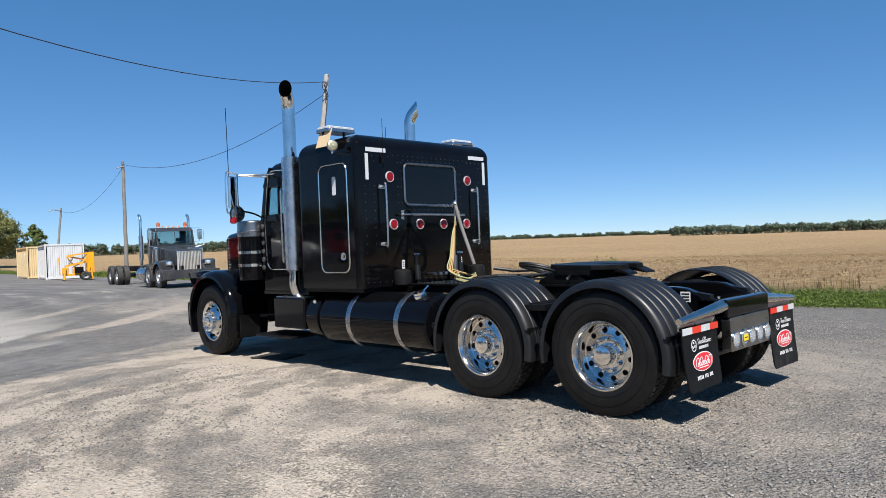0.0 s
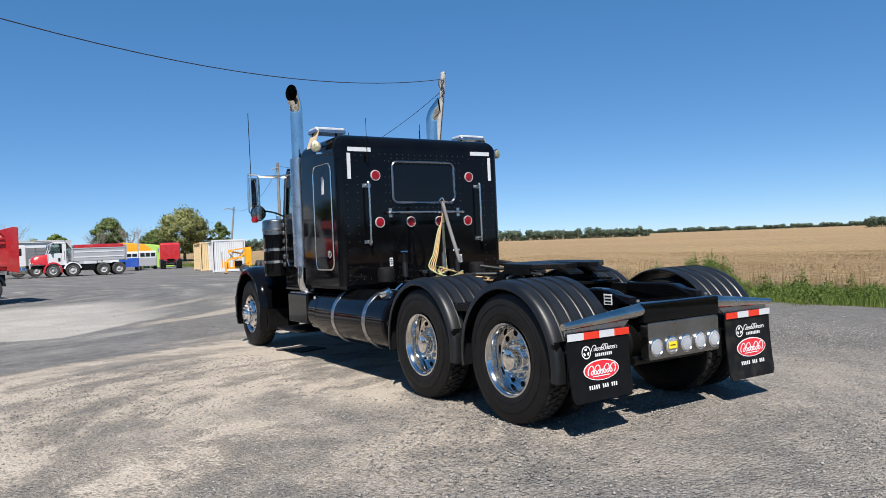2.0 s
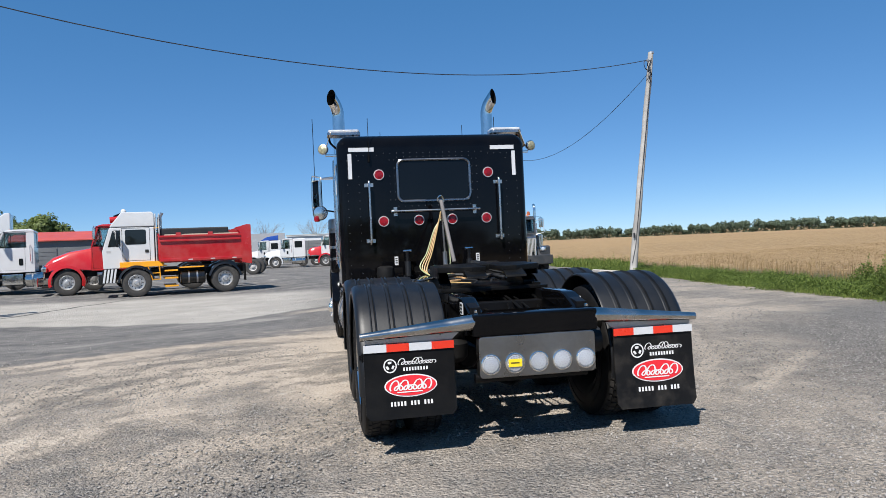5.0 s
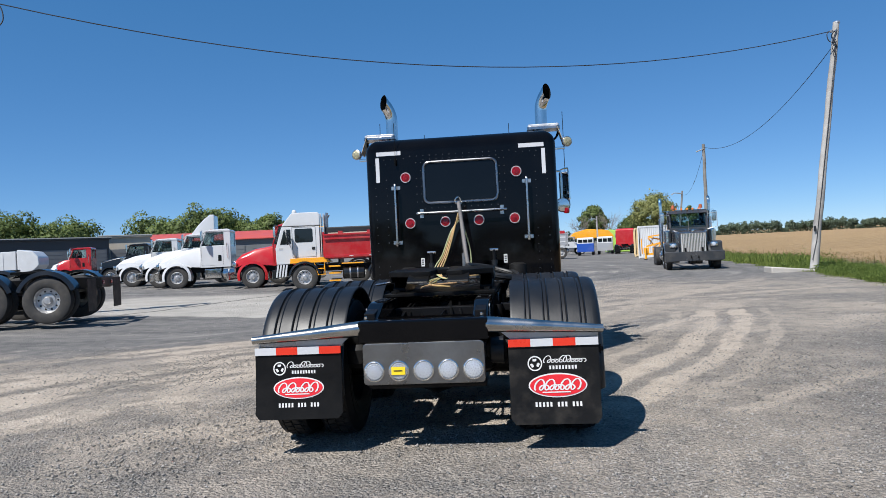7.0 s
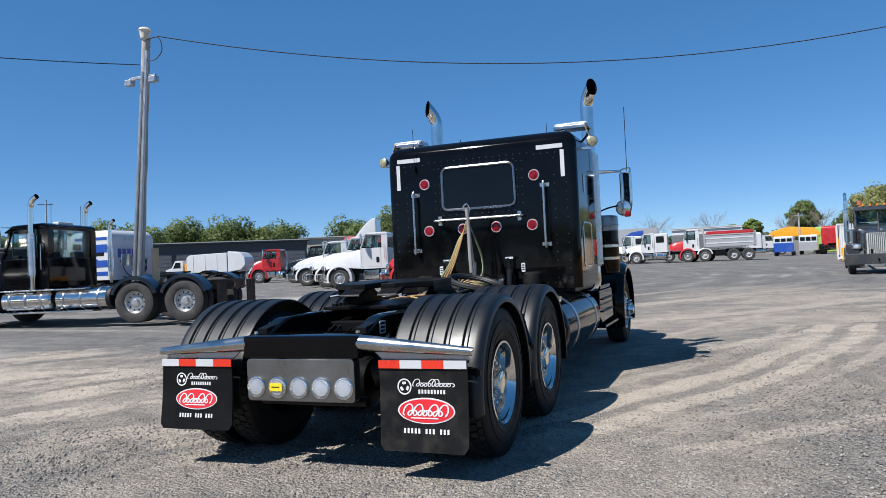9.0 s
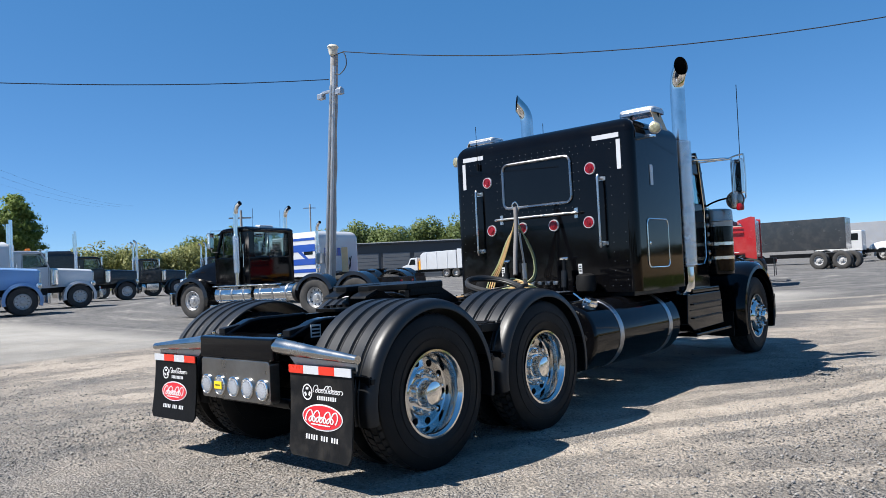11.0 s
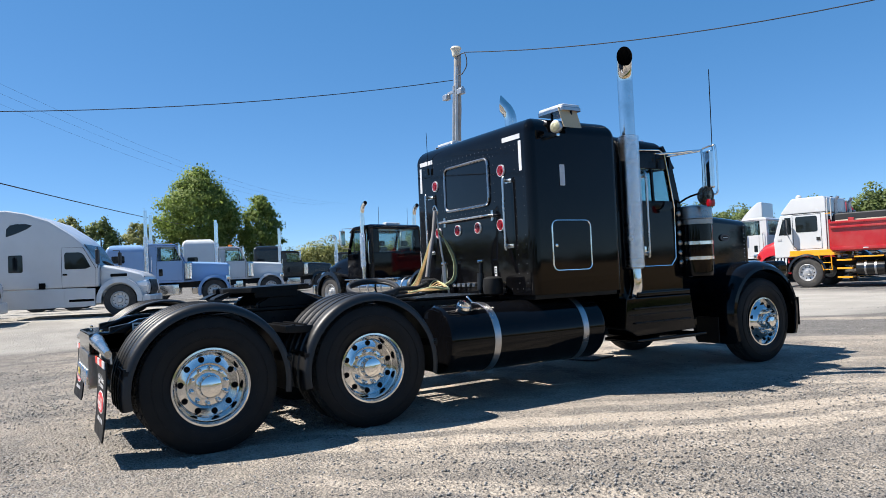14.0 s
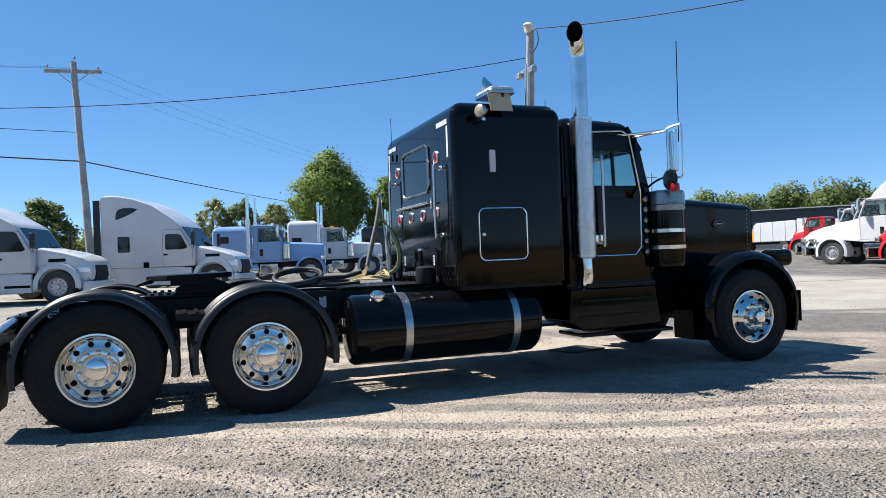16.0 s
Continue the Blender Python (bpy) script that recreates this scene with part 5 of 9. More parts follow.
for s in (1, -1):
    ff = part("front_fender", front_fender(s), BLACK, TRUCK, "sweeping black front fender")
    xa, xb = sorted((0.80 * s, 1.20 * s))
    part("fender_flap", box(xa + 0.02, xb - 0.06, 5.995, 6.010, 0.30, 0.62, 0.004), FLAP, ff)
    xa, xb = sorted((0.95 * s, 1.24 * s))
    part("front_flap", box(xa, xb, 7.47, 7.482, 0.42, 0.78, 0.004), FLAP, ff)
    # round headlamp pod
    b = rounded_block(0.88 * s - 0.15, 0.88 * s + 0.15, 7.36, 7.62, 1.06, 1.26, 0.06, 0.06, 0.06)
    hl = part("headlamp_pod", b, BLACK, TRUCK)
    part("headlamp_lens", lathe([(7.615, 0.075), (7.628, 0.06), (7.632, 0.001)], "y", (0.88 * s, 0, 1.16), 20), LED, hl)
    part("headlamp_bracket", cyl((0.55 * s, 7.42, 1.12), (0.80 * s, 7.46, 1.14), 0.03, 8), BLACK_DULL, hl)
b = rounded_block(-1.10, 1.10, 7.50, 7.58, 0.42, 0.80, 0.04, 0.03, 0.03)
part("front_bumper", b, CHROME, TRUCK, "deep chrome front bumper")
part("bumper_bracket", box(-0.4, 0.4, 7.3, 7.53, 0.55, 0.75), BLACK_DULL, TRUCK)

# air cleaners
for s in (1, -1):
    cx, cy = 1.07 * s, 5.755
    ac = new("air_cleaner")
    ac.parent = TRUCK
    ac["label"] = "black air cleaner canister with chrome bands"
    part("canister", lathe([(1.10, 0.10), (1.13, 0.19), (1.18, 0.200), (1.74, 0.200)], "z", (cx, cy, 0), 32, cap=True), BLACK, ac)
    part("chrome_cap", lathe([(1.742, 0.203), (1.80, 0.203), (1.81, 0.211), (1.825, 0.211), (1.835, 0.205), (1.93, 0.205), (1.955, 0.195), (1.968, 0.15), (1.972, 0.02)], "z", (cx, cy, 0), 36, cap=True), PANEL_STEEL, ac, "polished cap")
    for z in (1.34, 1.52):
        part("band", lathe([(z - 0.022, 0.2005), (z - 0.020, 0.205), (z + 0.020, 0.205), (z + 0.022, 0.2005)], "z", (cx, cy, 0), 32), CHROME, ac, "chrome band")
    part("intake_bracket", box(min(0.75 * s, 0.95 * s), max(0.75 * s, 0.95 * s), 5.70, 5.80, 1.3, 1.6, 0.01), BLACK_DULL, ac)

# mirrors and aerials
for s in (1, -1):
    mr = new("side_mirror")
    mr.parent = TRUCK
    mr["label"] = "tall chrome-backed mirror on a chrome tubular arm"
    X, Y = 1.42 * s, 5.58
    part("upper_arm", tube(smooth_path([(0.98 * s, 5.20, 2.585), (1.12 * s, 5.40, 2.585), (1.33 * s, 5.56, 2.585), (1.375 * s, 5.575, 2.54), (1.375 * s, 5.575, 2.10)], 6), 0.013, 8), CHROME, mr)
    part("upper_brace", tube([(0.98 * s, 5.36, 2.555), (1.36 * s, 5.56, 2.575)], 0.010, 8), CHROME, mr)
    part("outer_loop", tube(smooth_path([(1.375 * s, 5.58, 2.60), (1.46 * s, 5.64, 2.625), (1.50 * s, 5.66, 2.58), (1.50 * s, 5.66, 2.12), (1.46 * s, 5.62, 2.07), (1.38 * s, 5.58, 2.08)], 6), 0.011, 8), CHROME, mr)
    part("lower_arm", tube(smooth_path([(0.90 * s, 5.56, 1.90), (0.98 * s, 5.56, 1.98), (1.15 * s, 5.57, 2.06), (1.38 * s, 5.575, 2.10)], 6), 0.012, 8), BLACK, mr)
    b = rounded_block(X - 0.085, X + 0.085, Y, Y + 0.06, 2.13, 2.57, 0.03, 0.02, 0.02)
    swivel = pose(X, Y, 0, 0, 0, -20 * s) @ pose(-X, -Y, 0)
    b.transform(swivel)
    shell = part("mirror_shell", b, CHROME, mr, "chrome mirror shell")
    b = prism(rrect(X - 0.075, X + 0.075, 2.145, 2.555, 0.02), "y", Y - 0.004, Y + 0.002)
    b.transform(swivel)
    part("mirror_glass", b, mat("mirror_silver", (0.75, 0.77, 0.8), 0.02, metal=1, vary=0.01, rough_vary=0.01), shell, "mirror glass")
    part("round_mirror", lathe([(-0.006, 0.001), (-0.005, 0.060), (0.0, 0.110), (0.014, 0.115), (0.035, 0.095), (0.07, 0.02)], "y", (X - 0.03 * s, Y - 0.01, 2.055), 28), PLASTIC, mr, "dark round mirror shell")
    part("round_mirror_glass", lathe([(-0.0075, 0.001), (-0.0065, 0.055), (-0.003, 0.100)], "y", (X - 0.03 * s, Y - 0.012, 2.055), 28), CHROME, mr, "convex mirror glass")
    part("red_bulb", lathe([(-0.055, 0.01), (-0.050, 0.040), (-0.02, 0.050), (0.03, 0.045), (0.05, 0.01)], "z", (X + 0.02 * s, Y + 0.02, 1.975), 18, cap=True), RED_LENS, mr, "small red lamp")
    part("whip_aerial", tube([(1.45 * s, 5.66, 2.45), (1.45 * s, 5.665, 2.62), (1.45 * s, 5.68, 3.52)], 0.005, 6), GREASE, mr)

# fuel tanks, steps, battery boxes
for s in (1, -1):
    y0, y1 = (2.16, 4.10) if s > 0 else (2.10, 4.02)
    cx, cz, R = 0.90 * s, 0.655, 0.335
    b = lathe([(y0, 0.02), (y0, R - 0.06), (y0 + 0.015, R - 0.02), (y0 + 0.05, R), (y1 - 0.05, R), (y1 - 0.015, R - 0.02), (y1, R - 0.06), (y1, 0.02)], "y", (cx, 0, cz), 48, cap=True)
    tank = part("fuel_tank", b, BLACK, TRUCK, "round black fuel tank with steel straps")
    for y in ((2.68, 3.80) if s > 0 else (2.57, 3.42)):
        part("tank_strap", lathe([(y - 0.038, R + 0.001), (y - 0.036, R + 0.007), (y + 0.036, R + 0.007), (y + 0.038, R + 0.001)], "y", (cx, 0, cz), 48), STEEL, tank, "brushed steel strap")
        part("strap_bolt", cyl((cx - 0.08 * s, y, cz + R - 0.01), (cx - 0.18 * s, y, cz + R + 0.06), 0.012, 8), CHROME, tank)
    part("filler_cap", lathe([(0, 0.075), (0.03, 0.075), (0.035, 0.065), (0.055, 0.06), (0.06, 0.001)], "z", seg=20), CHROME, tank, "chrome filler cap", at=pose(cx + 0.14 * s, y0 + 0.27, cz + R * 0.90, 0, 24 * s))
    # step box and running board
    if s > 0:
        b = prism([(4.42, 0.60), (4.46, 0.93), (5.50, 0.93), (5.56, 0.52), (4.60, 0.50)], "x", 0.62, 1.17, 0.015)
        bx = part("step_box", b, BLACK, TRUCK, "black battery and step box")
        part("step_board", box(0.70, 1.22, 4.55, 5.68, 0.435, 0.475, 0.012), BLACK, bx)
        for z in (0.64, 0.80):
            part("step_ledge", box(1.165, 1.195, 4.56, 5.46, z, z + 0.018, 0.004), BLACK_DULL, bx)
        part("box_seam", box(1.169, 1.176, 4.50, 5.50, 0.735, 0.75), BLACK_DULL, bx)
        part("upper_step", box(0.80, 1.15, 4.66, 5.52, 0.935, 0.99, 0.012), BLACK, bx)
    else:
        b = rounded_block(-1.17, -0.62, 4.40, 5.12, 0.50, 0.90, 0.03, 0.02, 0.02)
        bx = part("step_box", b, BLACK, TRUCK, "black battery and step box")
        part("step_tread", box(-1.15, -0.66, 4.44, 5.08, 0.902, 0.915, 0.004), STEEL, bx)
        part("step_board", box(-1.20, -0.70, 4.66, 5.56, 0.36, 0.395, 0.010), BLACK_DULL, bx)
        part("rear_air_tank", lathe([(4.05, 0.03), (4.06, 0.2), (4.10, 0.29), (4.34, 0.29), (4.37, 0.2), (4.38, 0.03)], "y", (-0.90, 0, 0.66), 32, cap=True), BLACK, bx)
        part("tank_badge", prism(ellipse(4.22, 0.86, 0.035, 0.022, 16), "x", -1.13, -1.105), CHROME, bx)
    part("cab_skirt", box(min(0.60 * s, 1.02 * s), max(0.60 * s, 1.02 * s), 4.50, 5.58, 0.93, 0.985, 0.005), BLACK, TRUCK)

# pogo stick with hoses, gladhands, air springs behind the sleeper
mast = part("hose_mast", tube([(0.05, 2.88, 1.05), (0.02, 2.82, 1.55), (0.0, 2.78, 2.0)], 0.012, 8), STEEL, TRUCK, "hose tender mast")
part("mast_hook", tube(smooth_path([(-0.03, 2.78, 1.97), (-0.04, 2.77, 2.02), (0.0, 2.77, 2.05), (0.03, 2.78, 2.0), (0.02, 2.78, 1.95)], 5), 0.008, 6), CHROME, mast)
part("hose_sleeve", tube(smooth_path([(0.0, 2.77, 1.99), (0.03, 2.72, 1.75), (0.06, 2.64, 1.48), (0.09, 2.58, 1.26)], 6), 0.023, 10), mat("grey_hose_sleeve", (0.17, 0.16, 0.155), 0.75, vary=0.25, bump=0.3), mast, "grey fabric hose sleeve")
part("damper", tube([(0.03, 2.85, 1.12), (0.03, 2.84, 1.38)], 0.028, 12), STEEL, mast)
for k, m_ in enumerate((HOSE_Y, HOSE_T, HOSE_Y, HOSE_G)):
    pts = [(-0.01, 2.77, 1.86 - 0.03 * k), (-0.07 - 0.012 * k, 2.74, 1.64), (-0.15 - 0.02 * k, 2.69, 1.38), (-0.23 - 0.025 * k, 2.64, 1.17 + 0.012 * k), (-0.16, 2.54 - 0.03 * k, 1.10), (0.05 + 0.03 * k, 2.52 + 0.03 * k, 1.115 + 0.012 * k), (0.20, 2.70 + 0.03 * k, 1.12), (0.04 - 0.05 * k, 2.80, 1.16 + 0.02 * k), (-0.12, 2.70, 1.12)]
    part("air_hose", tube(smooth_path(pts, 7), 0.0075, 7), m_, mast)
for k, m_ in enumerate((HOSE_G, HOSE_Y, HOSE_G, HOSE_B)):
    pts = [(0.02, 2.79, 1.80 - 0.02 * k), (0.06, 2.86 + 0.012 * k, 1.62), (0.10, 2.92 + 0.014 * k, 1.42), (0.10, 2.90 + 0.012 * k, 1.24 - 0.012 * k), (0.02, 2.78, 1.15), (-0.14, 2.66 - 0.02 * k, 1.13), (-0.24 - 0.03 * k, 2.52, 1.10), (-0.28 - 0.05 * k, 2.30, 1.07)]
    part("air_hose", tube(smooth_path(pts, 7), 0.0075, 7), m_, mast)
part("ground_strap", tube(smooth_path([(-0.26, 2.35, 1.07), (-0.30, 2.0, 1.06), (-0.22, 1.6, 1.07), (0.0, 1.3, 1.06)], 6), 0.009, 6), HOSE_Y, mast)
part("long_hose", tube(smooth_path([(0.25, 2.45, 1.09), (0.35, 2.0, 1.08), (0.30, 1.65, 1.12), (0.36, 1.40, 1.10), (0.42, 1.62, 1.12), (0.34, 1.95, 1.10), (0.22, 2.3, 1.08)], 8), 0.016, 8), HOSE_B, mast)
for x in (-0.39, 0.38):
    sp = part("sleeper_shock", tube([(x, 3.08, 1.05), (x, 3.10, 1.40)], 0.022, 10), BLACK_DULL, TRUCK)
    part("shock_sleeve", tube([(x, 3.08, 1.10), (x, 3.09, 1.28)], 0.038, 12), PLASTIC, sp)
    b = tube([(x - 0.05, 3.10, 1.41), (x + 0.05, 3.10, 1.41)], 0.018, 8)
    part("shock_eye", b, CHROME, sp)
    part("cab_air_spring", lathe([(1.04, 0.07), (1.06, 0.10), (1.14, 0.11), (1.22, 0.10), (1.24, 0.06)], "z", (x + (0.28 if x > 0 else -0.28), 3.05, 0), 18, cap=True), RUBBER, sp)
for k in range(5):
    x = -0.12 + 0.10 * k
    b = lathe([(3.10, 0.012), (3.16, 0.014), (3.20, 0.010)], "y", (x, 0, 1.16), 8, cap=True)
    box(x - 0.03, x + 0.03, 3.05, 3.09, 1.13, 1.17, 0.006, bm=b)
    part("gladhand", b, STEEL, TRUCK)

# ---- parked trucks of the yard ----
def low_tyre():
    w, o, r = 0.135, 0.525, 0.285
    return lathe([(-w * 0.8, r), (-w, r + 0.06), (-w, o - 0.07), (-w * 0.85, o - 0.015), (-w * 0.45, o), (w * 0.45, o), (w * 0.85, o - 0.015), (w, o - 0.07), (w, r + 0.06), (w * 0.8, r)], "x", seg=36, close=True)


GREY_RUBBER = mat("dusty_tyre_rubber", (0.030, 0.029, 0.028), 0.8, vary=0.15, scale=3, bump=0.08, dirt=0.10)
ME_LOW_TYRE = make_mesh(low_tyre(), "yard_tyre", GREY_RUBBER)
rimb = lathe([(-0.12, 0.285), (0.0, 0.295), (0.004, 0.285), (-0.02, 0.265), (-0.07, 0.245), (-0.075, 0.17), (-0.05, 0.15), (-0.045, 0.10), (0.0, 0.09), (0.02, 0.07), (0.024, 0.001)], "x", seg=30)
for k in range(10):
    a = radians(36 * k)
    lathe([(-0.076, 0.022), (-0.066, 0.022), (-0.0655, 0.001)], "x", (0, 0.205 * math.cos(a), 0.205 * math.sin(a)), 8, rimb)
# hand holes are closed discs, their inner shade painted near-black
for f in rimb.faces:
    c = f.calc_center_median()
    f.material_index = 1 if (-0.0665 < c.x < -0.0650 and 0.17 < math.hypot(c.y, c.z) < 0.24) else 0
DULL_ALU = mat("dull_wheel_aluminium", (0.50, 0.50, 0.50), 0.38, metal=0.7, vary=0.12, scale=4, dirt=0.2)
ME_LOW_RIM = make_mesh(rimb, "yard_rim", DULL_ALU, HOLE)
PALE_STEEL = mat("grey_painted_wheel", (0.38, 0.38, 0.38), 0.5, vary=0.15, dirt=0.25)
ME_LOW_RIM_GREY = ME_LOW_RIM.copy()
ME_LOW_RIM_GREY.materials[0] = PALE_STEEL


def yard_wheel(parent, x, y, side, z=0.515, dual=False, grey=False, dish=0.0):
    w = new("wheel")
    w.parent = parent
    w.matrix_basis = pose(x, y, z, 0, 0, 0 if side > 0 else 180)
    child("tyre", ME_LOW_TYRE, w, pose(-0.13, 0, 0))
    if dual:
        child("inner_tyre", ME_LOW_TYRE, w, pose(-0.46, 0, 0))
    child("rim", ME_LOW_RIM_GREY if grey else ME_LOW_RIM, w, pose(-0.01 - dish, 0, 0))


def paint(name, color, dirt=0.08):
    return mat(name, color, 0.22, coat=0.3, vary=0.05, scale=1.2, dirt=dirt, rough_vary=0.06)


WHITE_P = paint("white_truck_paint", (0.54, 0.55, 0.56))
RED_P = paint("red_truck_paint", (0.40, 0.015, 0.018))
RED_BOX = paint("red_dump_body_paint", (0.36, 0.012, 0.015), 0.15)
BLUE_P = paint("pale_blue_truck_paint", (0.20, 0.33, 0.55))
DEEP_BLUE = paint("blue_stripe_paint", (0.02, 0.07, 0.33))
GREY_P = paint("charcoal_truck_paint", (0.030, 0.032, 0.036), 0.12)
BLACK_P = paint("black_yard_paint", (0.006, 0.0065, 0.007), 0.02)
SILVER_BOX = paint("grey_dump_body_paint", (0.30, 0.31, 0.33), 0.3)
ORANGE_Y = paint("yellow_orange_paint", (0.75, 0.33, 0.015))
GREEN_P = paint("lime_paint", (0.35, 0.55, 0.10))
CREAM = paint("cream_container_paint", (0.62, 0.47, 0.26), 0.2)
CLEAR_GLASS = mat("truck_window_glass", (0.010, 0.013, 0.015), 0.03, spec=0.4, vary=0.1, rough_vary=0.02)


def side_prism(pts, hw, bevel=0.03):
    return prism(pts, "x", -hw, hw, bevel, seg=2)


def side_panes(parent, pts, hw, label="dark side window"):
    for s in (1, -1):
        part("side_window", prism(pts, "x", (hw - 0.01) * s, (hw + 0.006) * s), CLEAR_GLASS, parent, label)


def arch_mesh(r0=0.60, r1=0.66, w=0.36, a0=-5, a1=185, n=16):
    b = bmesh.new()
    rings = []
    for i in range(n + 1):
        a = radians(a0 + (a1 - a0) * i / n)
        rings.append([(x, r * math.cos(a), r * math.sin(a)) for x, r in ((-w, r0), (0.02, r0), (0.05, r0 - 0.04), (0.06, r0 - 0.03), (0.03, r1), (-w, r1))])
    loft(b, rings)
    return fix(b)


def chassis(tr, tail, axles, dull=BLACK_DULL, dual=True, steer=(0.0,), grey=False, rails_from=0.9):
    for s in (1, -1):
        part("frame_rail", box(0.36 * s - 0.04, 0.36 * s + 0.04, -tail, rails_from, 0.72, 0.98, 0.01), dull, tr)
    part("rear_crossmember", box(-0.42, 0.42, -tail - 0.03, -tail + 0.05, 0.74, 0.97, 0.01), dull, tr)
    for y in axles:
        for s in (1, -1):
            yard_wheel(tr, 1.20 * s, y, s, dual=dual, grey=grey, dish=0.05)
        part("axle", cyl((-1.0, y, 0.515), (1.0, y, 0.515), 0.09, 10), dull, tr)
    for y in steer:
        for s in (1, -1):
            yard_wheel(tr, 1.16 * s, y, s, grey=grey)
        part("axle", box(-0.95, 0.95, y - 0.06, y + 0.06, 0.42, 0.54), dull, tr)


def stack_pair(tr, y, h, sides=(1, -1), r=0.07, x=1.08, curve=True, z0=0.9):
    for s in sides:
        st = new("exhaust_stack")
        st.parent = tr
        st["label"] = "chrome exhaust stack"
        pts = [(x * s, y, z0), (x * s, y, h - 0.3)]
        if curve:
            pts += [(x * s, y - 0.02, h - 0.15), (x * s, y - 0.08, h - 0.04), (x * s, y - 0.18, h + 0.02)]
        else:
            pts += [(x * s, y, h)]
        part("pipe", tube(pts, r, 14), CHROME, st)
        part("guard", tube([(x * s, y, z0 + 0.4), (x * s, y, h * 0.72)], r + 0.035, 14), MESH_METAL, st)
        if curve:
            part("pipe_mouth", tube([(x * s, y - 0.16, h + 0.012), (x * s, y - 0.20, h + 0.03)], r * 0.93, 12), HOLE, st)


def mirrors(tr, y, z, hw, mat_=CHROME):
    for s in (1, -1):
        m = new("mirror")
        m.parent = tr
        part("mirror_arm", tube([((hw - 0.05) * s, y - 0.1, z + 0.3), ((hw + 0.25) * s, y + 0.05, z + 0.3), ((hw + 0.25) * s, y + 0.05, z - 0.32), ((hw - 0.05) * s, y - 0.05, z - 0.36)], 0.014, 6), mat_, m)
        part("mirror_head", rounded_block((hw + 0.17) * s if s > 0 else -(hw + 0.37), (hw + 0.37) if s > 0 else -(hw + 0.17), y, y + 0.1, z - 0.24, z + 0.24, 0.03, 0.03, 0.03, n=3), mat_, m)


def tanks(tr, y0, y1, x=0.92, mat_=None, sides=(1, -1), r=0.31):
    for s in sides:
        b = lathe([(y0, 0.02), (y0, r - 0.05), (y0 + 0.04, r), (y1 - 0.04, r), (y1, r - 0.05), (y1, 0.02)], "y", (x * s, 0, 0.62), 26, cap=True)
        t = part("fuel_tank", b, mat_ or ALU, tr, "round polished fuel tank")
        for y in (y0 + 0.3, y1 - 0.3):
            part("tank_strap", lathe([(y - 0.03, r + 0.001), (y - 0.03, r + 0.008), (y + 0.03, r + 0.008), (y + 0.03, r + 0.001)], "y", (x * s, 0, 0.62), 26), STEEL, t)


def rear_kit(tr, axles, tail, fender=True):
    """Fenders, mudflaps, fifth wheel on a bare tractor frame."""
    if fender:
        for y in axles:
            for s in (1, -1):
                part("rear_fender", arch_mesh(a0=20, a1=160), BLACK_P, tr, at=pose(1.18 * s, y, 0.515, 0, 0, 0 if s > 0 else 180))
    for s in (1, -1):
        part("mudflap", box(0.62 * s if s > 0 else -1.2, 1.2 if s > 0 else -0.62, -tail + 0.02, -tail + 0.035, 0.22, 0.95, 0.004), FLAP, tr)
        part("tail_lamp", box(0.30 * s - 0.06, 0.30 * s + 0.06, -tail - 0.05, -tail - 0.03, 0.80, 0.90, 0.008), RED_LENS, tr)
    mid = sum(axles) / len(axles)
    part("fifth_wheel", prism([(-0.45, mid - 0.3), (-0.45, mid + 0.25), (-0.3, mid + 0.45), (0.3, mid + 0.45), (0.45, mid + 0.25), (0.45, mid - 0.3), (0.12, mid - 0.5), (0.0, mid - 0.1), (-0.12, mid - 0.5)], "z", 1.12, 1.18, 0.01), GREASE, tr)
    part("fifth_wheel_base", box(-0.4, 0.4, mid - 0.2, mid + 0.2, 0.98, 1.12, 0.02), GREASE, tr)


def seat_mesh(x, y, z):
    b = rounded_block(x - 0.24, x + 0.24, y - 0.22, y + 0.26, z, z + 0.16, 0.06, 0.05, 0.04, n=3)
    join(b, rounded_block(x - 0.23, x + 0.23, y - 0.34, y - 0.20, z + 0.1, z + 0.72, 0.05, 0.06, 0.04, n=3))
    join(b, rounded_block(x - 0.13, x + 0.13, y - 0.33, y - 0.22, z + 0.74, z + 0.92, 0.04, 0.04, 0.03, n=3))
    return b


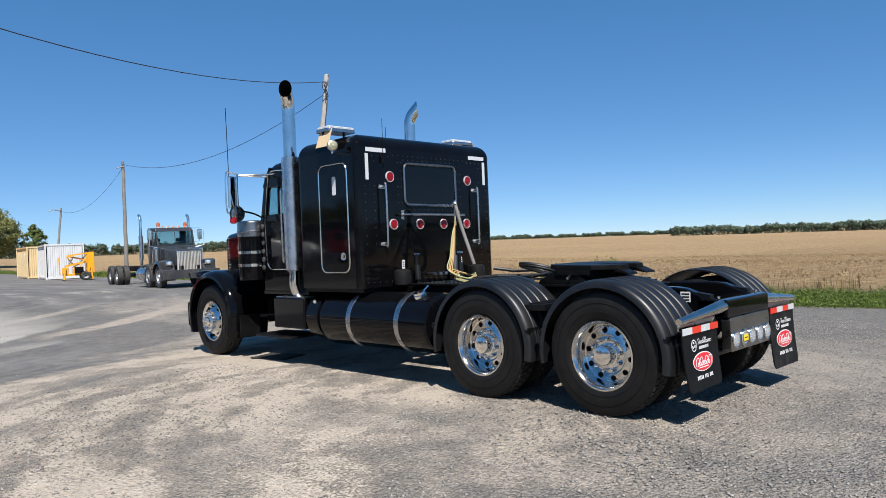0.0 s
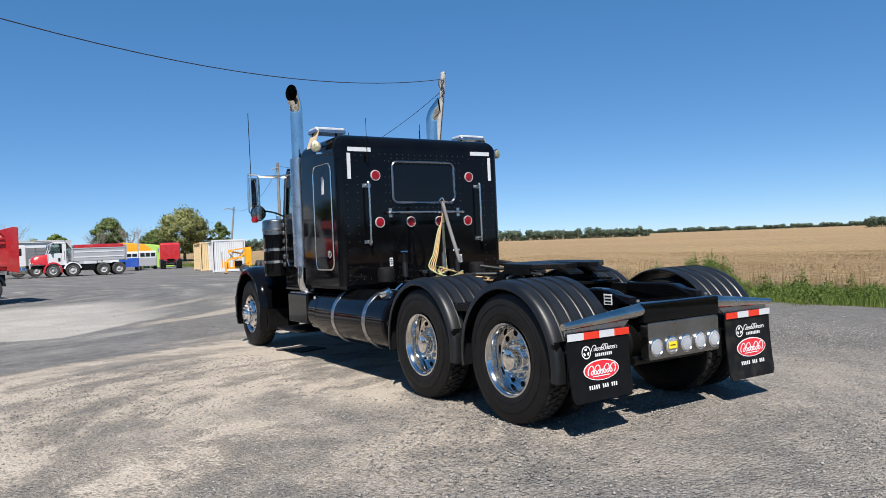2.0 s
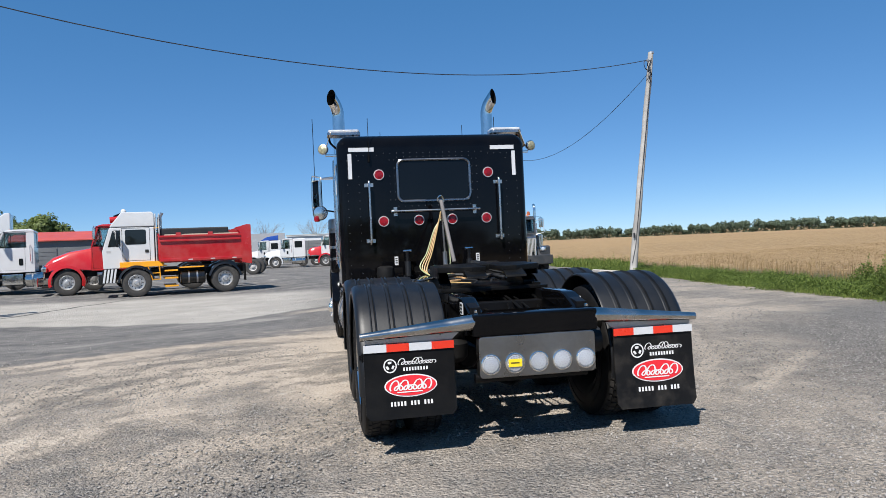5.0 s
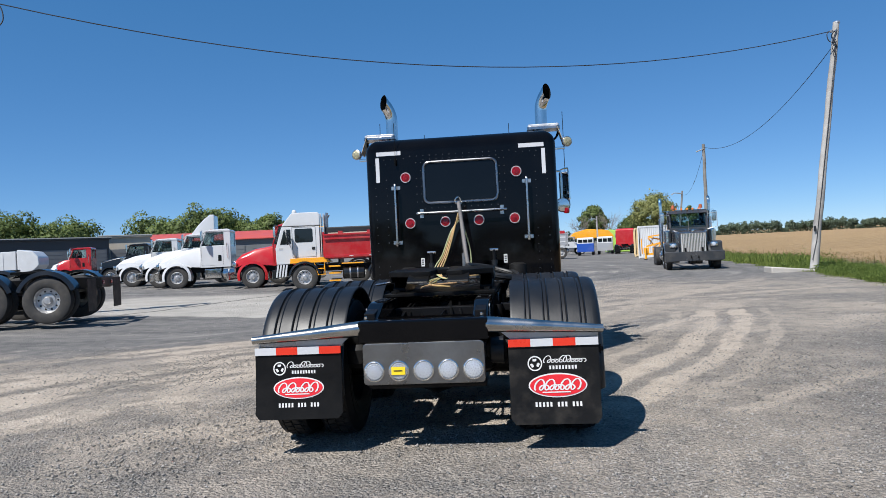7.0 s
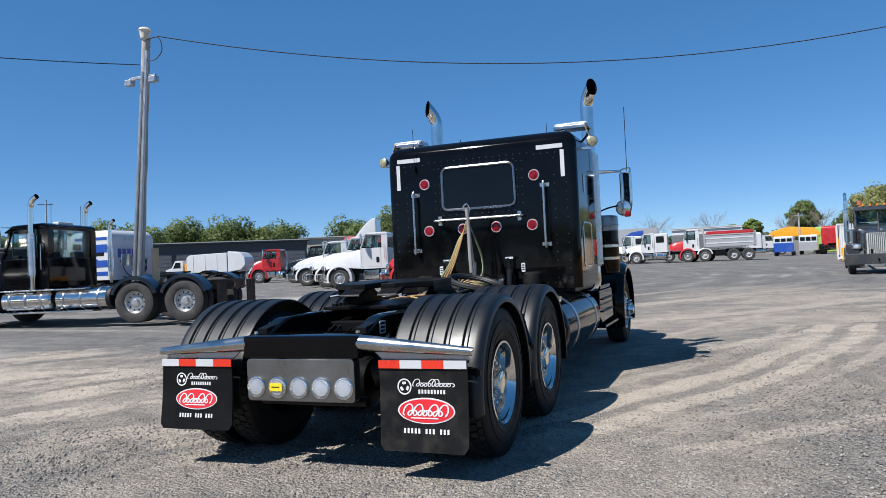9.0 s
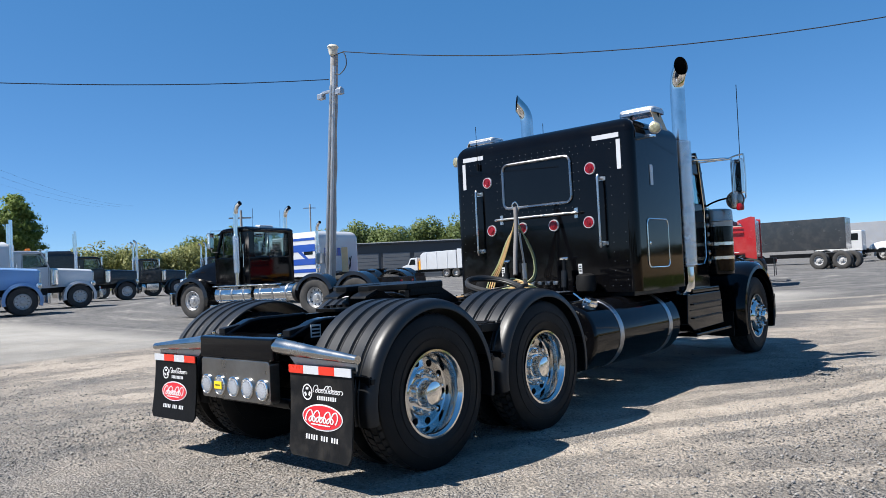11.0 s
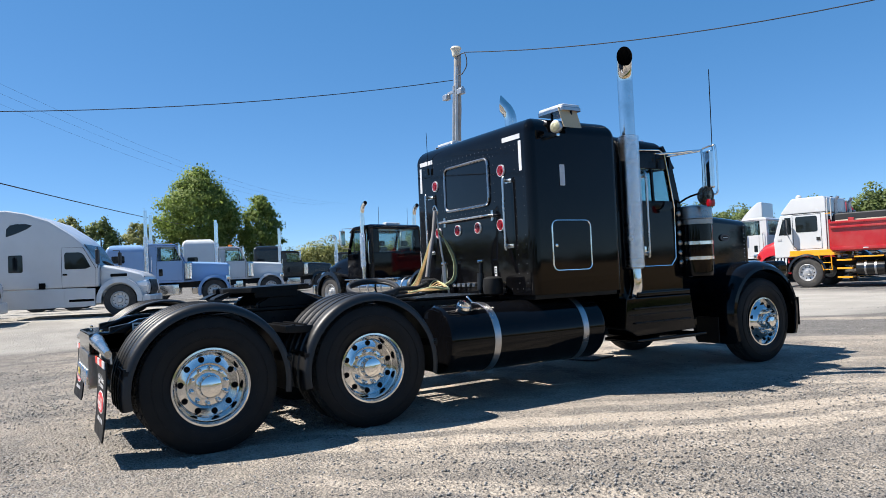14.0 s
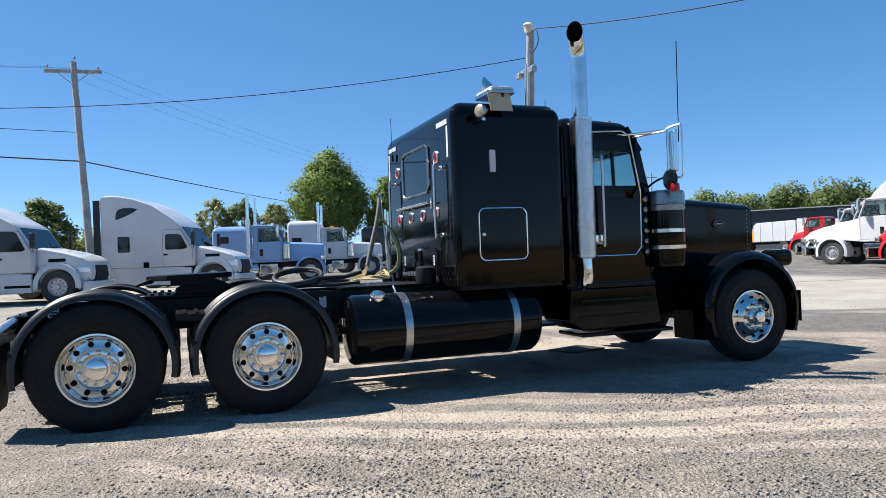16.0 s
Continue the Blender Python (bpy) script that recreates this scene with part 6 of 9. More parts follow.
def open_cab(tr, c0, c1, zb, zt, hw, paint_, low_paint, rear=True, rake=0.28):
    """Cab with real window openings, clear panes and seats inside."""
    low = 0.95
    cab = part("cab", side_prism([(c0, low), (c1, low), (c1, zb), (c0, zb)], hw, 0.03), low_paint, tr)
    t0, t1 = zt - 0.14, zt
    part("cab_roof", side_prism([(c0 - 0.02, t0), (c1 - rake + 0.03, t0), (c1 - rake - 0.02, t0 + 0.07), (c1 - rake - 0.16, t1), (c0 + 0.12, t1 + 0.03), (c0 - 0.02, t1 - 0.03)], hw, 0.05), paint_, cab)
    bp = 0.30 if rear else 0.40
    for s in (1, -1):
        xi, xo = (hw - 0.08) * s, (hw - 0.005) * s
        part("windscreen_pillar", prism([(c1 - 0.08, zb - 0.01), (c1 - 0.005, zb - 0.01), (c1 - rake + 0.02, t0 + 0.01), (c1 - rake - 0.06, t0 + 0.01)], "x", xi, xo), paint_, cab)
        part("rear_pillar", prism([(c0 + 0.002, zb - 0.01), (c0 + bp, zb - 0.01), (c0 + bp, t0 + 0.01), (c0 + 0.002, t0 + 0.01)], "x", xi, xo), paint_, cab)
        part("side_window", prism([(c0 + bp - 0.01, zb - 0.005), (c1 - 0.07, zb - 0.005), (c1 - rake - 0.04, t0 + 0.005), (c0 + bp - 0.01, t0 + 0.005)], "x", (hw - 0.045) * s, (hw - 0.040) * s), YARD_GLASS, cab, "clear side window")
        part("vent_window_bar", tube([((hw - 0.03) * s, c1 - 0.33, zb), ((hw - 0.03) * s, c1 - 0.37, t0)], 0.014, 6), HOSE_B, cab)
        if rear:
            part("rear_corner_post", box((hw - 0.24) * s if s > 0 else -(hw - 0.08), (hw - 0.08) if s > 0 else -(hw - 0.24), c0 + 0.002, c0 + 0.05, zb - 0.01, t0 + 0.01), paint_, cab)
        part("seat", seat_mesh(0.5 * s, c0 + 0.52, zb - 0.55), SEAT_GREY, cab, "dark cloth seat")
    part("windscreen", prism([(c1 - 0.045, zb), (c1 - 0.038, zb), (c1 - rake - 0.012, t0), (c1 - rake - 0.02, t0)], "x", -hw + 0.07, hw - 0.07), YARD_GLASS, cab, "clear windscreen")
    part("windscreen_divider", tube([(0, c1 - 0.035, zb), (0, c1 - rake - 0.005, t0)], 0.015, 6), HOSE_B, cab)
    if rear:
        part("rear_window", box(-hw + 0.22, hw - 0.22, c0 + 0.02, c0 + 0.026, zb - 0.005, t0 + 0.005), YARD_GLASS, cab, "clear rear window")
    else:
        part("cab_back", box(-hw + 0.07, hw - 0.07, c0 + 0.002, c0 + 0.04, zb - 0.01, t0 + 0.01), paint_, cab)
    part("dashboard", rounded_block(-hw + 0.1, hw - 0.1, c1 - 0.42, c1 - 0.12, zb - 0.12, zb + 0.08, 0.05, 0.04), SEAT_GREY, cab)
    part("steering_wheel", lathe([(0, 0.20), (0.015, 0.215), (0, 0.23), (-0.015, 0.215)], "z", seg=20, close=True), SEAT_GREY, cab, at=pose(-0.5, c1 - 0.58, zb + 0.08, 35))
    part("sun_visor", prism([(c1 - rake - 0.10, zt - 0.04), (c1 - rake + 0.16, zt - 0.19), (c1 - rake + 0.17, zt - 0.17), (c1 - rake - 0.08, zt - 0.01)], "x", -hw + 0.03, hw - 0.03), paint_, cab)
    return cab


YARD_GLASS = pane_material("dusty_truck_glass", (0.74, 0.81, 0.81))
SEAT_GREY = mat("grey_cab_trim", (0.045, 0.045, 0.048), 0.8, vary=0.2)


def classic_truck(label, m, paint1, paint2=None, hood_len=1.5, day=True, sleeper_len=0.0, sleeper_h=2.75, wb=5.2, tail=None, axles=None, stacks=3.6, tank=True, fairing=None,
                  grille=CHROME, fender_paint=None, name="parked_truck", group="trucks parked in the yard", kit=True, grey=False, steer=(0.0,), hood_z=1.85, cab_z=2.62, lamp_bar=False, stack_sides=(1, -1),
                  sleeper_paint=None, slope=0.12, stack_curve=True, nose=0.62, cab_len=1.45, low_paint=None, modern=False, stack_y=None, cleaner=True, bumper=None, cab_hw=1.02):
    """Long-nosed tractor; front axle at the origin, nose towards +y."""
    tr = thing(name, label, "truck", m, group)
    paint2 = paint2 or paint1
    axles = axles if axles is not None else [-wb + 0.68, -wb - 0.68]
    tail = tail or (-min(axles) + 0.9)
    chassis(tr, tail, axles, steer=steer, grey=grey)
    yf, yr = nose, nose - hood_len
    b = bmesh.new()
    def ring(y, hw, zt, zb):
        return [(x, y, z) for x, z in ((-hw, zb), (hw, zb), (hw, zt - 0.12), (hw - 0.05, zt - 0.04), (hw - 0.16, zt), (0, zt + 0.02), (-hw + 0.16, zt), (-hw + 0.05, zt - 0.04), (-hw, zt - 0.12))]
    if modern:
        def ring(y, hw, zt, zb):
            return [(x, y, z) for x, z in ((-hw, zb), (hw, zb), (hw * 0.97, zb + 0.28), (hw * 0.84, zt - 0.14), (hw * 0.74, zt - 0.03), (hw * 0.5, zt), (-hw * 0.5, zt), (-hw * 0.74, zt - 0.03), (-hw * 0.84, zt - 0.14), (-hw * 0.97, zb + 0.28))]
        zf = hood_z - slope
        loft(b, [ring(yr, 1.02, hood_z, 0.98), ring(yr * 0.55 + yf * 0.45, 1.02, hood_z - slope * 0.22, 1.08), ring(yr * 0.2 + yf * 0.8, 0.98, hood_z - slope * 0.62, 1.05), ring(yf - 0.10, 0.86, zf, 0.95), ring(yf, 0.72, zf - 0.14, 0.92)])
    else:
        loft(b, [ring(yr, 0.80, hood_z, 0.95), ring((yf + yr) / 2, 0.70, hood_z - slope * 0.4, 1.0), ring(yf - 0.06, 0.60, hood_z - slope, 1.0), ring(yf, 0.56, hood_z - slope - 0.05, 1.02)])
    hood = part("hood", fix(b), paint1, tr)
    part("grille", prism(rrect(-0.52, 0.52, 0.72, hood_z - slope - 0.08, 0.05), "y", yf - 0.02, yf + 0.05, 0.01), grille, tr)
    for s in (1, -1):
        part("front_fender", arch_mesh(0.60, 0.68, 0.56, -18, 196), fender_paint or paint1, tr, at=pose(1.18 * s, 0.0, 0.54, 0, 0, 0 if s > 0 else 180))
        hl = part("headlamp", rounded_block(0.86 * s - 0.16, 0.86 * s + 0.16, yf - 0.14, yf + 0.04, 0.98, 1.20, 0.05, 0.05, 0.05, n=3), CHROME, tr)
        part("headlamp_lens", lathe([(yf + 0.035, 0.09), (yf + 0.055, 0.07), (yf + 0.06, 0.001)], "y", (0.86 * s, 0, 1.09), 14), LED, hl)
        if cleaner and not modern:
            part("air_cleaner", lathe([(1.05, 0.12), (1.1, 0.17), (1.75, 0.17), (1.8, 0.12)], "z", (0.98 * s, yr + 0.18, 0), 18, cap=True), CHROME if day else paint2, tr)
        part("step_box", box(0.65 * s if s > 0 else -1.14, 1.14 if s > 0 else -0.65, yr - 1.0, yr - 0.2, 0.42, 0.88, 0.03), ALU, tr)
    part("front_bumper", rounded_block(-1.2, 1.2, yf + 0.18, yf + 0.31, 0.40, 0.78, 0.05, 0.03, 0.03, n=3), bumper or CHROME, tr)
    c0, c1 = yr - cab_len, yr
    cab_ = open_cab(tr, c0, c1, hood_z + 0.04, cab_z, cab_hw, paint2, low_paint or paint2, rear=not sleeper_len)
    for s in (1, -1):
        part("grab_handle", tube([((cab_hw - 0.01) * s, c0 + 0.16, 1.4), ((cab_hw + 0.07) * s, c0 + 0.16, 1.45), ((cab_hw + 0.07) * s, c0 + 0.16, 2.1), ((cab_hw - 0.01) * s, c0 + 0.16, 2.15)], 0.014, 6), CHROME, cab_)
        part("door_vent_pane", prism(rrect(c0 + 0.44, c0 + 0.60, 1.25, 1.55, 0.03), "x", (cab_hw - 0.005) * s, (cab_hw + 0.006) * s), CLEAR_GLASS, cab_)
        part("door_seam", loop_tube([(c0 + 0.36, 1.05), (c1 - 0.08, 1.05), (c1 - 0.05, hood_z), (c1 - 0.34, cab_z - 0.08), (c0 + 0.36, cab_z - 0.08)], "x", cab_hw * s, 0.006, 4), HOLE, cab_)
    for x in (-0.6, -0.25, 0, 0.25, 0.6):
        part("roof_marker", lathe([(0, 0.04), (0.04, 0.03), (0.05, 0.001)], "z", (x, c1 - 0.5, cab_z - 0.01), 8), AMBER, cab_)
    mirrors(tr, c1 - 0.2, (hood_z + cab_z) / 2 + 0.1, cab_hw + 0.02)
    back = c0
    if sleeper_len:
        back = c0 - 0.06 - sleeper_len
        sp = rounded_block(-1.18, 1.18, back, c0 - 0.05, 1.0, sleeper_h, 0.14, 0.32)
        sl = part("sleeper", sp, sleeper_paint or paint2, tr)
        side_panes(sl, rrect(back + 0.25, back + 0.75, 1.85, 2.15, 0.05), 1.18)
    if fairing:
        fp = [(c1 - 0.50, cab_z - 0.02), (c1 - 0.85, cab_z + 0.42 * fairing), (c1 - 1.2, cab_z + 0.78 * fairing), (back - 0.05, cab_z + fairing), (back - 0.25, cab_z + fairing), (back - 0.25, cab_z - 0.02)]
        part("roof_fairing", side_prism(fp, 0.85, 0.05), paint2, tr)
    if stacks:
        stack_pair(tr, stack_y if stack_y is not None else (back - 0.12 if not sleeper_len else c0 - 0.02), stacks, stack_sides, curve=stack_curve, x=1.12)
    if tank:
        tanks(tr, yr - 2.3 - (0.4 if sleeper_len else 0), yr - 1.05, sides=(1, -1))
    if kit:
        rear_kit(tr, axles, tail)
    if lamp_bar:
        part("roof_light_bar", rounded_block(-0.5, 0.5, c1 - 0.9, c1 - 0.7, cab_z + 0.02, cab_z + 0.14, 0.03, 0.03), AMBER, tr)
    return tr, back, tail


def aero_truck(label, m, paint_, prof, hood_pts, windows, windscreen, wb, group="trucks parked in the yard", grille=None):
    """Aerodynamic sleeper tractor from its side outline."""
    tr = thing("parked_truck", label, "truck", m, group)
    axles = [-wb + 0.66, -wb - 0.66]
    nose = max(p[0] for p in hood_pts)
    chassis(tr, wb + 1.5, axles, rails_from=0.6)
    rear_kit(tr, axles, wb + 1.5)
    body = part("cab_and_sleeper", side_prism(prof, 1.20, 0.10), paint_, tr)
    hood = part("hood", side_prism(hood_pts, 1.02, 0.16), paint_, tr)
    for w in windows:
        side_panes(body, w, 1.20)
    part("windscreen", prism(windscreen, "x", -1.05, 1.05), CLEAR_GLASS, body, "raked windscreen")
    for s in (1, -1):
        part("front_fender", arch_mesh(0.60, 0.72, 0.50, -8, 188), paint_, tr, at=pose(1.17 * s, 0.0, 0.54, 0, 0, 0 if s > 0 else 180))
        lp = rounded_block(0.88 * s - 0.15, 0.88 * s + 0.15, nose - 0.42, nose - 0.04, 0.92, 1.16, 0.06, 0.07, 0.05, n=3)
        hl = part("headlamp", lp, LED, tr, "clear swept headlamp")
        part("side_skirt", box(1.10 * s if s > 0 else -1.18, 1.18 if s > 0 else -1.10, -wb + 1.5, -1.0, 0.34, 0.98, 0.03), paint_, tr)
        part("door_handle", box(1.20 * s if s > 0 else -1.225, 1.225 if s > 0 else -1.20, -1.72, -1.58, 1.40, 1.46, 0.008), HOLE, body)
        part("door_seam", loop_tube([(-1.75, 0.98), (-0.72, 0.98), (-0.70, 1.60), (-1.08, 2.30), (-1.75, 2.32)], "x", 1.20 * s, 0.007, 4), HOLE, body)
        part("side_vent", box(1.19 * s if s > 0 else -1.212, 1.212 if s > 0 else -1.19, -2.45, -2.25, 0.98, 1.18, 0.01), HOLE, body)
        part("fuel_step", box(1.05 * s if s > 0 else -1.19, 1.19 if s > 0 else -1.05, -1.7, -0.75, 0.36, 0.95, 0.03), paint_, tr)
        part("side_extender", box(1.16 * s if s > 0 else -1.20, 1.20 if s > 0 else -1.16, min(p[0] for p in prof) - 0.22, min(p[0] for p in prof) + 0.02, 1.05, 3.45, 0.01), HOSE_B, tr)
    part("grille", prism([(nose - 0.06, 0.66), (nose + 0.012, 0.84), (nose - 0.045, 1.17), (nose - 0.08, 1.17), (nose - 0.06, 0.84), (nose - 0.10, 0.66)], "x", -0.55, 0.55), grille or GREASE, hood, "dark slatted grille")
    part("front_bumper", rounded_block(-1.18, 1.18, nose - 0.26, nose + 0.05, 0.30, 0.66, 0.20, 0.06, 0.04), paint_, tr)
    part("hood_vent", prism(rrect(-0.30, 0.22, 1.30, 1.40, 0.03), "x", -1.032, 1.032), HOLE, hood)
    # dark strip painted for the shade in the step gap
    part("cab_step_gap", prism(rrect(-1.55, -0.78, 0.52, 0.60, 0.02), "x", -1.195, 1.195), HOLE, tr)
    mirrors(tr, -0.62, 1.98, 1.20, HOSE_B)
    return tr


def at_ground(x, y, yaw, lift=0.0):
    return pose(x, y, ground_z(x, y) + lift, 0, 0, yaw)


# pale aero sleepers on the far left
CASC = [(-3.96, 0.98), (-0.62, 0.98), (-0.62, 1.66), (-0.98, 2.25), (-1.12, 2.46), (-1.42, 2.74), (-2.1, 3.22), (-2.8, 3.48), (-3.4, 3.60), (-3.90, 3.60), (-3.98, 3.5)]
CASC_H = [(-0.66, 0.60), (0.80, 0.60), (0.90, 0.85), (0.84, 1.18), (0.66, 1.38), (0.15, 1.54), (-0.66, 1.74)]
aero_truck("white aerodynamic sleeper tractor on the yard", at_ground(-20.33, 2.19, -20), WHITE_P, CASC, CASC_H,
           [[(-1.62, 1.60), (-1.02, 1.60), (-0.86, 1.66), (-1.06, 2.06), (-1.12, 2.12), (-1.20, 2.15), (-1.60, 2.16), (-1.66, 2.10), (-1.66, 1.64)], rrect(-3.35, -2.92, 1.55, 2.12, 0.05), [(-3.40, 2.72), (-3.38, 2.98), (-3.28, 3.10), (-3.10, 3.14), (-2.78, 3.14), (-2.60, 3.08), (-2.78, 2.96), (-3.10, 2.82)]],
           [(-0.68, 1.70), (-0.64, 1.70), (-1.06, 2.42), (-1.10, 2.42)], 5.9)
VOLVO = [(-4.2, 0.95), (-0.66, 0.95), (-0.66, 1.70), (-1.15, 2.46), (-1.40, 2.62), (-2.0, 2.98), (-2.7, 3.28), (-3.5, 3.50), (-4.2, 3.52)]
VOLVO_H = [(-0.70, 0.60), (0.86, 0.60), (0.97, 0.85), (0.92, 1.20), (0.76, 1.42), (0.2, 1.60), (-0.70, 1.80)]
aero_truck("white rounded sleeper tractor with black hood vents", at_ground(-18.7, -2.65, -14), WHITE_P, VOLVO, VOLVO_H,
           [[(-1.72, 1.66), (-0.98, 1.66), (-0.90, 1.72), (-1.14, 2.22), (-1.22, 2.28), (-1.70, 2.30), (-1.78, 2.22), (-1.78, 1.72)], rrect(-3.4, -2.7, 1.70, 2.15, 0.05)],
           [(-0.72, 1.74), (-0.68, 1.74), (-1.12, 2.42), (-1.16, 2.42)], 5.6)

# blue and white long-noses
classic_truck("pale blue long-nosed sleeper tractor with tall twin stacks", at_ground(-25.9, 6.5, -14), BLUE_P, sleeper_len=1.55, sleeper_h=2.62, stacks=4.05, wb=6.2, hood_len=1.85, stack_curve=False)
classic_truck("white long-nosed tractor with a rounded sleeper and roof lamps", at_ground(-30.6, 10.5, -15), WHITE_P, sleeper_len=1.60, sleeper_h=3.05, stacks=4.0, wb=6.2, hood_len=1.8, lamp_bar=True, stack_curve=False)
classic_truck("black long-nosed sleeper tractor in the truck row", at_ground(-38.5, 16.5, -20), BLACK_P, sleeper_len=1.6, sleeper_h=3.0, stacks=4.1, wb=6.2, hood_len=1.8, stack_curve=False)
classic_truck("black day cab tractor in the truck row", at_ground(-44.5, 23.0, -20), BLACK_P, stacks=3.9, wb=5.6, hood_len=1.7)
classic_truck("black tractor standing further along the truck row", at_ground(-43.0, 27.5, -22), BLACK_P, stacks=3.7, wb=5.6, hood_len=1.7)
classic_truck("green tractor standing far along the truck row", at_ground(-52.0, 34.0, -22), paint("dark_green_paint", (0.015, 0.05, 0.035)), stacks=None, wb=5.6)
classic_truck("orange tractor at the far end of the row", at_ground(-62.0, 46.0, -22), paint("orange_paint", (0.55, 0.14, 0.02)), stacks=None, wb=5.6)

# dark day cab close by
star = classic_truck("dark charcoal day cab tractor with chrome side stacks", at_ground(-15.81, 8.89, 104.2), BLACK, hood_len=1.45, wb=6.0, stacks=3.30, slope=0.42, hood_z=1.72, cab_z=2.62, grille=GREASE, axles=[-4.58, -5.90], tank=False, fender_paint=BLACK_P, modern=True, cab_len=1.35, stack_y=-1.80)[0]
for s in (1, -1):
    for y0, y1 in ((-3.85, -2.42), (-2.30, -0.92)):
        b = lathe([(y0, 0.02), (y0, 0.23), (y0 + 0.04, 0.28), (y1 - 0.04, 0.28), (y1, 0.23), (y1, 0.02)], "y", (0.93 * s, 0, 0.66), 24, cap=True)
        tnk = part("fuel_tank", b, ALU, star, "round polished tank with straps")
        for y in (y0 + 0.25, (y0 + y1) / 2, y1 - 0.25):
            part("tank_strap", lathe([(y - 0.025, 0.281), (y - 0.025, 0.289), (y + 0.025, 0.289), (y + 0.025, 0.281)], "y", (0.93 * s, 0, 0.66), 24), STEEL, tnk)
    part("running_board", box(0.86 * s if s > 0 else -1.24, 1.24 if s > 0 else -0.86, -3.5, -0.80, 0.33, 0.38, 0.01), ALU, star, "polished running board")
    part("upper_step", box(0.9 * s if s > 0 else -1.22, 1.22 if s > 0 else -0.9, -3.3, -0.90, 0.90, 0.94, 0.01), ALU, star)
    part("tank_cover", lathe([(-3.93, 0.02), (-3.93, 0.27), (-3.86, 0.29), (-3.86, 0.02)], "y", (0.93 * s, 0, 0.66), 24, cap=True), HOSE_B, star)
part("roof_lamp_bar", rounded_block(-0.3, 0.3, -2.0, -1.8, 2.63, 2.72, 0.03, 0.03), WHITE_P, star)
for x in (0.62, -0.62):
    part("roof_aerial", tube([(x, -2.0, 2.6), (x, -2.02, 3.2)], 0.006, 5), GREASE, star)

# white sleeper with blue stripe panels standing behind the dark day cab
mack, mb, _ = classic_truck("white sleeper tractor with blue stripe panels", at_ground(-21.7, 15.0, 95), WHITE_P, sleeper_len=1.8, sleeper_h=2.78, stacks=None, wb=6.0, modern=True, slope=0.3)
for s in (1, -1):
    for z0, z1 in ((1.16, 1.30), (1.46, 1.70), (1.98, 2.26), (2.42, 2.52)):
        part("stripe_panel", box(1.182 * s if s > 0 else -1.19, 1.19 if s > 0 else -1.182, mb + 0.12, mb + 1.5, z0, z1), DEEP_BLUE, mack, "blue stripe panel")
    part("slant_stripe", prism([(mb + 0.5, 1.70), (mb + 0.7, 1.70), (mb + 1.1, 2.0), (mb + 0.9, 2.0)], "x", 1.183 * s, 1.192 * s), DEEP_BLUE, mack)
for k in range(4):
    part("emblem_bar", box(-0.80 + 0.24 * k, -0.62 + 0.24 * k, mb - 0.012, mb - 0.002, 1.78, 2.10), DEEP_BLUE, mack, "dark lettering block")
for k in range(2):
    part("marker_plate", box(-0.45 + 0.26 * k, -0.30 + 0.26 * k, mb - 0.012, mb - 0.002, 2.40, 2.52), STEEL, mack)
part("hose_loop", tube(smooth_path([(-0.7, mb - 0.02, 1.7), (-0.5, mb - 0.12, 1.2), (0.0, mb - 0.15, 1.05), (0.5, mb - 0.12, 1.3), (0.6, mb - 0.02, 1.7)], 5), 0.02, 6), HOSE_B, mack)
part("hose_loop", tube(smooth_path([(0.7, mb - 0.02, 1.75), (0.4, mb - 0.12, 1.25), (-0.1, mb - 0.15, 1.0), (-0.6, mb - 0.05, 1.1)], 5), 0.02, 6), HOSE_B, mack)
stack_pair(mack, mb - 0.08, 3.05, (-1,), r=0.06, x=1.24)

# row beyond: white cab dump truck, red and white tractors
def dump_body(tr, y0, y1, z0, z1, m_, ribs=5, hw=1.22):
    body = new("dump_body")
    body.parent = tr
    for s in (1, -1):
        part("side_wall", box(hw * s - 0.05, hw * s + 0.05, y0, y1, z0, z1, 0.02), m_, body)
        part("top_rail", box(hw * s - 0.08, hw * s + 0.08, y0, y1, z1, z1 + 0.10, 0.02), m_, body)
        part("lower_rail", box(hw * s - 0.07, hw * s + 0.09, y0, y1, z0 - 0.06, z0 + 0.10, 0.02), m_, body)
        for k in range(ribs):
            y = y0 + 0.1 + (y1 - y0 - 0.2) * k / (ribs - 1)
            part("side_rib", prism([(y - 0.06, z0), (y + 0.06, z0), (y + 0.05, z1), (y - 0.05, z1)], "x", hw * s, (hw + 0.09) * s, 0.01), m_, body)
    part("floor", box(-hw, hw, y0, y1, z0 - 0.04, z0 + 0.04), m_, body)
    part("front_wall", box(-hw, hw, y1 - 0.06, y1, z0, z1 + 0.35, 0.02), m_, body)
    part("tailgate", box(-hw - 0.06, hw + 0.06, y0 - 0.10, y0, z0 - 0.1, z1 + 0.28, 0.02), m_, body)
    return body


yt = thing("dump_truck", "white tall-cab dump truck with red dump body", "truck", at_ground(-8.23, 23.54, 102.7), "trucks parked in the yard")
chassis(yt, 3.9, [-3.14], rails_from=0.85)
yc = part("cab", side_prism([(-0.66, 1.08), (1.10, 1.06), (1.12, 1.72), (0.88, 2.50), (0.86, 2.57), (-0.66, 2.57)], 1.05, 0.03), WHITE_P, yt, "tall white cab with deep roof cap")
part("roof_cap", side_prism([(-0.68, 2.59), (0.85, 2.59), (0.80, 2.68), (0.46, 3.10), (0.40, 3.13), (-0.60, 3.14), (-0.68, 3.06)], 1.06, 0.04), WHITE_P, yc, "sloped white roof cap")
side_panes(yc, rrect(-0.38, 0.34, 1.93, 2.48, 0.07, 4), 1.05)
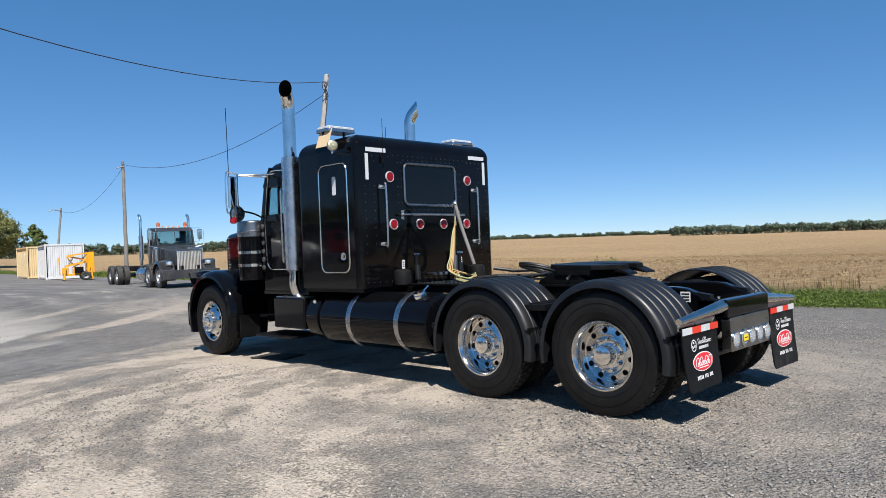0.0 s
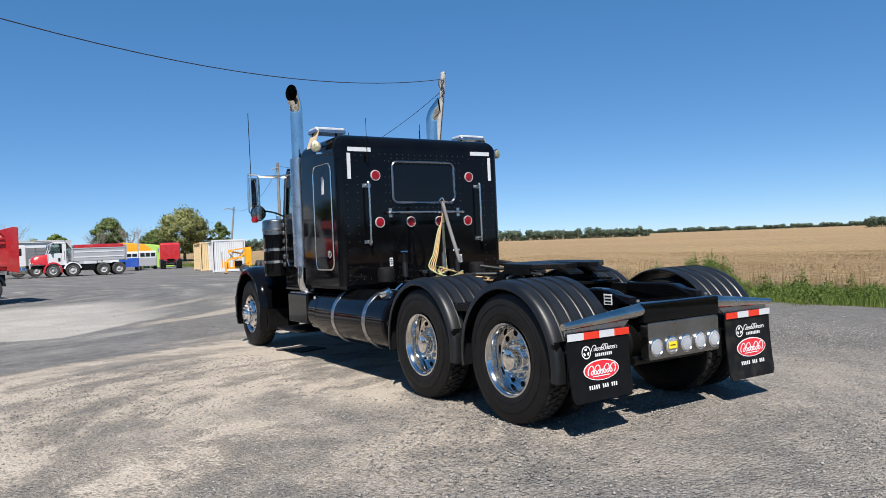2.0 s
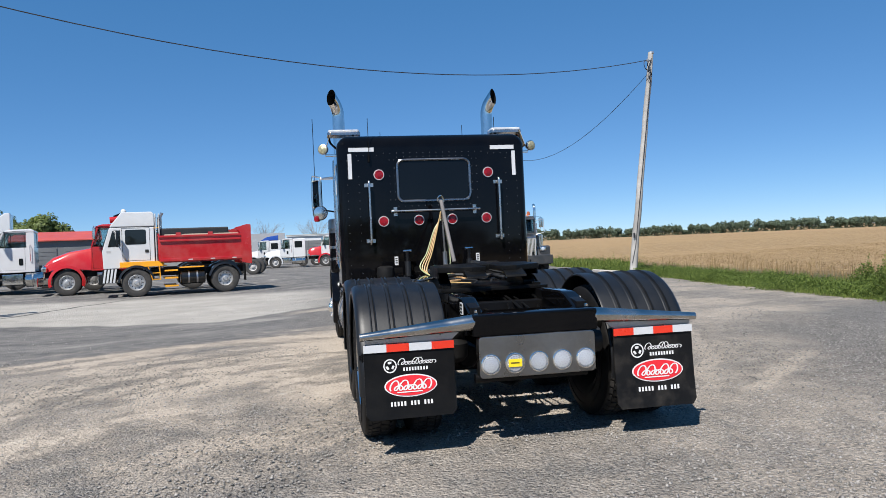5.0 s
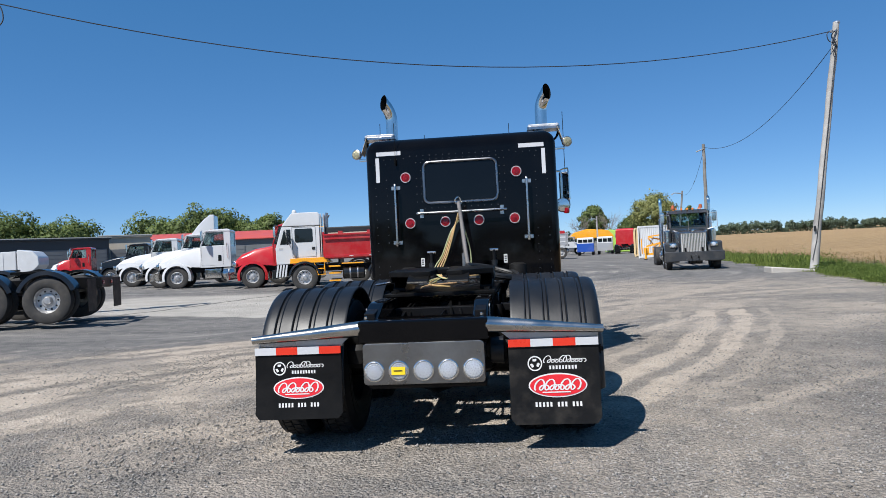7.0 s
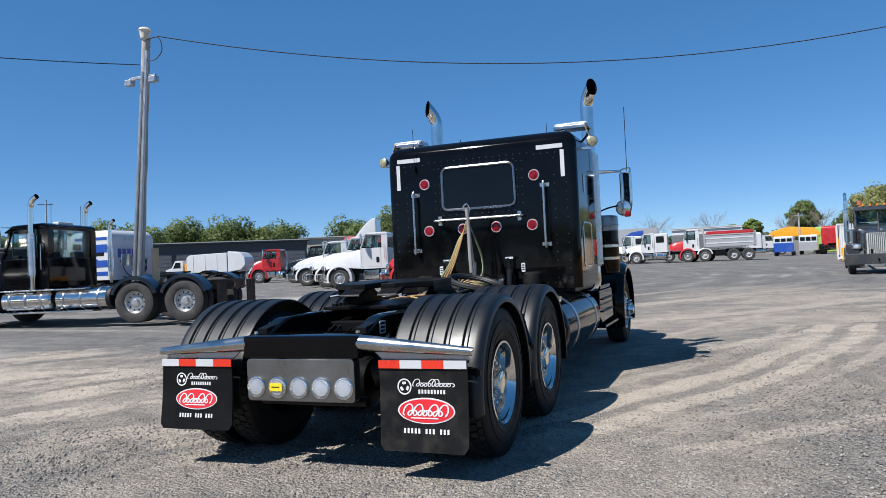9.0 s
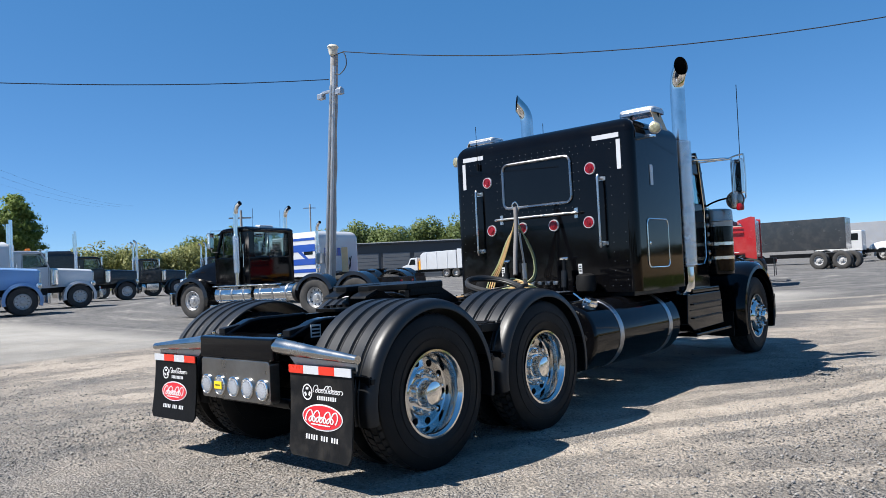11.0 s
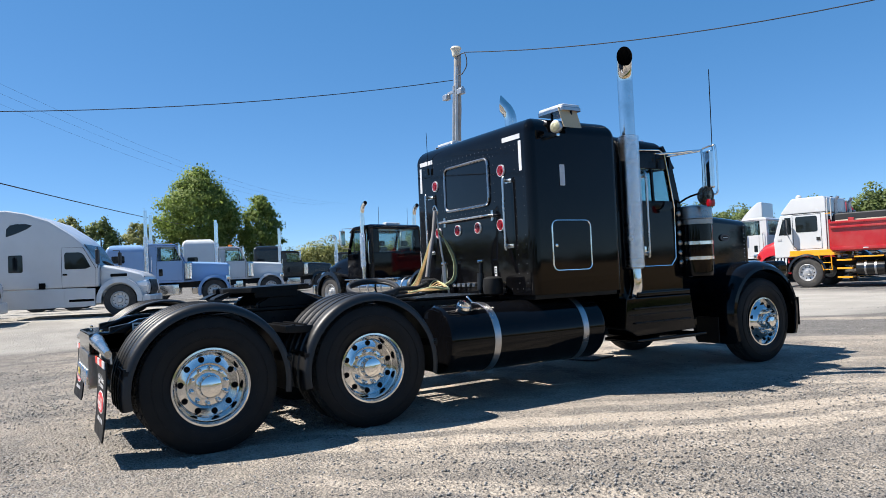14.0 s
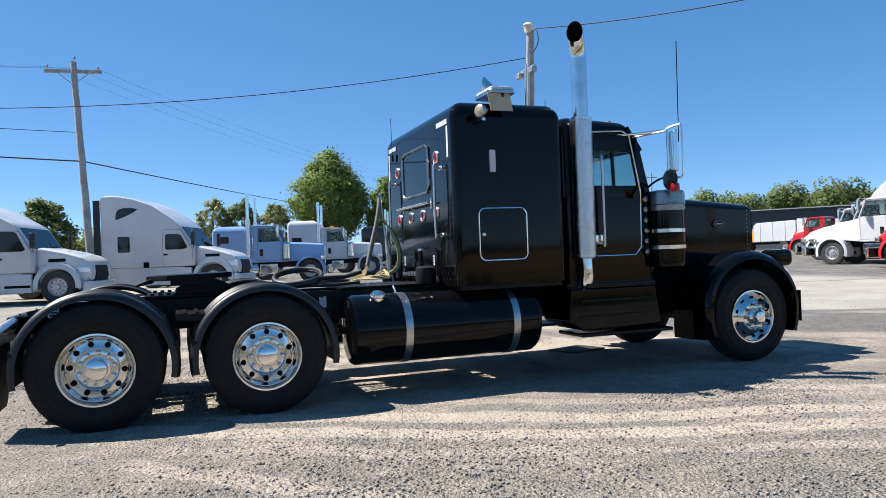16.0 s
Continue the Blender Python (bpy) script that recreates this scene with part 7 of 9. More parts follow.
side_panes(yc, [(0.50, 1.88), (0.93, 1.86), (0.76, 2.44), (0.70, 2.47), (0.50, 2.47)], 1.05)
part("windscreen", prism([(1.100, 1.84), (1.115, 1.84), (0.905, 2.48), (0.890, 2.48)], "x", -0.94, 0.94), CLEAR_GLASS, yc)
part("cab_rear_glass", prism(rrect(-0.8, 0.8, 1.7, 2.45, 0.05), "y", -0.685, -0.665), CLEAR_GLASS, yc)
part("roof_beacon", lathe([(3.13, 0.10), (3.22, 0.10), (3.28, 0.05), (3.29, 0.001)], "z", (-0.55, 0.36, 0), 12), WHITE_P, yt)
for s in (1, -1):
    X = 1.052 * s
    part("door_seam", loop_tube([(-0.50, 1.34), (0.44, 1.34), (0.44, 2.545), (-0.50, 2.545)], "x", X, 0.008, 4), HOLE, yc)
    part("door_handle", box(min(X, X + 0.02 * s), max(X, X + 0.02 * s), -0.45, -0.33, 1.62, 1.73, 0.006), HOSE_B, yc)
    part("cab_badge", box(min(X, X + 0.008 * s), max(X, X + 0.008 * s), 0.84, 0.98, 1.66, 1.73), PALE_STEEL, yc)
    part("mirror_arm", tube(smooth_path([(X, 0.72, 2.40), (X + 0.18 * s, 0.66, 2.42), (X + 0.24 * s, 0.62, 2.10), (X + 0.20 * s, 0.40, 1.52), (X, 0.34, 1.36)], 5), 0.018, 6), PALE_STEEL, yt)
    part("mirror_head", rounded_block(X + 0.24 * s - 0.10, X + 0.24 * s + 0.10, 0.56, 0.64, 1.84, 2.40, 0.03, 0.03, 0.03, n=3), BLACK_P, yt)
    part("cab_beam", box(min(0.80 * s, 1.16 * s), max(0.80 * s, 1.16 * s), -0.97, 0.55, 1.13, 1.29, 0.015), ORANGE_Y, yt, "yellow cab beam")
    part("fender_lip", box(min(0.75 * s, 1.19 * s), max(0.75 * s, 1.19 * s), -1.05, 0.56, 1.09, 1.135, 0.008), ORANGE_Y, yt)
    part("corner_plate", prism([(0.72, 0.55), (1.20, 0.55), (1.12, 1.06), (0.64, 1.06)], "x", 1.05 * s, 1.12 * s), BLACK_P, yt)
    for k in range(4):
        y0_ = 0.735 + 0.115 * k
        part("stripe", prism([(y0_, 0.56), (y0_ + 0.065, 0.56), (y0_ - 0.015, 1.05), (y0_ - 0.08, 1.05)], "x", 1.12 * s, 1.125 * s), WHITE_P, yt)
    part("front_fender", arch_mesh(0.60, 0.64, 0.34, 12, 178), BLACK_P, yt, at=pose(1.16 * s, 0.0, 0.52, 0, 0, 0 if s > 0 else 180))
    for ya, yb in ((-0.40, -0.56), (-0.80, -0.82)):
        part("ladder_rail", tube([(1.17 * s, ya, 1.10), (1.19 * s, yb, 0.58)], 0.018, 6), ORANGE_Y, yt)
    for z in (0.60, 0.84):
        part("ladder_rung", tube([(1.18 * s, -0.52, z), (1.18 * s, -0.82, z)], 0.016, 6), ORANGE_Y, yt)
    for z in (0.30, 0.60, 0.88):
        part("step", box(min(0.8 * s, 1.2 * s), max(0.8 * s, 1.2 * s), -1.44, -0.97, z, z + 0.06, 0.008), ORANGE_Y, yt)
    for yy in (-0.72, -0.84):
        part("grab_rail", tube([(1.06 * s, yy, 1.14), (1.06 * s, yy, 2.98), (1.0 * s, yy, 3.05)], 0.022, 6), PALE_STEEL, yt)
    part("grab_rail_tie", tube([(1.06 * s, -0.66, 2.52), (1.06 * s, -0.84, 2.52)], 0.018, 6), ORANGE_Y, yt)
    part("exhaust_pipe", tube([(0.72 * s, -0.90, 1.0), (0.72 * s, -0.90, 2.95), (0.72 * s, -0.98, 3.10)], 0.055, 10), STEEL, yt)
    part("rear_fender", arch_mesh(0.58, 0.62, 0.50, 8, 168), BLACK_P, yt, at=pose(1.20 * s, -3.14, 0.52, 0, 0, 0 if s > 0 else 180))
part("front_bumper", rounded_block(-1.12, 1.12, 1.12, 1.28, 0.50, 0.86, 0.04, 0.03), BLACK_P, yt)
tanks(yt, -2.42, -1.52, mat_=BLACK_P, r=0.25, x=0.95)
part("tank_walkway", box(-1.18, 1.18, -2.38, -1.5, 0.98, 1.03, 0.01), ORANGE_Y, yt)
body = new("dump_body")
body.parent = yt
body["label"] = "smooth-sided red steel dump body"
for s in (1, -1):
    part("side_wall", prism([(-0.82, 1.28), (-3.80, 1.28), (-3.80, 2.16), (-0.82, 2.16)], "x", 1.16 * s, 1.22 * s, 0.01), RED_BOX, body)
    part("side_lip", prism([(-0.84, 1.98), (-3.76, 1.98), (-3.76, 2.06), (-0.84, 2.06)], "x", 1.21 * s, 1.29 * s, 0.02), RED_BOX, body)
    part("top_rail", box(min(1.12 * s, 1.27 * s), max(1.12 * s, 1.27 * s), -3.85, -0.80, 2.14, 2.22, 0.02), RED_BOX, body)
    part("rail_board", box(min(1.13 * s, 1.20 * s), max(1.13 * s, 1.20 * s), -3.70, -1.0, 2.22, 2.26, 0.008), mat("weathered_board", (0.42, 0.36, 0.28), 0.8, vary=0.2), body)
    part("lower_rail", box(min(1.10 * s, 1.28 * s), max(1.10 * s, 1.28 * s), -3.80, -0.84, 1.24, 1.36, 0.02), RED_BOX, body)
    for yy in (-1.5, -2.65):
        part("side_bracket", box(min(1.20 * s, 1.26 * s), max(1.20 * s, 1.26 * s), yy - 0.09, yy + 0.09, 2.20, 2.32, 0.01), RED_BOX, body)
    part("rear_post", prism([(-3.78, 1.10), (-4.16, 1.02), (-4.16, 2.55), (-4.02, 2.57), (-3.56, 2.44), (-3.78, 2.20)], "x", 1.14 * s, 1.28 * s, 0.012), RED_BOX, body)
    for yy in (-1.9, -2.7, -3.5):
        part("rail_marker", box(min(1.28 * s, 1.285 * s), max(1.28 * s, 1.285 * s), yy - 0.08, yy + 0.08, 1.28, 1.31), WHITE_P, body)
part("body_floor", box(-1.16, 1.16, -3.80, -0.82, 1.20, 1.28), RED_BOX, body)
part("front_wall", box(-1.18, 1.18, -0.84, -0.78, 1.28, 2.30, 0.01), RED_BOX, body)
part("tailgate", box(-1.14, 1.14, -4.12, -4.04, 1.10, 2.48, 0.02), RED_BOX, body)
part("load_cover", rounded_block(-1.0, 1.0, -3.35, -0.86, 2.18, 2.50, 0.05, 0.05), mat("black_load_cover", (0.012, 0.013, 0.015), 0.6, vary=0.2), body, "black rolled load cover")

classic_truck("red long-nosed tractor parked in the row", at_ground(-11.65, 26.72, 104), RED_P, hood_len=1.75, nose=0.85, stacks=None, slope=0.55, hood_z=1.90, wb=5.5, cab_z=2.85, modern=True)
crane = thing("folded_crane", "red folded loader crane arm behind the red cab", "crane", at_ground(-10.3, 26.3, 104))
part("crane_post", box(-0.14, 0.14, -1.75, -1.45, 0.0, 2.75, 0.02), BLACK_P, crane)
part("crane_arm", tube(smooth_path([(0.0, -1.7, 2.55), (0.0, -1.45, 2.95), (0.0, -1.0, 3.08), (0.0, -0.45, 3.05)], 5), 0.13, 10), RED_P, crane)
part("crane_cylinder", tube([(0.0, -1.45, 3.05), (0.0, -0.95, 3.34), (0.0, -0.6, 3.2)], 0.04, 6), BLACK_P, crane)
classic_truck("white long-nosed day cab tractor in the row", at_ground(-16.2, 28.59, 105), WHITE_P, hood_len=2.05, nose=0.95, stacks=None, hood_z=1.98, slope=0.62, wb=5.5, cab_z=2.80, modern=True)
classic_truck("white tractor with tall roof fairing in the row", at_ground(-18.2, 30.6, 107), WHITE_P, hood_len=2.05, nose=0.95, stacks=None, hood_z=1.95, slope=0.60, wb=5.5, cab_z=2.70, fairing=1.0, modern=True)
classic_truck("white tractor with sloped hood in the row", at_ground(-21.3, 33.4, 108), WHITE_P, hood_len=1.95, nose=0.95, stacks=None, hood_z=1.85, slope=0.55, wb=5.5, modern=True)
classic_truck("black tractor parked behind the white ones", at_ground(-27.0, 40.7, 108), BLACK_P, hood_len=1.6, stacks=None, wb=5.5, slope=0.3)
classic_truck("red cab truck beside the black tractor", at_ground(-32.2, 43.5, 112), RED_P, hood_len=0.9, stacks=None, wb=5.0, slope=0.3, modern=True)
classic_truck("white truck standing near the long building", at_ground(-37.5, 50.5, 104), WHITE_P, hood_len=1.5, stacks=None, wb=5.0, slope=0.5, modern=True)

tk = thing("refuse_truck", "white refuse truck parked near the building", "truck", at_ground(-55.5, 59.8, 103), "trucks parked in the yard")
chassis(tk, 8.0, [-5.2, -6.5], grey=True)
tc_ = part("cab", side_prism([(-1.3, 0.95), (0.8, 0.95), (0.85, 1.5), (0.1, 1.7), (-0.3, 2.45), (-1.3, 2.5)], 1.05, 0.08), WHITE_P, tk)
side_panes(tc_, [(-1.0, 1.65), (-0.1, 1.65), (-0.4, 2.3), (-1.0, 2.3)], 1.05)
part("front_panel", box(-1.1, 1.1, -1.75, -1.5, 1.0, 2.1, 0.04), ORANGE_Y, tk)
part("hopper_body", prism([(-1.8, 1.0), (-6.6, 1.0), (-6.6, 3.15), (-2.2, 3.05), (-1.8, 2.75)], "x", -1.22, 1.22, 0.08), WHITE_P, tk, "smooth white hopper body")
part("tail_hopper", prism([(-6.7, 0.95), (-8.2, 1.15), (-8.75, 1.7), (-8.7, 2.5), (-8.2, 3.05), (-6.7, 3.3)], "x", -1.24, 1.24, 0.10), WHITE_P, tk, "rounded white tail hopper")
for y in (-2.6, -4.0, -5.4):
    part("body_rib", box(-1.25, 1.25, y - 0.05, y + 0.05, 1.1, 3.02, 0.01), WHITE_P, tk)

# heavy grey dump chassis facing the camera
ken = classic_truck("dusty charcoal heavy truck with bright grille and amber beacons", at_ground(8.38, 27.7, 173), GREY_P, hood_len=1.55, slope=0.16, hood_z=1.86, cab_z=2.74, wb=8.2, axles=[-6.9, -8.2], steer=(0.0, -1.55), stacks=3.35, kit=False, grey=False, tail=9.6, bumper=GREY_P, grille=PALE_STEEL, cab_hw=0.86)[0]
for s in (1, -1):
    part("beacon", lathe([(2.80, 0.09), (2.84, 0.09), (2.97, 0.07), (3.00, 0.001)], "z", (0.62 * s, -1.5, 0), 12, cap=True), mat("orange_beacon_lens", (0.36, 0.10, 0.04), 0.3), ken, "orange roof beacon")
    part("fender_top", rounded_block(0.72 * s if s > 0 else -1.22, 1.22 if s > 0 else -0.72, 0.30, 0.62, 0.72, 1.24, 0.08, 0.10), GREY_P, ken)
    part("mirror_bracket", tube([(0.85 * s, -0.9, 2.5), (1.22 * s, -0.8, 2.55), (1.24 * s, -0.8, 1.9), (0.85 * s, -0.85, 1.8)], 0.018, 6), GALV, ken)
for k in range(15):
    part("grille_bar", box(-0.47 + 0.064 * k, -0.44 + 0.064 * k, 0.672, 0.69, 0.76, 1.60), ALU, ken)
part("grille_surround", loop_tube([(-0.53, 0.72), (0.53, 0.72), (0.53, 1.64), (-0.53, 1.64)], "y", 0.67, 0.025, 6), ALU, ken)
part("hood_emblem", lathe([(0, 0.05), (0.02, 0.05), (0.025, 0.001)], "y", (0, 0.66, 1.72), 12), CHROME, ken)
part("push_bumper", rounded_block(-1.24, 1.24, 0.93, 1.05, 0.40, 0.80, 0.03, 0.02), GREY_P, ken)
for x in (-0.15, 0.15):
    part("tow_hook", tube([(x, 1.05, 0.62), (x, 1.13, 0.58), (x, 1.10, 0.52)], 0.025, 6), GREASE, ken)
for k in range(5):
    part("cab_marker_lamp", lathe([(2.76, 0.045), (2.80, 0.04), (2.83, 0.001)], "z", (-0.5 + 0.25 * k, -1.25, 0), 8), AMBER, ken)

# red and grey dump truck far down the yard
far_dump = classic_truck("red and white truck with long grey dump body", at_ground(-0.5, 62.2, 91), RED_P, WHITE_P, low_paint=WHITE_P, nose=1.55, hood_len=1.2, slope=0.25, steer=(0.0, -1.42), axles=[-3.72, -4.90], stacks=None, kit=False, tail=5.5, cab_z=2.82, hood_z=1.88, grey=True, cab_len=1.35, modern=True, bumper=GREY_P, tank=False, grille=PALE_STEEL)[0]
dump_body(far_dump, -5.45, -1.35, 1.28, 2.20, SILVER_BOX, ribs=2)
for s in (1, -1):
    for z in (1.50, 1.92):
        part("box_stripe", box(1.27 * s if s > 0 else -1.29, 1.29 if s > 0 else -1.27, -5.35, -1.45, z, z + 0.10), WHITE_P, far_dump)
    part("white_fender", arch_mesh(0.60, 0.67, 0.5, 10, 170), WHITE_P, far_dump, at=pose(1.18 * s, -1.42, 0.54, 0, 0, 0 if s > 0 else 180))
    part("chassis_box", box(0.6 * s if s > 0 else -1.1, 1.1 if s > 0 else -0.6, -3.1, -2.2, 0.45, 0.95, 0.02), BLACK_DULL, far_dump)
part("tarp_roll", box(-1.1, 1.1, -5.3, -1.6, 2.28, 2.58, 0.05), RED_BOX, far_dump, "rolled red load cover")
part("cab_shield", prism([(-1.4, 2.3), (-1.36, 2.3), (-0.9, 2.95), (-1.4, 3.0)], "x", -1.1, 1.1), PALE_STEEL, far_dump)
def crew_truck(label, x, y, yaw, p, deflector=None):
    tr, bk, _ = classic_truck(label, at_ground(x, y, yaw), p, hood_len=1.45, nose=1.0, slope=0.30, wb=5.6, stacks=None, kit=False, hood_z=1.72, cab_z=2.72, cab_len=1.2, modern=True, grey=True)
    cr = part("crew_cab", rounded_block(-1.0, 1.0, bk - 1.15, bk - 0.01, 0.98, 2.70, 0.06, 0.1), p, tr)
    side_panes(cr, rrect(bk - 0.85, bk - 0.15, 1.85, 2.45, 0.05), 1.0)
    if deflector:
        part("roof_deflector", side_prism([(bk - 0.9, 2.72), (bk + 0.9, 2.72), (bk + 0.2, 3.1), (bk - 0.9, 3.25)], 0.9, 0.04), deflector, tr)
    return tr
crew_truck("white crew cab truck beside the dump truck", -5.1, 64.0, 92, WHITE_P)
crew_truck("white truck with blue roof deflector far back", -7.6, 70.0, 92, WHITE_P, DEEP_BLUE)
crew_truck("white work truck at the back of the yard", -11.5, 67.5, 92, WHITE_P)
classic_truck("white sleeper tractor behind the dump truck", at_ground(9.2, 100.0, -80), WHITE_P, sleeper_len=1.6, sleeper_h=3.1, stacks=None, wb=5.6, modern=True, slope=0.3)
bt = thing("box_trailer", "long white box trailer parked at the back", "trailer", at_ground(-9.5, 86.0, 92), "")
part("box", box(-1.25, 1.25, -4.5, 6.5, 1.1, 3.95, 0.03), SILVER_BOX, bt)
part("frame", box(-0.6, 0.6, -4.3, 6.0, 0.8, 1.1), BLACK_DULL, bt)
for y in (-3.5, -2.2):
    for s in (1, -1):
        yard_wheel(bt, 1.2 * s, y, s, dual=True, grey=True)
part("landing_leg", box(-0.9, 0.9, 3.5, 3.7, 0.0, 1.1), BLACK_DULL, bt)
ft2 = thing("flatbed_trailer", "dark covered trailer beyond the black tractor", "trailer", at_ground(-13.2, 62.0, 92), "")
part("tarped_box", box(-1.2, 1.2, -4.4, 4.0, 1.15, 3.7, 0.05), paint("dark_tarp", (0.03, 0.032, 0.034)), ft2)
for y in (-3.6, -2.3):
    for s in (1, -1):
        yard_wheel(ft2, 1.2 * s, y, s, dual=True, grey=True)
part("support_leg", box(-0.8, 0.8, 3.2, 3.4, 0.0, 1.15), BLACK_DULL, ft2)
cf = thing("bare_truck_frame", "bare truck frame with pale wheels on the yard", "frame", at_ground(-7.0, 45.5, 85), "trucks parked in the yard")
chassis(cf, 1.2, [-0.2, -1.5], grey=True, steer=(), rails_from=3.0)

def van_rear(label, x, y, yaw, upper, lower, h=2.5):
    v = thing("parked_van", label, "van", at_ground(x, y, yaw), "vehicles at the back of the yard")
    part("body_upper", rounded_block(-1.0, 1.0, -2.6, 1.2, 1.45, h, 0.1, 0.16), upper, v)
    part("body_lower", rounded_block(-1.02, 1.02, -2.65, 2.2, 0.45, 1.47, 0.08, 0.05), lower, v)
    for x0_ in (-0.85, -0.25, 0.35):
        part("rear_window", prism(rrect(x0_, x0_ + 0.5, 1.6, h - 0.25, 0.04), "y", -2.63, -2.59), CLEAR_GLASS, v)
    for yy in (-1.7, 1.3):
        for s in (1, -1):
            yard_wheel(v, 1.0 * s, yy, s, z=0.50)
    return v
van_rear("white and blue van seen from behind", 8.9, 86.0, -7, WHITE_P, DEEP_BLUE, 2.2)
van_rear("grey and white bus body at the back", 12.0, 92.0, -8, WHITE_P, SILVER_BOX, 2.3)
classic_truck("red sleeper tractor seen from behind", at_ground(14.8, 92.5, -10), RED_P, sleeper_len=1.6, sleeper_h=3.2, stacks=None, wb=6.0)
cv = thing("yard_canopy", "yellow canopy on posts behind the vans", "canopy", at_ground(11.2, 104.0, 0))
part("cover", prism([(-3.2, 2.3), (3.2, 2.3), (3.2, 2.6), (2.4, 3.4), (-0.6, 3.7), (-2.6, 3.2), (-3.2, 2.6)], "y", -2, 2, 0.1), ORANGE_Y, cv)
for x in (-3.0, 3.0):
    for yy in (-1.8, 1.8):
        part("canopy_leg", tube([(x, yy, 0.0), (x, yy, 2.35)], 0.05, 6), PALE_STEEL, cv)
cv = thing("covered_stack", "lime green covered load behind the vans", "load", at_ground(16.2, 109.0, 0))
part("cover", prism([(-2.2, 0.0), (2.2, 0.0), (2.2, 2.6), (0.9, 3.2), (-2.0, 3.6)], "y", -2, 2, 0.2), GREEN_P, cv)

# containers: corrugated walls
def container(label, x, y, yaw, m_, L=6.06):
    c = thing("shipping_container", label, "container", at_ground(x, y, yaw), "containers by the field")
    h, w = 2.55, 2.44
    def wall(n0, n1, fixed, horizontal):
        b = bmesh.new()
        pts = []
        step = 0.14
        n = int((n1 - n0) / step)
        for i in range(n):
            t = n0 + (n1 - n0) * i / n
            for f, d in ((0.0, 0.0), (0.30, 0.0), (0.5, 0.036), (0.8, 0.036)):
                pts.append((t + f * (n1 - n0) / n, d))
        vs = []
        for zz in (0.18, h - 0.12):
            vs.append([b.verts.new((fixed[0] + fixed[1] * d, t, zz) if not horizontal else (t, fixed[0] + fixed[1] * d, zz)) for t, d in pts])
        for i in range(len(pts) - 1):
            b.faces.new((vs[0][i], vs[0][i + 1], vs[1][i + 1], vs[1][i]))
        return b
    for s in (1, -1):
        part("side_wall", wall(0.1, L - 0.1, (w / 2 * s - 0.005 * s, -s), False), m_, c)
        part("bottom_rail", box(w / 2 * s - 0.06, w / 2 * s + 0.0 + 0.01, 0, L, 0.04, 0.18, 0.01), m_, c)
        part("top_rail", box(w / 2 * s - 0.06, w / 2 * s + 0.01, 0, L, h - 0.12, h, 0.01), m_, c)
    part("end_wall", wall(-w / 2 + 0.08, w / 2 - 0.08, (0.005, 1), True), m_, c)
    part("end_wall", wall(-w / 2 + 0.08, w / 2 - 0.08, (L - 0.005, -1), True), m_, c)
    for s in (1, -1):
        for yy in (0, L):
            part("corner_post", box(w / 2 * s - 0.08, w / 2 * s + 0.015, yy - 0.02 if yy == 0 else yy - 0.10, yy + 0.10 if yy == 0 else yy + 0.02, 0, h + 0.01, 0.012), m_, c)
    for yy in (0, L):
        part("end_sill", box(-w / 2, w / 2, yy - 0.015 if yy == 0 else yy - 0.08, yy + 0.08 if yy == 0 else yy + 0.015, 0.04, 0.18, 0.01), m_, c)
        part("end_header", box(-w / 2, w / 2, yy - 0.015 if yy == 0 else yy - 0.08, yy + 0.08 if yy == 0 else yy + 0.015, h - 0.12, h, 0.01), m_, c)
    part("roof", box(-w / 2 + 0.02, w / 2 - 0.02, 0.02, L - 0.02, h - 0.05, h - 0.01), m_, c)
    return c


container("white corrugated shipping container by the field", 11.25, 52.35, -11.5, WHITE_P)
container("cream shipping container behind the white one", 12.15, 59.9, -8, CREAM)

lift = thing("boom_lift", "yellow folded trailer boom lift beside the container", "lift", at_ground(10.56, 47.9, -14))
part("base_frame", box(-0.85, 0.85, -0.30, 0.30, 0.32, 0.46, 0.02), ORANGE_Y, lift)
part("axle", cyl((0.45, -0.62, 0.30), (0.45, 0.62, 0.30), 0.05, 8), GREASE, lift)
for yy in (-0.66, 0.66):
    part("tyre", lathe([(-0.09, 0.17), (-0.10, 0.25), (-0.06, 0.30), (0.06, 0.30), (0.10, 0.25), (0.09, 0.17)], "y", (0.45, yy, 0.30), 20, close=True), GREY_RUBBER, lift)
    part("wheel_disc", lathe([(-0.05, 0.17), (0.05, 0.17), (0.06, 0.05), (0.06, 0.001)], "y", (0.45, yy, 0.30), 14), PALE_STEEL, lift)
for xx in (-0.75, 0.80):
    for yy in (-0.45, 0.45):
        part("outrigger", tube([(xx * 0.8, yy * 0.5, 0.42), (xx, yy, 0.85), (xx * 1.08, yy * 1.15, 0.06)], 0.05, 8), ORANGE_Y, lift)
        part("outrigger_foot", lathe([(0.0, 0.12), (0.03, 0.12), (0.05, 0.05)], "z", (xx * 1.08, yy * 1.15, 0), 12, cap=True), GREASE, lift)
part("turret", rounded_block(-0.30, 0.30, -0.28, 0.28, 0.46, 0.82, 0.05, 0.04), ORANGE_Y, lift)
part("control_box", rounded_block(-0.92, -0.55, -0.32, 0.10, 0.46, 0.88, 0.03, 0.03), ORANGE_Y, lift)
part("engine_cover", rounded_block(-0.20, 0.34, -0.50, -0.28, 0.50, 0.90, 0.04, 0.04), GREASE, lift)
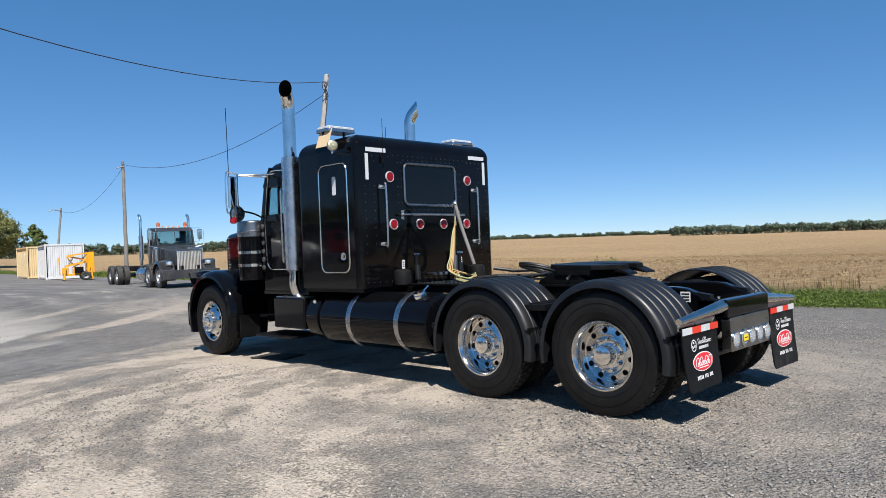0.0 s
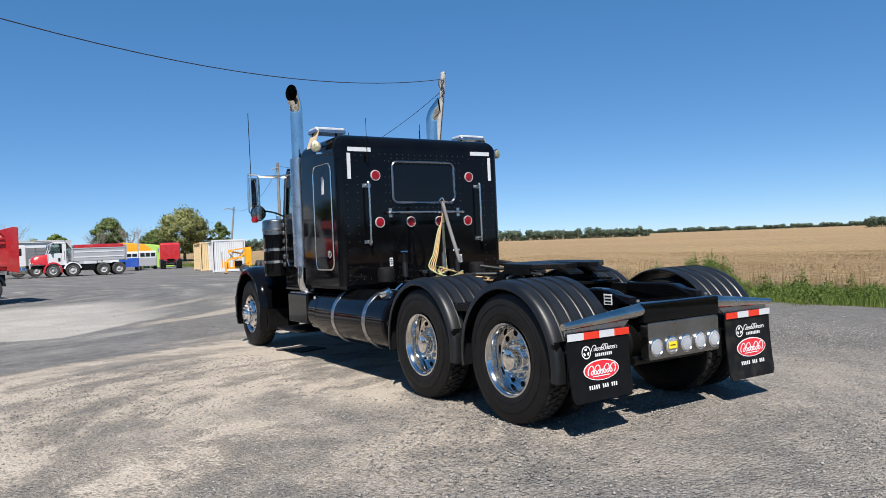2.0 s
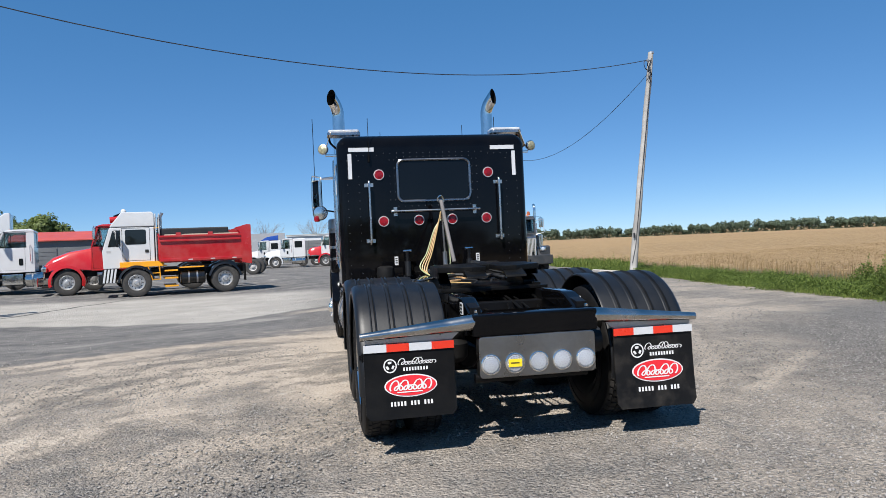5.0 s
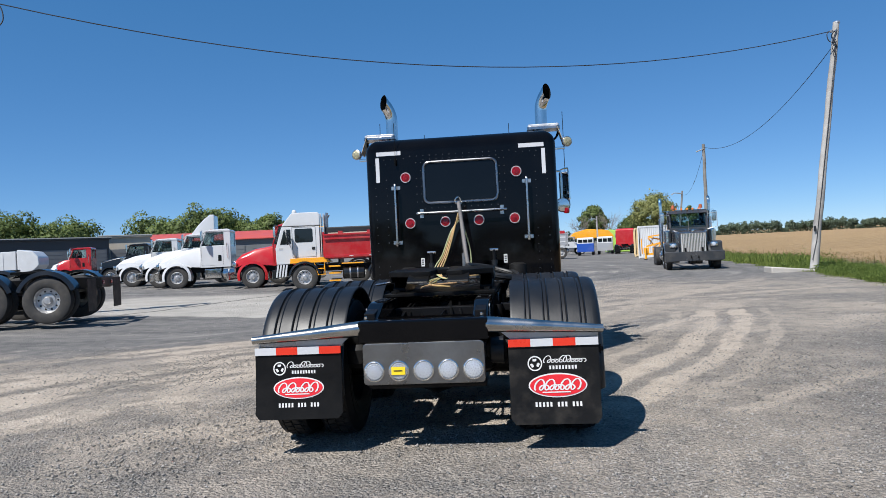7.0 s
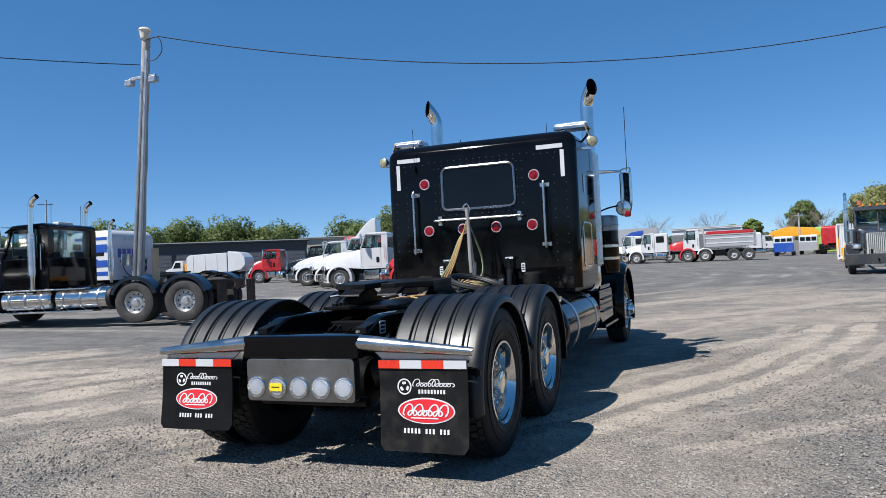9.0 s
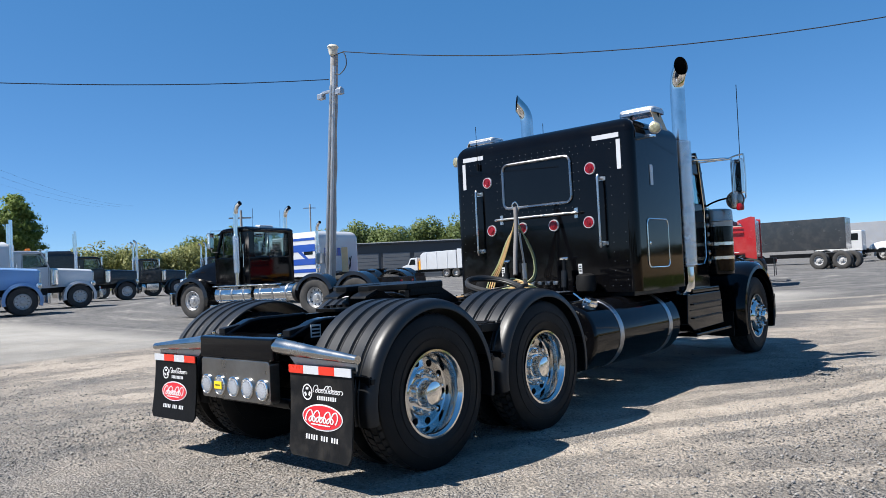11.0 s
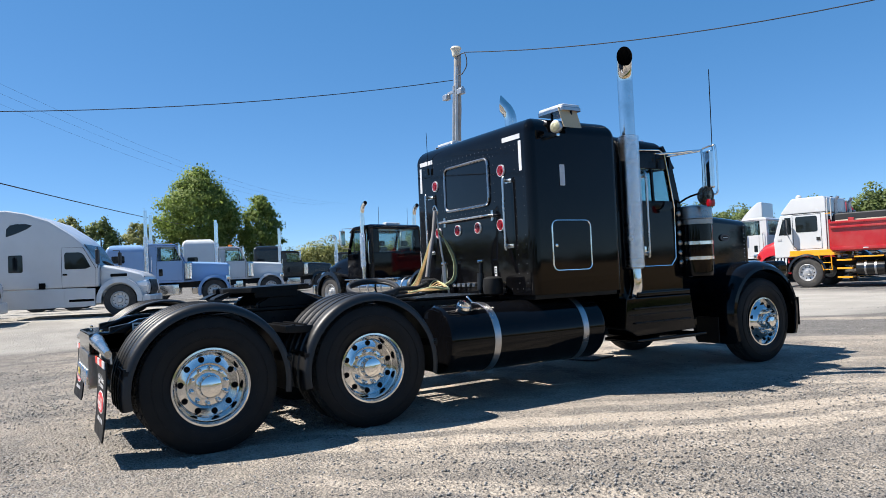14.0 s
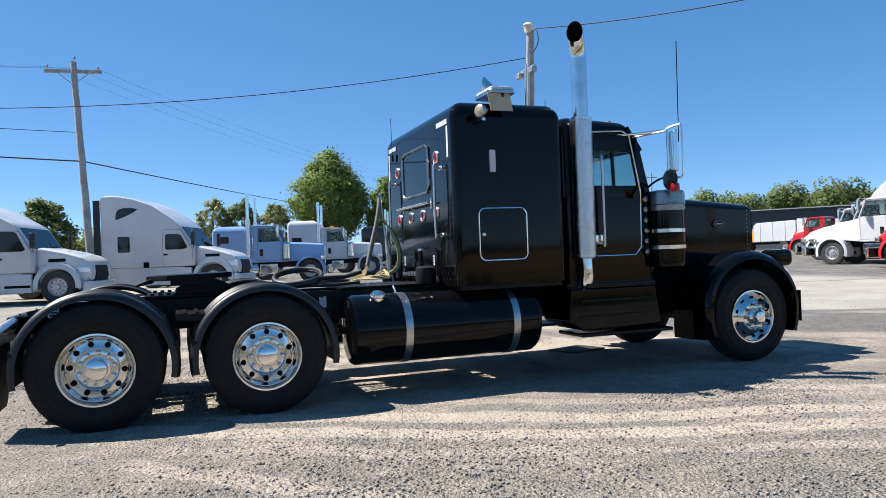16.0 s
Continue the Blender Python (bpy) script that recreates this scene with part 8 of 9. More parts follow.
for p0, p1, w in (((-0.75, -0.10, 0.95), (0.72, -0.10, 1.28), 0.085), ((0.72, 0.06, 1.30), (-0.55, 0.06, 1.62), 0.075), ((-0.60, -0.16, 1.66), (0.70, -0.16, 1.80), 0.065), ((-0.05, 0.12, 0.78), (-0.62, 0.12, 1.60), 0.06), ((0.10, -0.20, 0.82), (0.62, -0.20, 1.66), 0.05)):
    part("boom_section", tube([p0, p1], w, 4), ORANGE_Y, lift)
for p0, p1 in (((-0.30, 0.0, 0.85), (0.35, 0.0, 1.22)), ((-0.50, -0.05, 1.05), (-0.20, -0.05, 1.60)), ((0.20, 0.10, 1.20), (0.55, 0.10, 1.72))):
    part("lift_cylinder", tube([p0, p1], 0.035, 8), STEEL, lift)
basket = part("basket_floor", box(0.56, 1.00, -0.38, 0.38, 0.52, 0.58, 0.01), ORANGE_Y, lift)
part("basket_side", box(0.60, 0.98, -0.36, -0.33, 0.58, 1.84, 0.015), ORANGE_Y, basket)
for xx in (0.58, 0.98):
    for yy in (-0.36, 0.36):
        part("basket_post", tube([(xx, yy, 0.56), (xx, yy, 1.86)], 0.022, 6), ORANGE_Y, basket)
for z in (1.2, 1.85):
    part("basket_rail", tube([(0.58, -0.36, z), (0.98, -0.36, z), (0.98, 0.36, z), (0.58, 0.36, z)], 0.02, 6, closed=True), ORANGE_Y, basket)
part("tow_bar", tube([(-0.80, 0.0, 0.40), (-1.05, 0.0, 0.42), (-1.08, 0.0, 1.55)], 0.04, 6), ORANGE_Y, lift)

# ---- poles and cables ----
def cable(name, a, b, sag, r=0.012, n=24, label="sagging black overhead cable"):
    a, b = Vector(a), Vector(b)
    pts = [a.lerp(b, k / n) - Vector((0, 0, sag * 4 * (k / n) * (1 - k / n))) for k in range(n + 1)]
    return tagged(part(name, tube(pts, r, 6), WIRE), label, "cable", "overhead cables")


def wood_pole(label, base, top, r0=0.15, r1=0.10, m_=WOOD_POLE):
    p = thing("utility_pole", label, "utility pole", None, "utility poles")
    base, top = Vector(base), Vector(top)
    n = 14
    pts = [base.lerp(top, k / n) + Vector((0.012 * math.sin(k * 1.7), 0.012 * math.cos(k * 2.3), 0)) for k in range(n + 1)]
    part("pole", tube(pts, r0, 14, radii=[r0 + (r1 - r0) * k / n for k in range(n + 1)]), m_, p)
    return p


A_BASE, A_TOP = (11.45, 22.35, ground_z(11.4, 22.3) - 0.3), (12.78, 22.4, 9.28)
pa = wood_pole("leaning weathered wooden utility pole by the field", A_BASE, A_TOP, 0.155, 0.11)
b = tube([(12.70, 22.25, 8.95), (12.45, 22.1, 8.85)], 0.02, 6)
lathe([(0, 0.03), (0.03, 0.05), (0.08, 0.05), (0.10, 0.03)], "z", (12.45, 22.1, 8.83), 10, b, cap=True)
part("insulator", b, GALV, pa)
part("cable_clamp", tube(smooth_path([(12.73, 22.28, 9.0), (12.5, 22.2, 8.75), (12.62, 22.2, 8.45), (12.70, 22.25, 8.3)], 5), 0.02, 6), WIRE, pa)
part("drip_loop", tube(smooth_path([(12.50, 22.15, 8.92), (12.30, 22.1, 8.80), (12.34, 22.1, 8.55), (12.52, 22.15, 8.48), (12.66, 22.25, 8.62)], 6), 0.016, 6), WIRE, pa, "black drip loop of cable")
part("drip_loop", tube(smooth_path([(12.62, 22.2, 8.45), (12.48, 22.15, 8.30), (12.55, 22.15, 8.12), (12.64, 22.22, 8.16)], 6), 0.016, 6), WIRE, pa, "black drip loop of cable")
part("pole_cap", lathe([(9.24, 0.115), (9.31, 0.112), (9.33, 0.02)], "z", (12.78, 22.4, 0), 14, cap=True), GALV, pa)
part("ground_wire", tube([(12.62, 22.22, 8.2), (12.0, 22.2, 4.0), (11.60, 22.2, 1.2), (11.42, 22.2, 0.5)], 0.012, 6), WIRE, pa)
part("pole_label", box(11.52, 11.60, 22.18, 22.20, 1.55, 1.75), WIRE, pa)
blk = rounded_block(9.75, 11.30, 21.6, 22.5, -0.25, 0.33, 0.06, 0.05, shear=lambda x, y, z: (x, y, z - 0.10 * (x - 9.75)))
tagged(part("concrete_block", blk, CONCRETE), "weathered concrete block in the grass beside the pole", "block")
C_BASE, C_TOP = (-13.74, 11.63, ground_z(-13.7, 11.6) - 0.2), (-12.85, 11.5, 8.45)
pc = wood_pole("tall wooden pole with metal conduits and a lamp", C_BASE, C_TOP, 0.16, 0.12)
part("conduit", tube([(-13.55, 11.45, 0.3), (-12.72, 11.36, 8.0)], 0.055, 8), GALV, pc)
part("conduit", tube([(-13.71, 11.41, 0.3), (-12.90, 11.34, 7.4)], 0.045, 8), GALV, pc)
part("lamp_head", lathe([(8.35, 0.05), (8.40, 0.12), (8.48, 0.14), (8.58, 0.15), (8.64, 0.19), (8.70, 0.15), (8.74, 0.03)], "z", (-12.85, 11.45, 0), 16, cap=True), mat("pale_lamp_plastic", (0.62, 0.58, 0.48), 0.5), pc)
for s in (1, -1):
    part("cross_bracket", box(-12.95 + 0.25 * s - 0.22, -12.95 + 0.25 * s + 0.22, 11.38, 11.46, 7.22, 7.30, 0.01), GALV, pc)
    part("floodlight", rounded_block(-12.95 + 0.45 * s - 0.13, -12.95 + 0.45 * s + 0.13, 11.25, 11.45, 7.05, 7.22, 0.04, 0.03, n=3), GALV, pc)
part("meter_box", box(-0.10, 0.10, -0.09, 0.09, 0.70, 2.25, 0.02), mat("tan_meter_box", (0.62, 0.44, 0.24), 0.5, vary=0.15, dirt=0.2), pc, "tan metal meter box", at=pose(-13.22, 11.90, 0, 0, 0, 45))
part("junction_box", box(-13.90, -13.60, 11.25, 11.39, 1.75, 2.1, 0.02), GALV, pc)
part("drip_loop", tube(smooth_path([(-12.75, 11.4, 8.35), (-12.35, 11.45, 8.35), (-12.25, 11.45, 7.95), (-12.5, 11.4, 7.7), (-12.75, 11.35, 7.75)], 6), 0.016, 6), WIRE, pc)
DARK_POLE = mat("dark_weathered_pole_wood", (0.19, 0.18, 0.165), 0.85, vary=0.3, scale=2, fine=30, bump=0.5, dirt=0.15, dirt_color=(0.10, 0.085, 0.07))
pb = wood_pole("grey wooden utility pole behind the heavy truck", (14.75, 50.3, 0.0), (14.8, 50.3, 8.72), 0.15, 0.11, DARK_POLE)
part("crossbar", tube([(14.2, 50.2, 8.15), (14.8, 50.2, 8.35)], 0.04, 6), WOOD_POLE, pb)
pb2 = wood_pole("leaning pole with a lamp arm beside the containers", (18.4, 78.0, 0.0), (19.2, 78.0, 7.2), 0.13, 0.09, DARK_POLE)
part("lamp_arm", tube([(19.1, 77.9, 6.9), (18.3, 77.8, 7.0), (17.9, 77.8, 6.8)], 0.05, 6), GALV, pb2)
pb3 = wood_pole("short pole near the far trees", (11.0, 92.0, 0.4), (11.0, 92.0, 5.4), 0.12, 0.09)
part("lamp_arm", tube([(11.0, 91.9, 5.0), (10.5, 91.8, 5.1)], 0.05, 6), GALV, pb3)
D_TOP = Vector((-26.3, -3.3, 10.2))
pd = wood_pole("utility pole with a wooden crossarm", (-25.4, -2.7, 0.3), D_TOP, 0.17, 0.12)
part("crossarm", box(-0.06, 0.06, -1.1, 1.1, -0.07, 0.07, 0.01), WOOD_POLE, pd, at=pose(D_TOP.x, D_TOP.y, 9.8, 3, 0, 6))
for k in (-1.0, 0.05, 0.95):
    part("insulator", lathe([(0, 0.03), (0.04, 0.06), (0.12, 0.06), (0.18, 0.03)], "z", (D_TOP.x, D_TOP.y + k, 9.88 + (0.40 if k == 0.05 else 0)), 8, cap=True), GALV, pd)
    part("brace", tube([(D_TOP.x + 0.05, D_TOP.y + k * 0.7, 9.78), (D_TOP.x + 0.1, D_TOP.y + 0.0, 9.2)], 0.02, 6), GALV, pd)
for x, y, h in ((-64.0, 41.5, 9.0), (-110, 88, 16)):
    pe = wood_pole("distant utility pole with crossarm", (x, y, 0.4), (x + 0.2, y, h), 0.18, 0.13)
    part("crossarm", box(-1.2, 1.2, -0.08, 0.08, h - 0.9, h - 0.75), WOOD_POLE, pe, at=pose(x, y, 0, 0, 0, 55))

cable("overhead_cable", (12.55, 22.2, 8.92), (-12.45, 11.5, 8.42), 1.50, 0.014)
cable("overhead_cable", (12.62, 22.3, 8.45), (14.7, 50.2, 8.5), 1.35, 0.013)
cable("overhead_cable", (14.8, 50.3, 8.3), (19.0, 78.0, 6.9), 1.3, 0.012)
cable("overhead_cable", (-13.05, 11.4, 7.64), (-23.3, -16.8, 7.85), 1.14, 0.014)
cable("overhead_cable", (-25.85, -3.0, 5.90), (-95.0, 19.5, 9.2), 0.15, 0.03)
cable("overhead_cable", (-25.85, -3.0, 5.90), (-20.0, -30.0, 7.7), 0.35, 0.03)
cable("overhead_cable", D_TOP - Vector((0, 0, 3.0)), (-20.0, -30.0, 9.2), 0.6, 0.014)
for k in (-1.0, 0.05, 0.95):
    cable("overhead_cable", D_TOP + Vector((0, k, -0.25)), (-24.0, -60.0 + k, 11.0), 0.9, 0.004)
    cable("overhead_cable", D_TOP + Vector((0, k, -0.25)), (-68.0 + k, 30.0 + k, 9.4), 1.2, 0.004)

# ---- buildings at the back of the yard ----
DARK_WALL = mat("dark_grey_cladding", (0.045, 0.047, 0.050), 0.6, vary=0.15, scale=0.6, fine=8, bump=0.1)
BEIGE_WALL = mat("beige_block_wall", (0.42, 0.38, 0.31), 0.8, vary=0.12, scale=0.6, fine=8, bump=0.1)
RED_ROOF = mat("red_metal_roof", (0.42, 0.07, 0.05), 0.45, vary=0.12, scale=0.8, fine=6)
GREY_WALL = mat("mid_grey_cladding", (0.13, 0.135, 0.14), 0.6, vary=0.12, scale=0.6, fine=8)
TRIM = mat("pale_roof_trim", (0.45, 0.44, 0.40), 0.5)


def hall(label, a, bpt, depth, h, wall_m, roof_m, doors=0, trim=TRIM, ridge=0.0):
    """A long low hall whose front runs from a to b; the depth lies behind it."""
    a, bpt = Vector((*a, 0)), Vector((*bpt, 0))
    d = bpt - a
    L = d.length
    yaw = math.degrees(math.atan2(d.y, d.x))
    z0 = min(ground_z(a.x, a.y), ground_z(bpt.x, bpt.y)) - 0.2
    t = thing("workshop_building", label, "building", pose(a.x, a.y, z0, 0, 0, yaw), "buildings behind the yard")
    part("wall", box(0, L, 0, depth, 0, h, 0.02), wall_m, t)
    if ridge:
        part("roof", prism([(-0.4, h - 0.05), (-0.4, h + 0.08), (depth / 2, h + ridge), (depth + 0.4, h + 0.08), (depth + 0.4, h - 0.05)], "x", -0.4, L + 0.4), roof_m, t)
    else:
        part("roof", box(-0.25, L + 0.25, -0.25, depth + 0.25, h, h + 0.28, 0.02), roof_m, t)
        part("roof_trim", box(-0.27, L + 0.27, -0.30, -0.25, h + 0.20, h + 0.32), trim, t)
    for k in range(doors):
        x = L * (k + 0.5) / doors
        dr = part("roller_door", box(x - 1.9, x + 1.9, -0.06, 0.02, 0.1, min(3.8, h - 0.6), 0.02), GREY_WALL, t)
        for j in range(7):
            part("door_panel", box(x - 1.8, x + 1.8, -0.085, -0.06, 0.2 + j * 0.5, 0.62 + j * 0.5), GREY_WALL, dr)
    return t


def bearing(deg, d):
    return (-d * math.sin(radians(deg)), d * math.cos(radians(deg)))


hall("long low dark grey workshop building", bearing(56, 96), bearing(32.5, 96), 14, 5.0, DARK_WALL, DARK_WALL, 9)
hall("beige block building beside the workshop", bearing(33.0, 101), bearing(29.5, 101), 8, 5.4, BEIGE_WALL, BEIGE_WALL, 1)
hall("grey building with a red metal roof", bearing(32.0, 108), bearing(17, 104), 10, 4.7, GREY_WALL, RED_ROOF, 6, RED_ROOF, 1.4)
hall("low white shed behind the far trucks", (-6.0, 125.0), (5.0, 125.0), 10, 4.6, WHITE_P, WHITE_P, 3)

# ---- plants ----
def leaf_material(name, dark, light, through_=0.42):
    m = bpy.data.materials.new(name)
    m.use_nodes = True
    nt = m.node_tree
    b = nt.nodes["Principled BSDF"]
    g = nt.nodes.new("ShaderNodeNewGeometry")
    r = nt.nodes.new("ShaderNodeMix")
    r.data_type = "RGBA"
    r.inputs["A"].default_value, r.inputs["B"].default_value = (*(0.82 * c for c in dark), 1), (*(0.82 * c for c in light), 1)
    nt.links.new(g.outputs["Random Per Island"], r.inputs["Factor"])
    nt.links.new(r.outputs["Result"], b.inputs["Base Color"])
    b.inputs["Roughness"].default_value = 0.6
    b.inputs["Specular IOR Level"].default_value = 0.3
    tr = nt.nodes.new("ShaderNodeBsdfTranslucent")
    nt.links.new(r.outputs["Result"], tr.inputs["Color"])
    mx = nt.nodes.new("ShaderNodeMixShader")
    mx.inputs[0].default_value = through_
    nt.links.new(b.outputs[0], mx.inputs[1])
    nt.links.new(tr.outputs[0], mx.inputs[2])
    nt.links.new(mx.outputs[0], nt.nodes["Material Output"].inputs[0])
    return m


LEAF = leaf_material("spring_foliage", (0.125, 0.190, 0.036), (0.33, 0.42, 0.105), 0.5)
LEAF_PALE = leaf_material("pale_young_foliage", (0.17, 0.19, 0.060), (0.42, 0.43, 0.17))
# paler, bluer, low-contrast leaves: distance haze is put into this colour
LEAF_FAR_HAZED = leaf_material("hazed_far_wood_foliage", (0.115, 0.155, 0.105), (0.165, 0.215, 0.140))
LEAF_MID = leaf_material("woodland_foliage", (0.095, 0.135, 0.042), (0.21, 0.27, 0.085))
GRASS = leaf_material("verge_grass", (0.085, 0.135, 0.022), (0.27, 0.33, 0.080))
WEED = leaf_material("tall_weed_leaves", (0.060, 0.105, 0.018), (0.24, 0.315, 0.070))
STRAW = leaf_material("dry_stalks", (0.20, 0.13, 0.06), (0.36, 0.26, 0.13), 0.15)
BARK = mat("bark", (0.10, 0.08, 0.06), 0.9, vary=0.3, scale=3, fine=20, bump=0.5)
RNG = np.random.default_rng(7)


def quads_object(name, centers, sizes, material, parent=None, aspect=1.0, outward=None, rng=RNG):
    """Many small leaf faces in one mesh, each a slightly folded quad turned roughly outwards from its crown."""
    n = len(centers)
    w = rng.normal(size=(n, 3))
    w /= np.linalg.norm(w, axis=1, keepdims=True)
    if outward is not None:
        w = w * 0.75 + outward
        w /= np.linalg.norm(w, axis=1, keepdims=True)
    u = rng.normal(size=(n, 3))
    u -= (u * w).sum(1, keepdims=True) * w
    u /= np.linalg.norm(u, axis=1, keepdims=True)
    v = np.cross(w, u)
    s = np.asarray(sizes).reshape(-1, 1)
    a, b_ = u * s * 0.5, v * s * 0.5 * aspect
    bend = w * s * 0.18
    vs = np.stack([centers - a, centers - b_ + bend, centers + a, centers + b_ + bend], 1).reshape(-1, 3)
    fs = np.arange(4 * n).reshape(n, 4)
    me = bpy.data.meshes.new(name)
    me.from_pydata(vs.tolist(), [], fs.tolist())
    me.materials.append(material)
    if outward is not None:
        me.polygons.foreach_set("use_smooth", np.ones(n, bool))
        nv = outward * 0.75 + w * 0.45
        nv /= np.linalg.norm(nv, axis=1, keepdims=True)
        me.normals_split_custom_set_from_vertices(np.repeat(nv, 4, 0).tolist())
    ob = new(name, me)
    if parent is not None:
        ob.parent = parent
    return ob


def crown_points(rng, n_clumps, per, rx, rz, zc, clump_r, squash=0.75, point=0.35):
    """Leaf places in clumps over a crown, the clump centres, and the way each leaf looks out of its clump and crown."""
    d = rng.normal(size=(n_clumps, 3))
    d /= np.linalg.norm(d, axis=1, keepdims=True)
    r = rng.uniform(0.35, 1.0, (n_clumps, 1)) ** 0.5
    taper = 1.0 - point * np.clip(d[:, 2:3] * r, 0, 1) - 0.15 * np.clip(-d[:, 2:3], 0, 1)
    c = d * r * np.array([rx, rx, rz]) * np.concatenate([taper, taper, np.ones_like(taper)], 1)
    c[:, 2] += zc
    g = rng.normal(size=(n_clumps, per, 3)) * clump_r * rng.uniform(0.6, 1.3, (n_clumps, 1, 1)) * np.array([1, 1, squash]) * 0.55
    out = g / (clump_r * 0.5) + d[:, None, :] * 1.1 + np.array([0, 0, 0.15])
    out /= np.linalg.norm(out, axis=2, keepdims=True)
    return (c[:, None, :] + g).reshape(-1, 3), c, out.reshape(-1, 3)


def tree(label, x, y, h, width, leaf_m=LEAF, clumps=150, per=45, leaf=0.32, trunk_h=None, seed=1, group="trees beyond the yard", point=0.35):
    rng = np.random.default_rng(seed)
    t = thing("tree", label, "tree", pose(x, y, ground_z(x, y) - 0.05), group)
    trunk_h = trunk_h or h * 0.22
    rz = (h - trunk_h * 0.7) / 2
    zc = h - rz
    pts, cl, way = crown_points(rng, clumps, per, width / 2, rz * 0.95, zc, width * 0.085, point=point)
    r0 = 0.018 * h + 0.06
    b = tube([(0, 0, -0.1), (0.03 * h * rng.uniform(-1, 1), 0.02 * h, h * 0.35), (0.03 * h * rng.uniform(-1, 1), 0, h * 0.78)], r0, 10, radii=[r0 * 1.25, r0 * 0.8, r0 * 0.2])
    for k in range(9):
        c = cl[rng.integers(len(cl))]
        z0 = h * rng.uniform(0.22, 0.5)
        tube([(0, 0, z0), (c[0] * 0.5, c[1] * 0.5, z0 + (c[2] - z0) * 0.6), tuple(c)], r0 * 0.3, 6, b, radii=[r0 * 0.42, r0 * 0.25, r0 * 0.06])
    part("trunk", b, BARK, t)
    quads_object("crown", pts, rng.uniform(0.6, 1.3, len(pts)) * leaf, leaf_m, t, 0.8, way, rng)
    return t


tree("tall broad green maple beyond the trucks", -109.0, 24.0, 18.9, 13.2, LEAF, 620, 62, 0.36, seed=3, point=0.55)
tree("slender green tree beside the maple", -110.0, 34.2, 15.2, 7.6, LEAF, 260, 60, 0.36, seed=4, point=0.5)
tree("dark green tree beside the maple", -110.0, 10.2, 11.2, 6.4, LEAF_MID, 170, 60, 0.34, seed=5)
tree("yellowish young tree near the maple", -111.0, 15.6, 10.6, 6.0, LEAF_PALE, 140, 55, 0.32, seed=6)
tree("pale young tree near the maple", -110.0, 5.8, 11.6, 6.0, LEAF_PALE, 120, 50, 0.32, seed=16)
tree("dense tree behind the parked sleeper trucks", -63.5, -10.4, 7.2, 5.2, LEAF_MID, 170, 55, 0.28, seed=8)
tree("low pale bush behind the parked sleeper trucks", -66.0, -5.5, 4.6, 6.0, LEAF_PALE, 110, 45, 0.28, seed=9)
tree("bushy tree at the yard's edge", -62.0, -24.0, 8.0, 9.0, LEAF_MID, 140, 50, 0.32, seed=10)
tree("pale feathery tree beyond the containers", 27.6, 142.0, 10.6, 10.0, LEAF_PALE, 260, 55, 0.34, seed=11)
tree("pointed green tree beyond the containers", 34.6, 142.5, 8.2, 4.6, LEAF_MID, 120, 55, 0.30, seed=12, point=0.7)
tree("round green tree at the end of the yard", 20.8, 193.8, 10.3, 8.0, LEAF_MID, 220, 60, 0.42, seed=14)
tree("green tree low behind the round one", 29.0, 173.0, 6.6, 9.0, LEAF_MID, 150, 50, 0.40, seed=13)
tree("small round green tree behind the dump truck", 9.0, 195.0, 6.6, 5.2, LEAF, 110, 55, 0.38, seed=15)
tree("small pale tree behind the dump truck", 4.0, 196.0, 5.2, 4.0, LEAF_PALE, 80, 50, 0.38, seed=17)


def bare_tree(label, x, y, h, seed):
    rng = np.random.default_rng(seed)
    t = thing("tree", label, "tree", pose(x, y, ground_z(x, y)), "trees beyond the yard")
    b = tube([(0, 0, 0), (0.1, 0, h * 0.3), (0.0, 0.1, h * 0.6)], 0.1, 6, radii=[0.16, 0.11, 0.03])
    for k in range(26):
        z0 = h * rng.uniform(0.15, 0.5)
        a = rng.uniform(0, 6.28)
        l = (h - z0) * rng.uniform(0.6, 0.95)
        d = Vector((math.cos(a) * 0.75, math.sin(a) * 0.75, rng.uniform(0.45, 1.0))).normalized()
        p0 = Vector((0, 0, z0))
        p1, p2 = p0 + d * l * 0.5, p0 + d * l + Vector((0, 0, 0.08 * h))
        tube([p0, p1, p2], 0.03, 4, b, radii=[0.05, 0.03, 0.012])
        for j in range(7):
            q = p0.lerp(p2, rng.uniform(0.35, 1.0))
            e = (d + Vector(rng.normal(size=3)) * 0.7 + Vector((0, 0, 0.4))).normalized() * l * rng.uniform(0.15, 0.4)
            tube([q, q + e], 0.012, 3, b, radii=[0.02, 0.009])
    part("trunk", b, TWIG, t)
    return t


TWIG = mat("pale_twig_bark", (0.20, 0.17, 0.14), 0.9, vary=0.2)
bare_tree("leafless spreading tree at the end of the yard", 22.5, 173.0, 8.2, 21)
bare_tree("leafless tree beside the round green one", 15.5, 172.0, 7.0, 24)
bare_tree("leafless spreading tree behind the far trucks", -12.5, 165.0, 8.6, 22)
bare_tree("leafless spreading tree behind the dump truck", -0.6, 180.0, 9.0, 23)


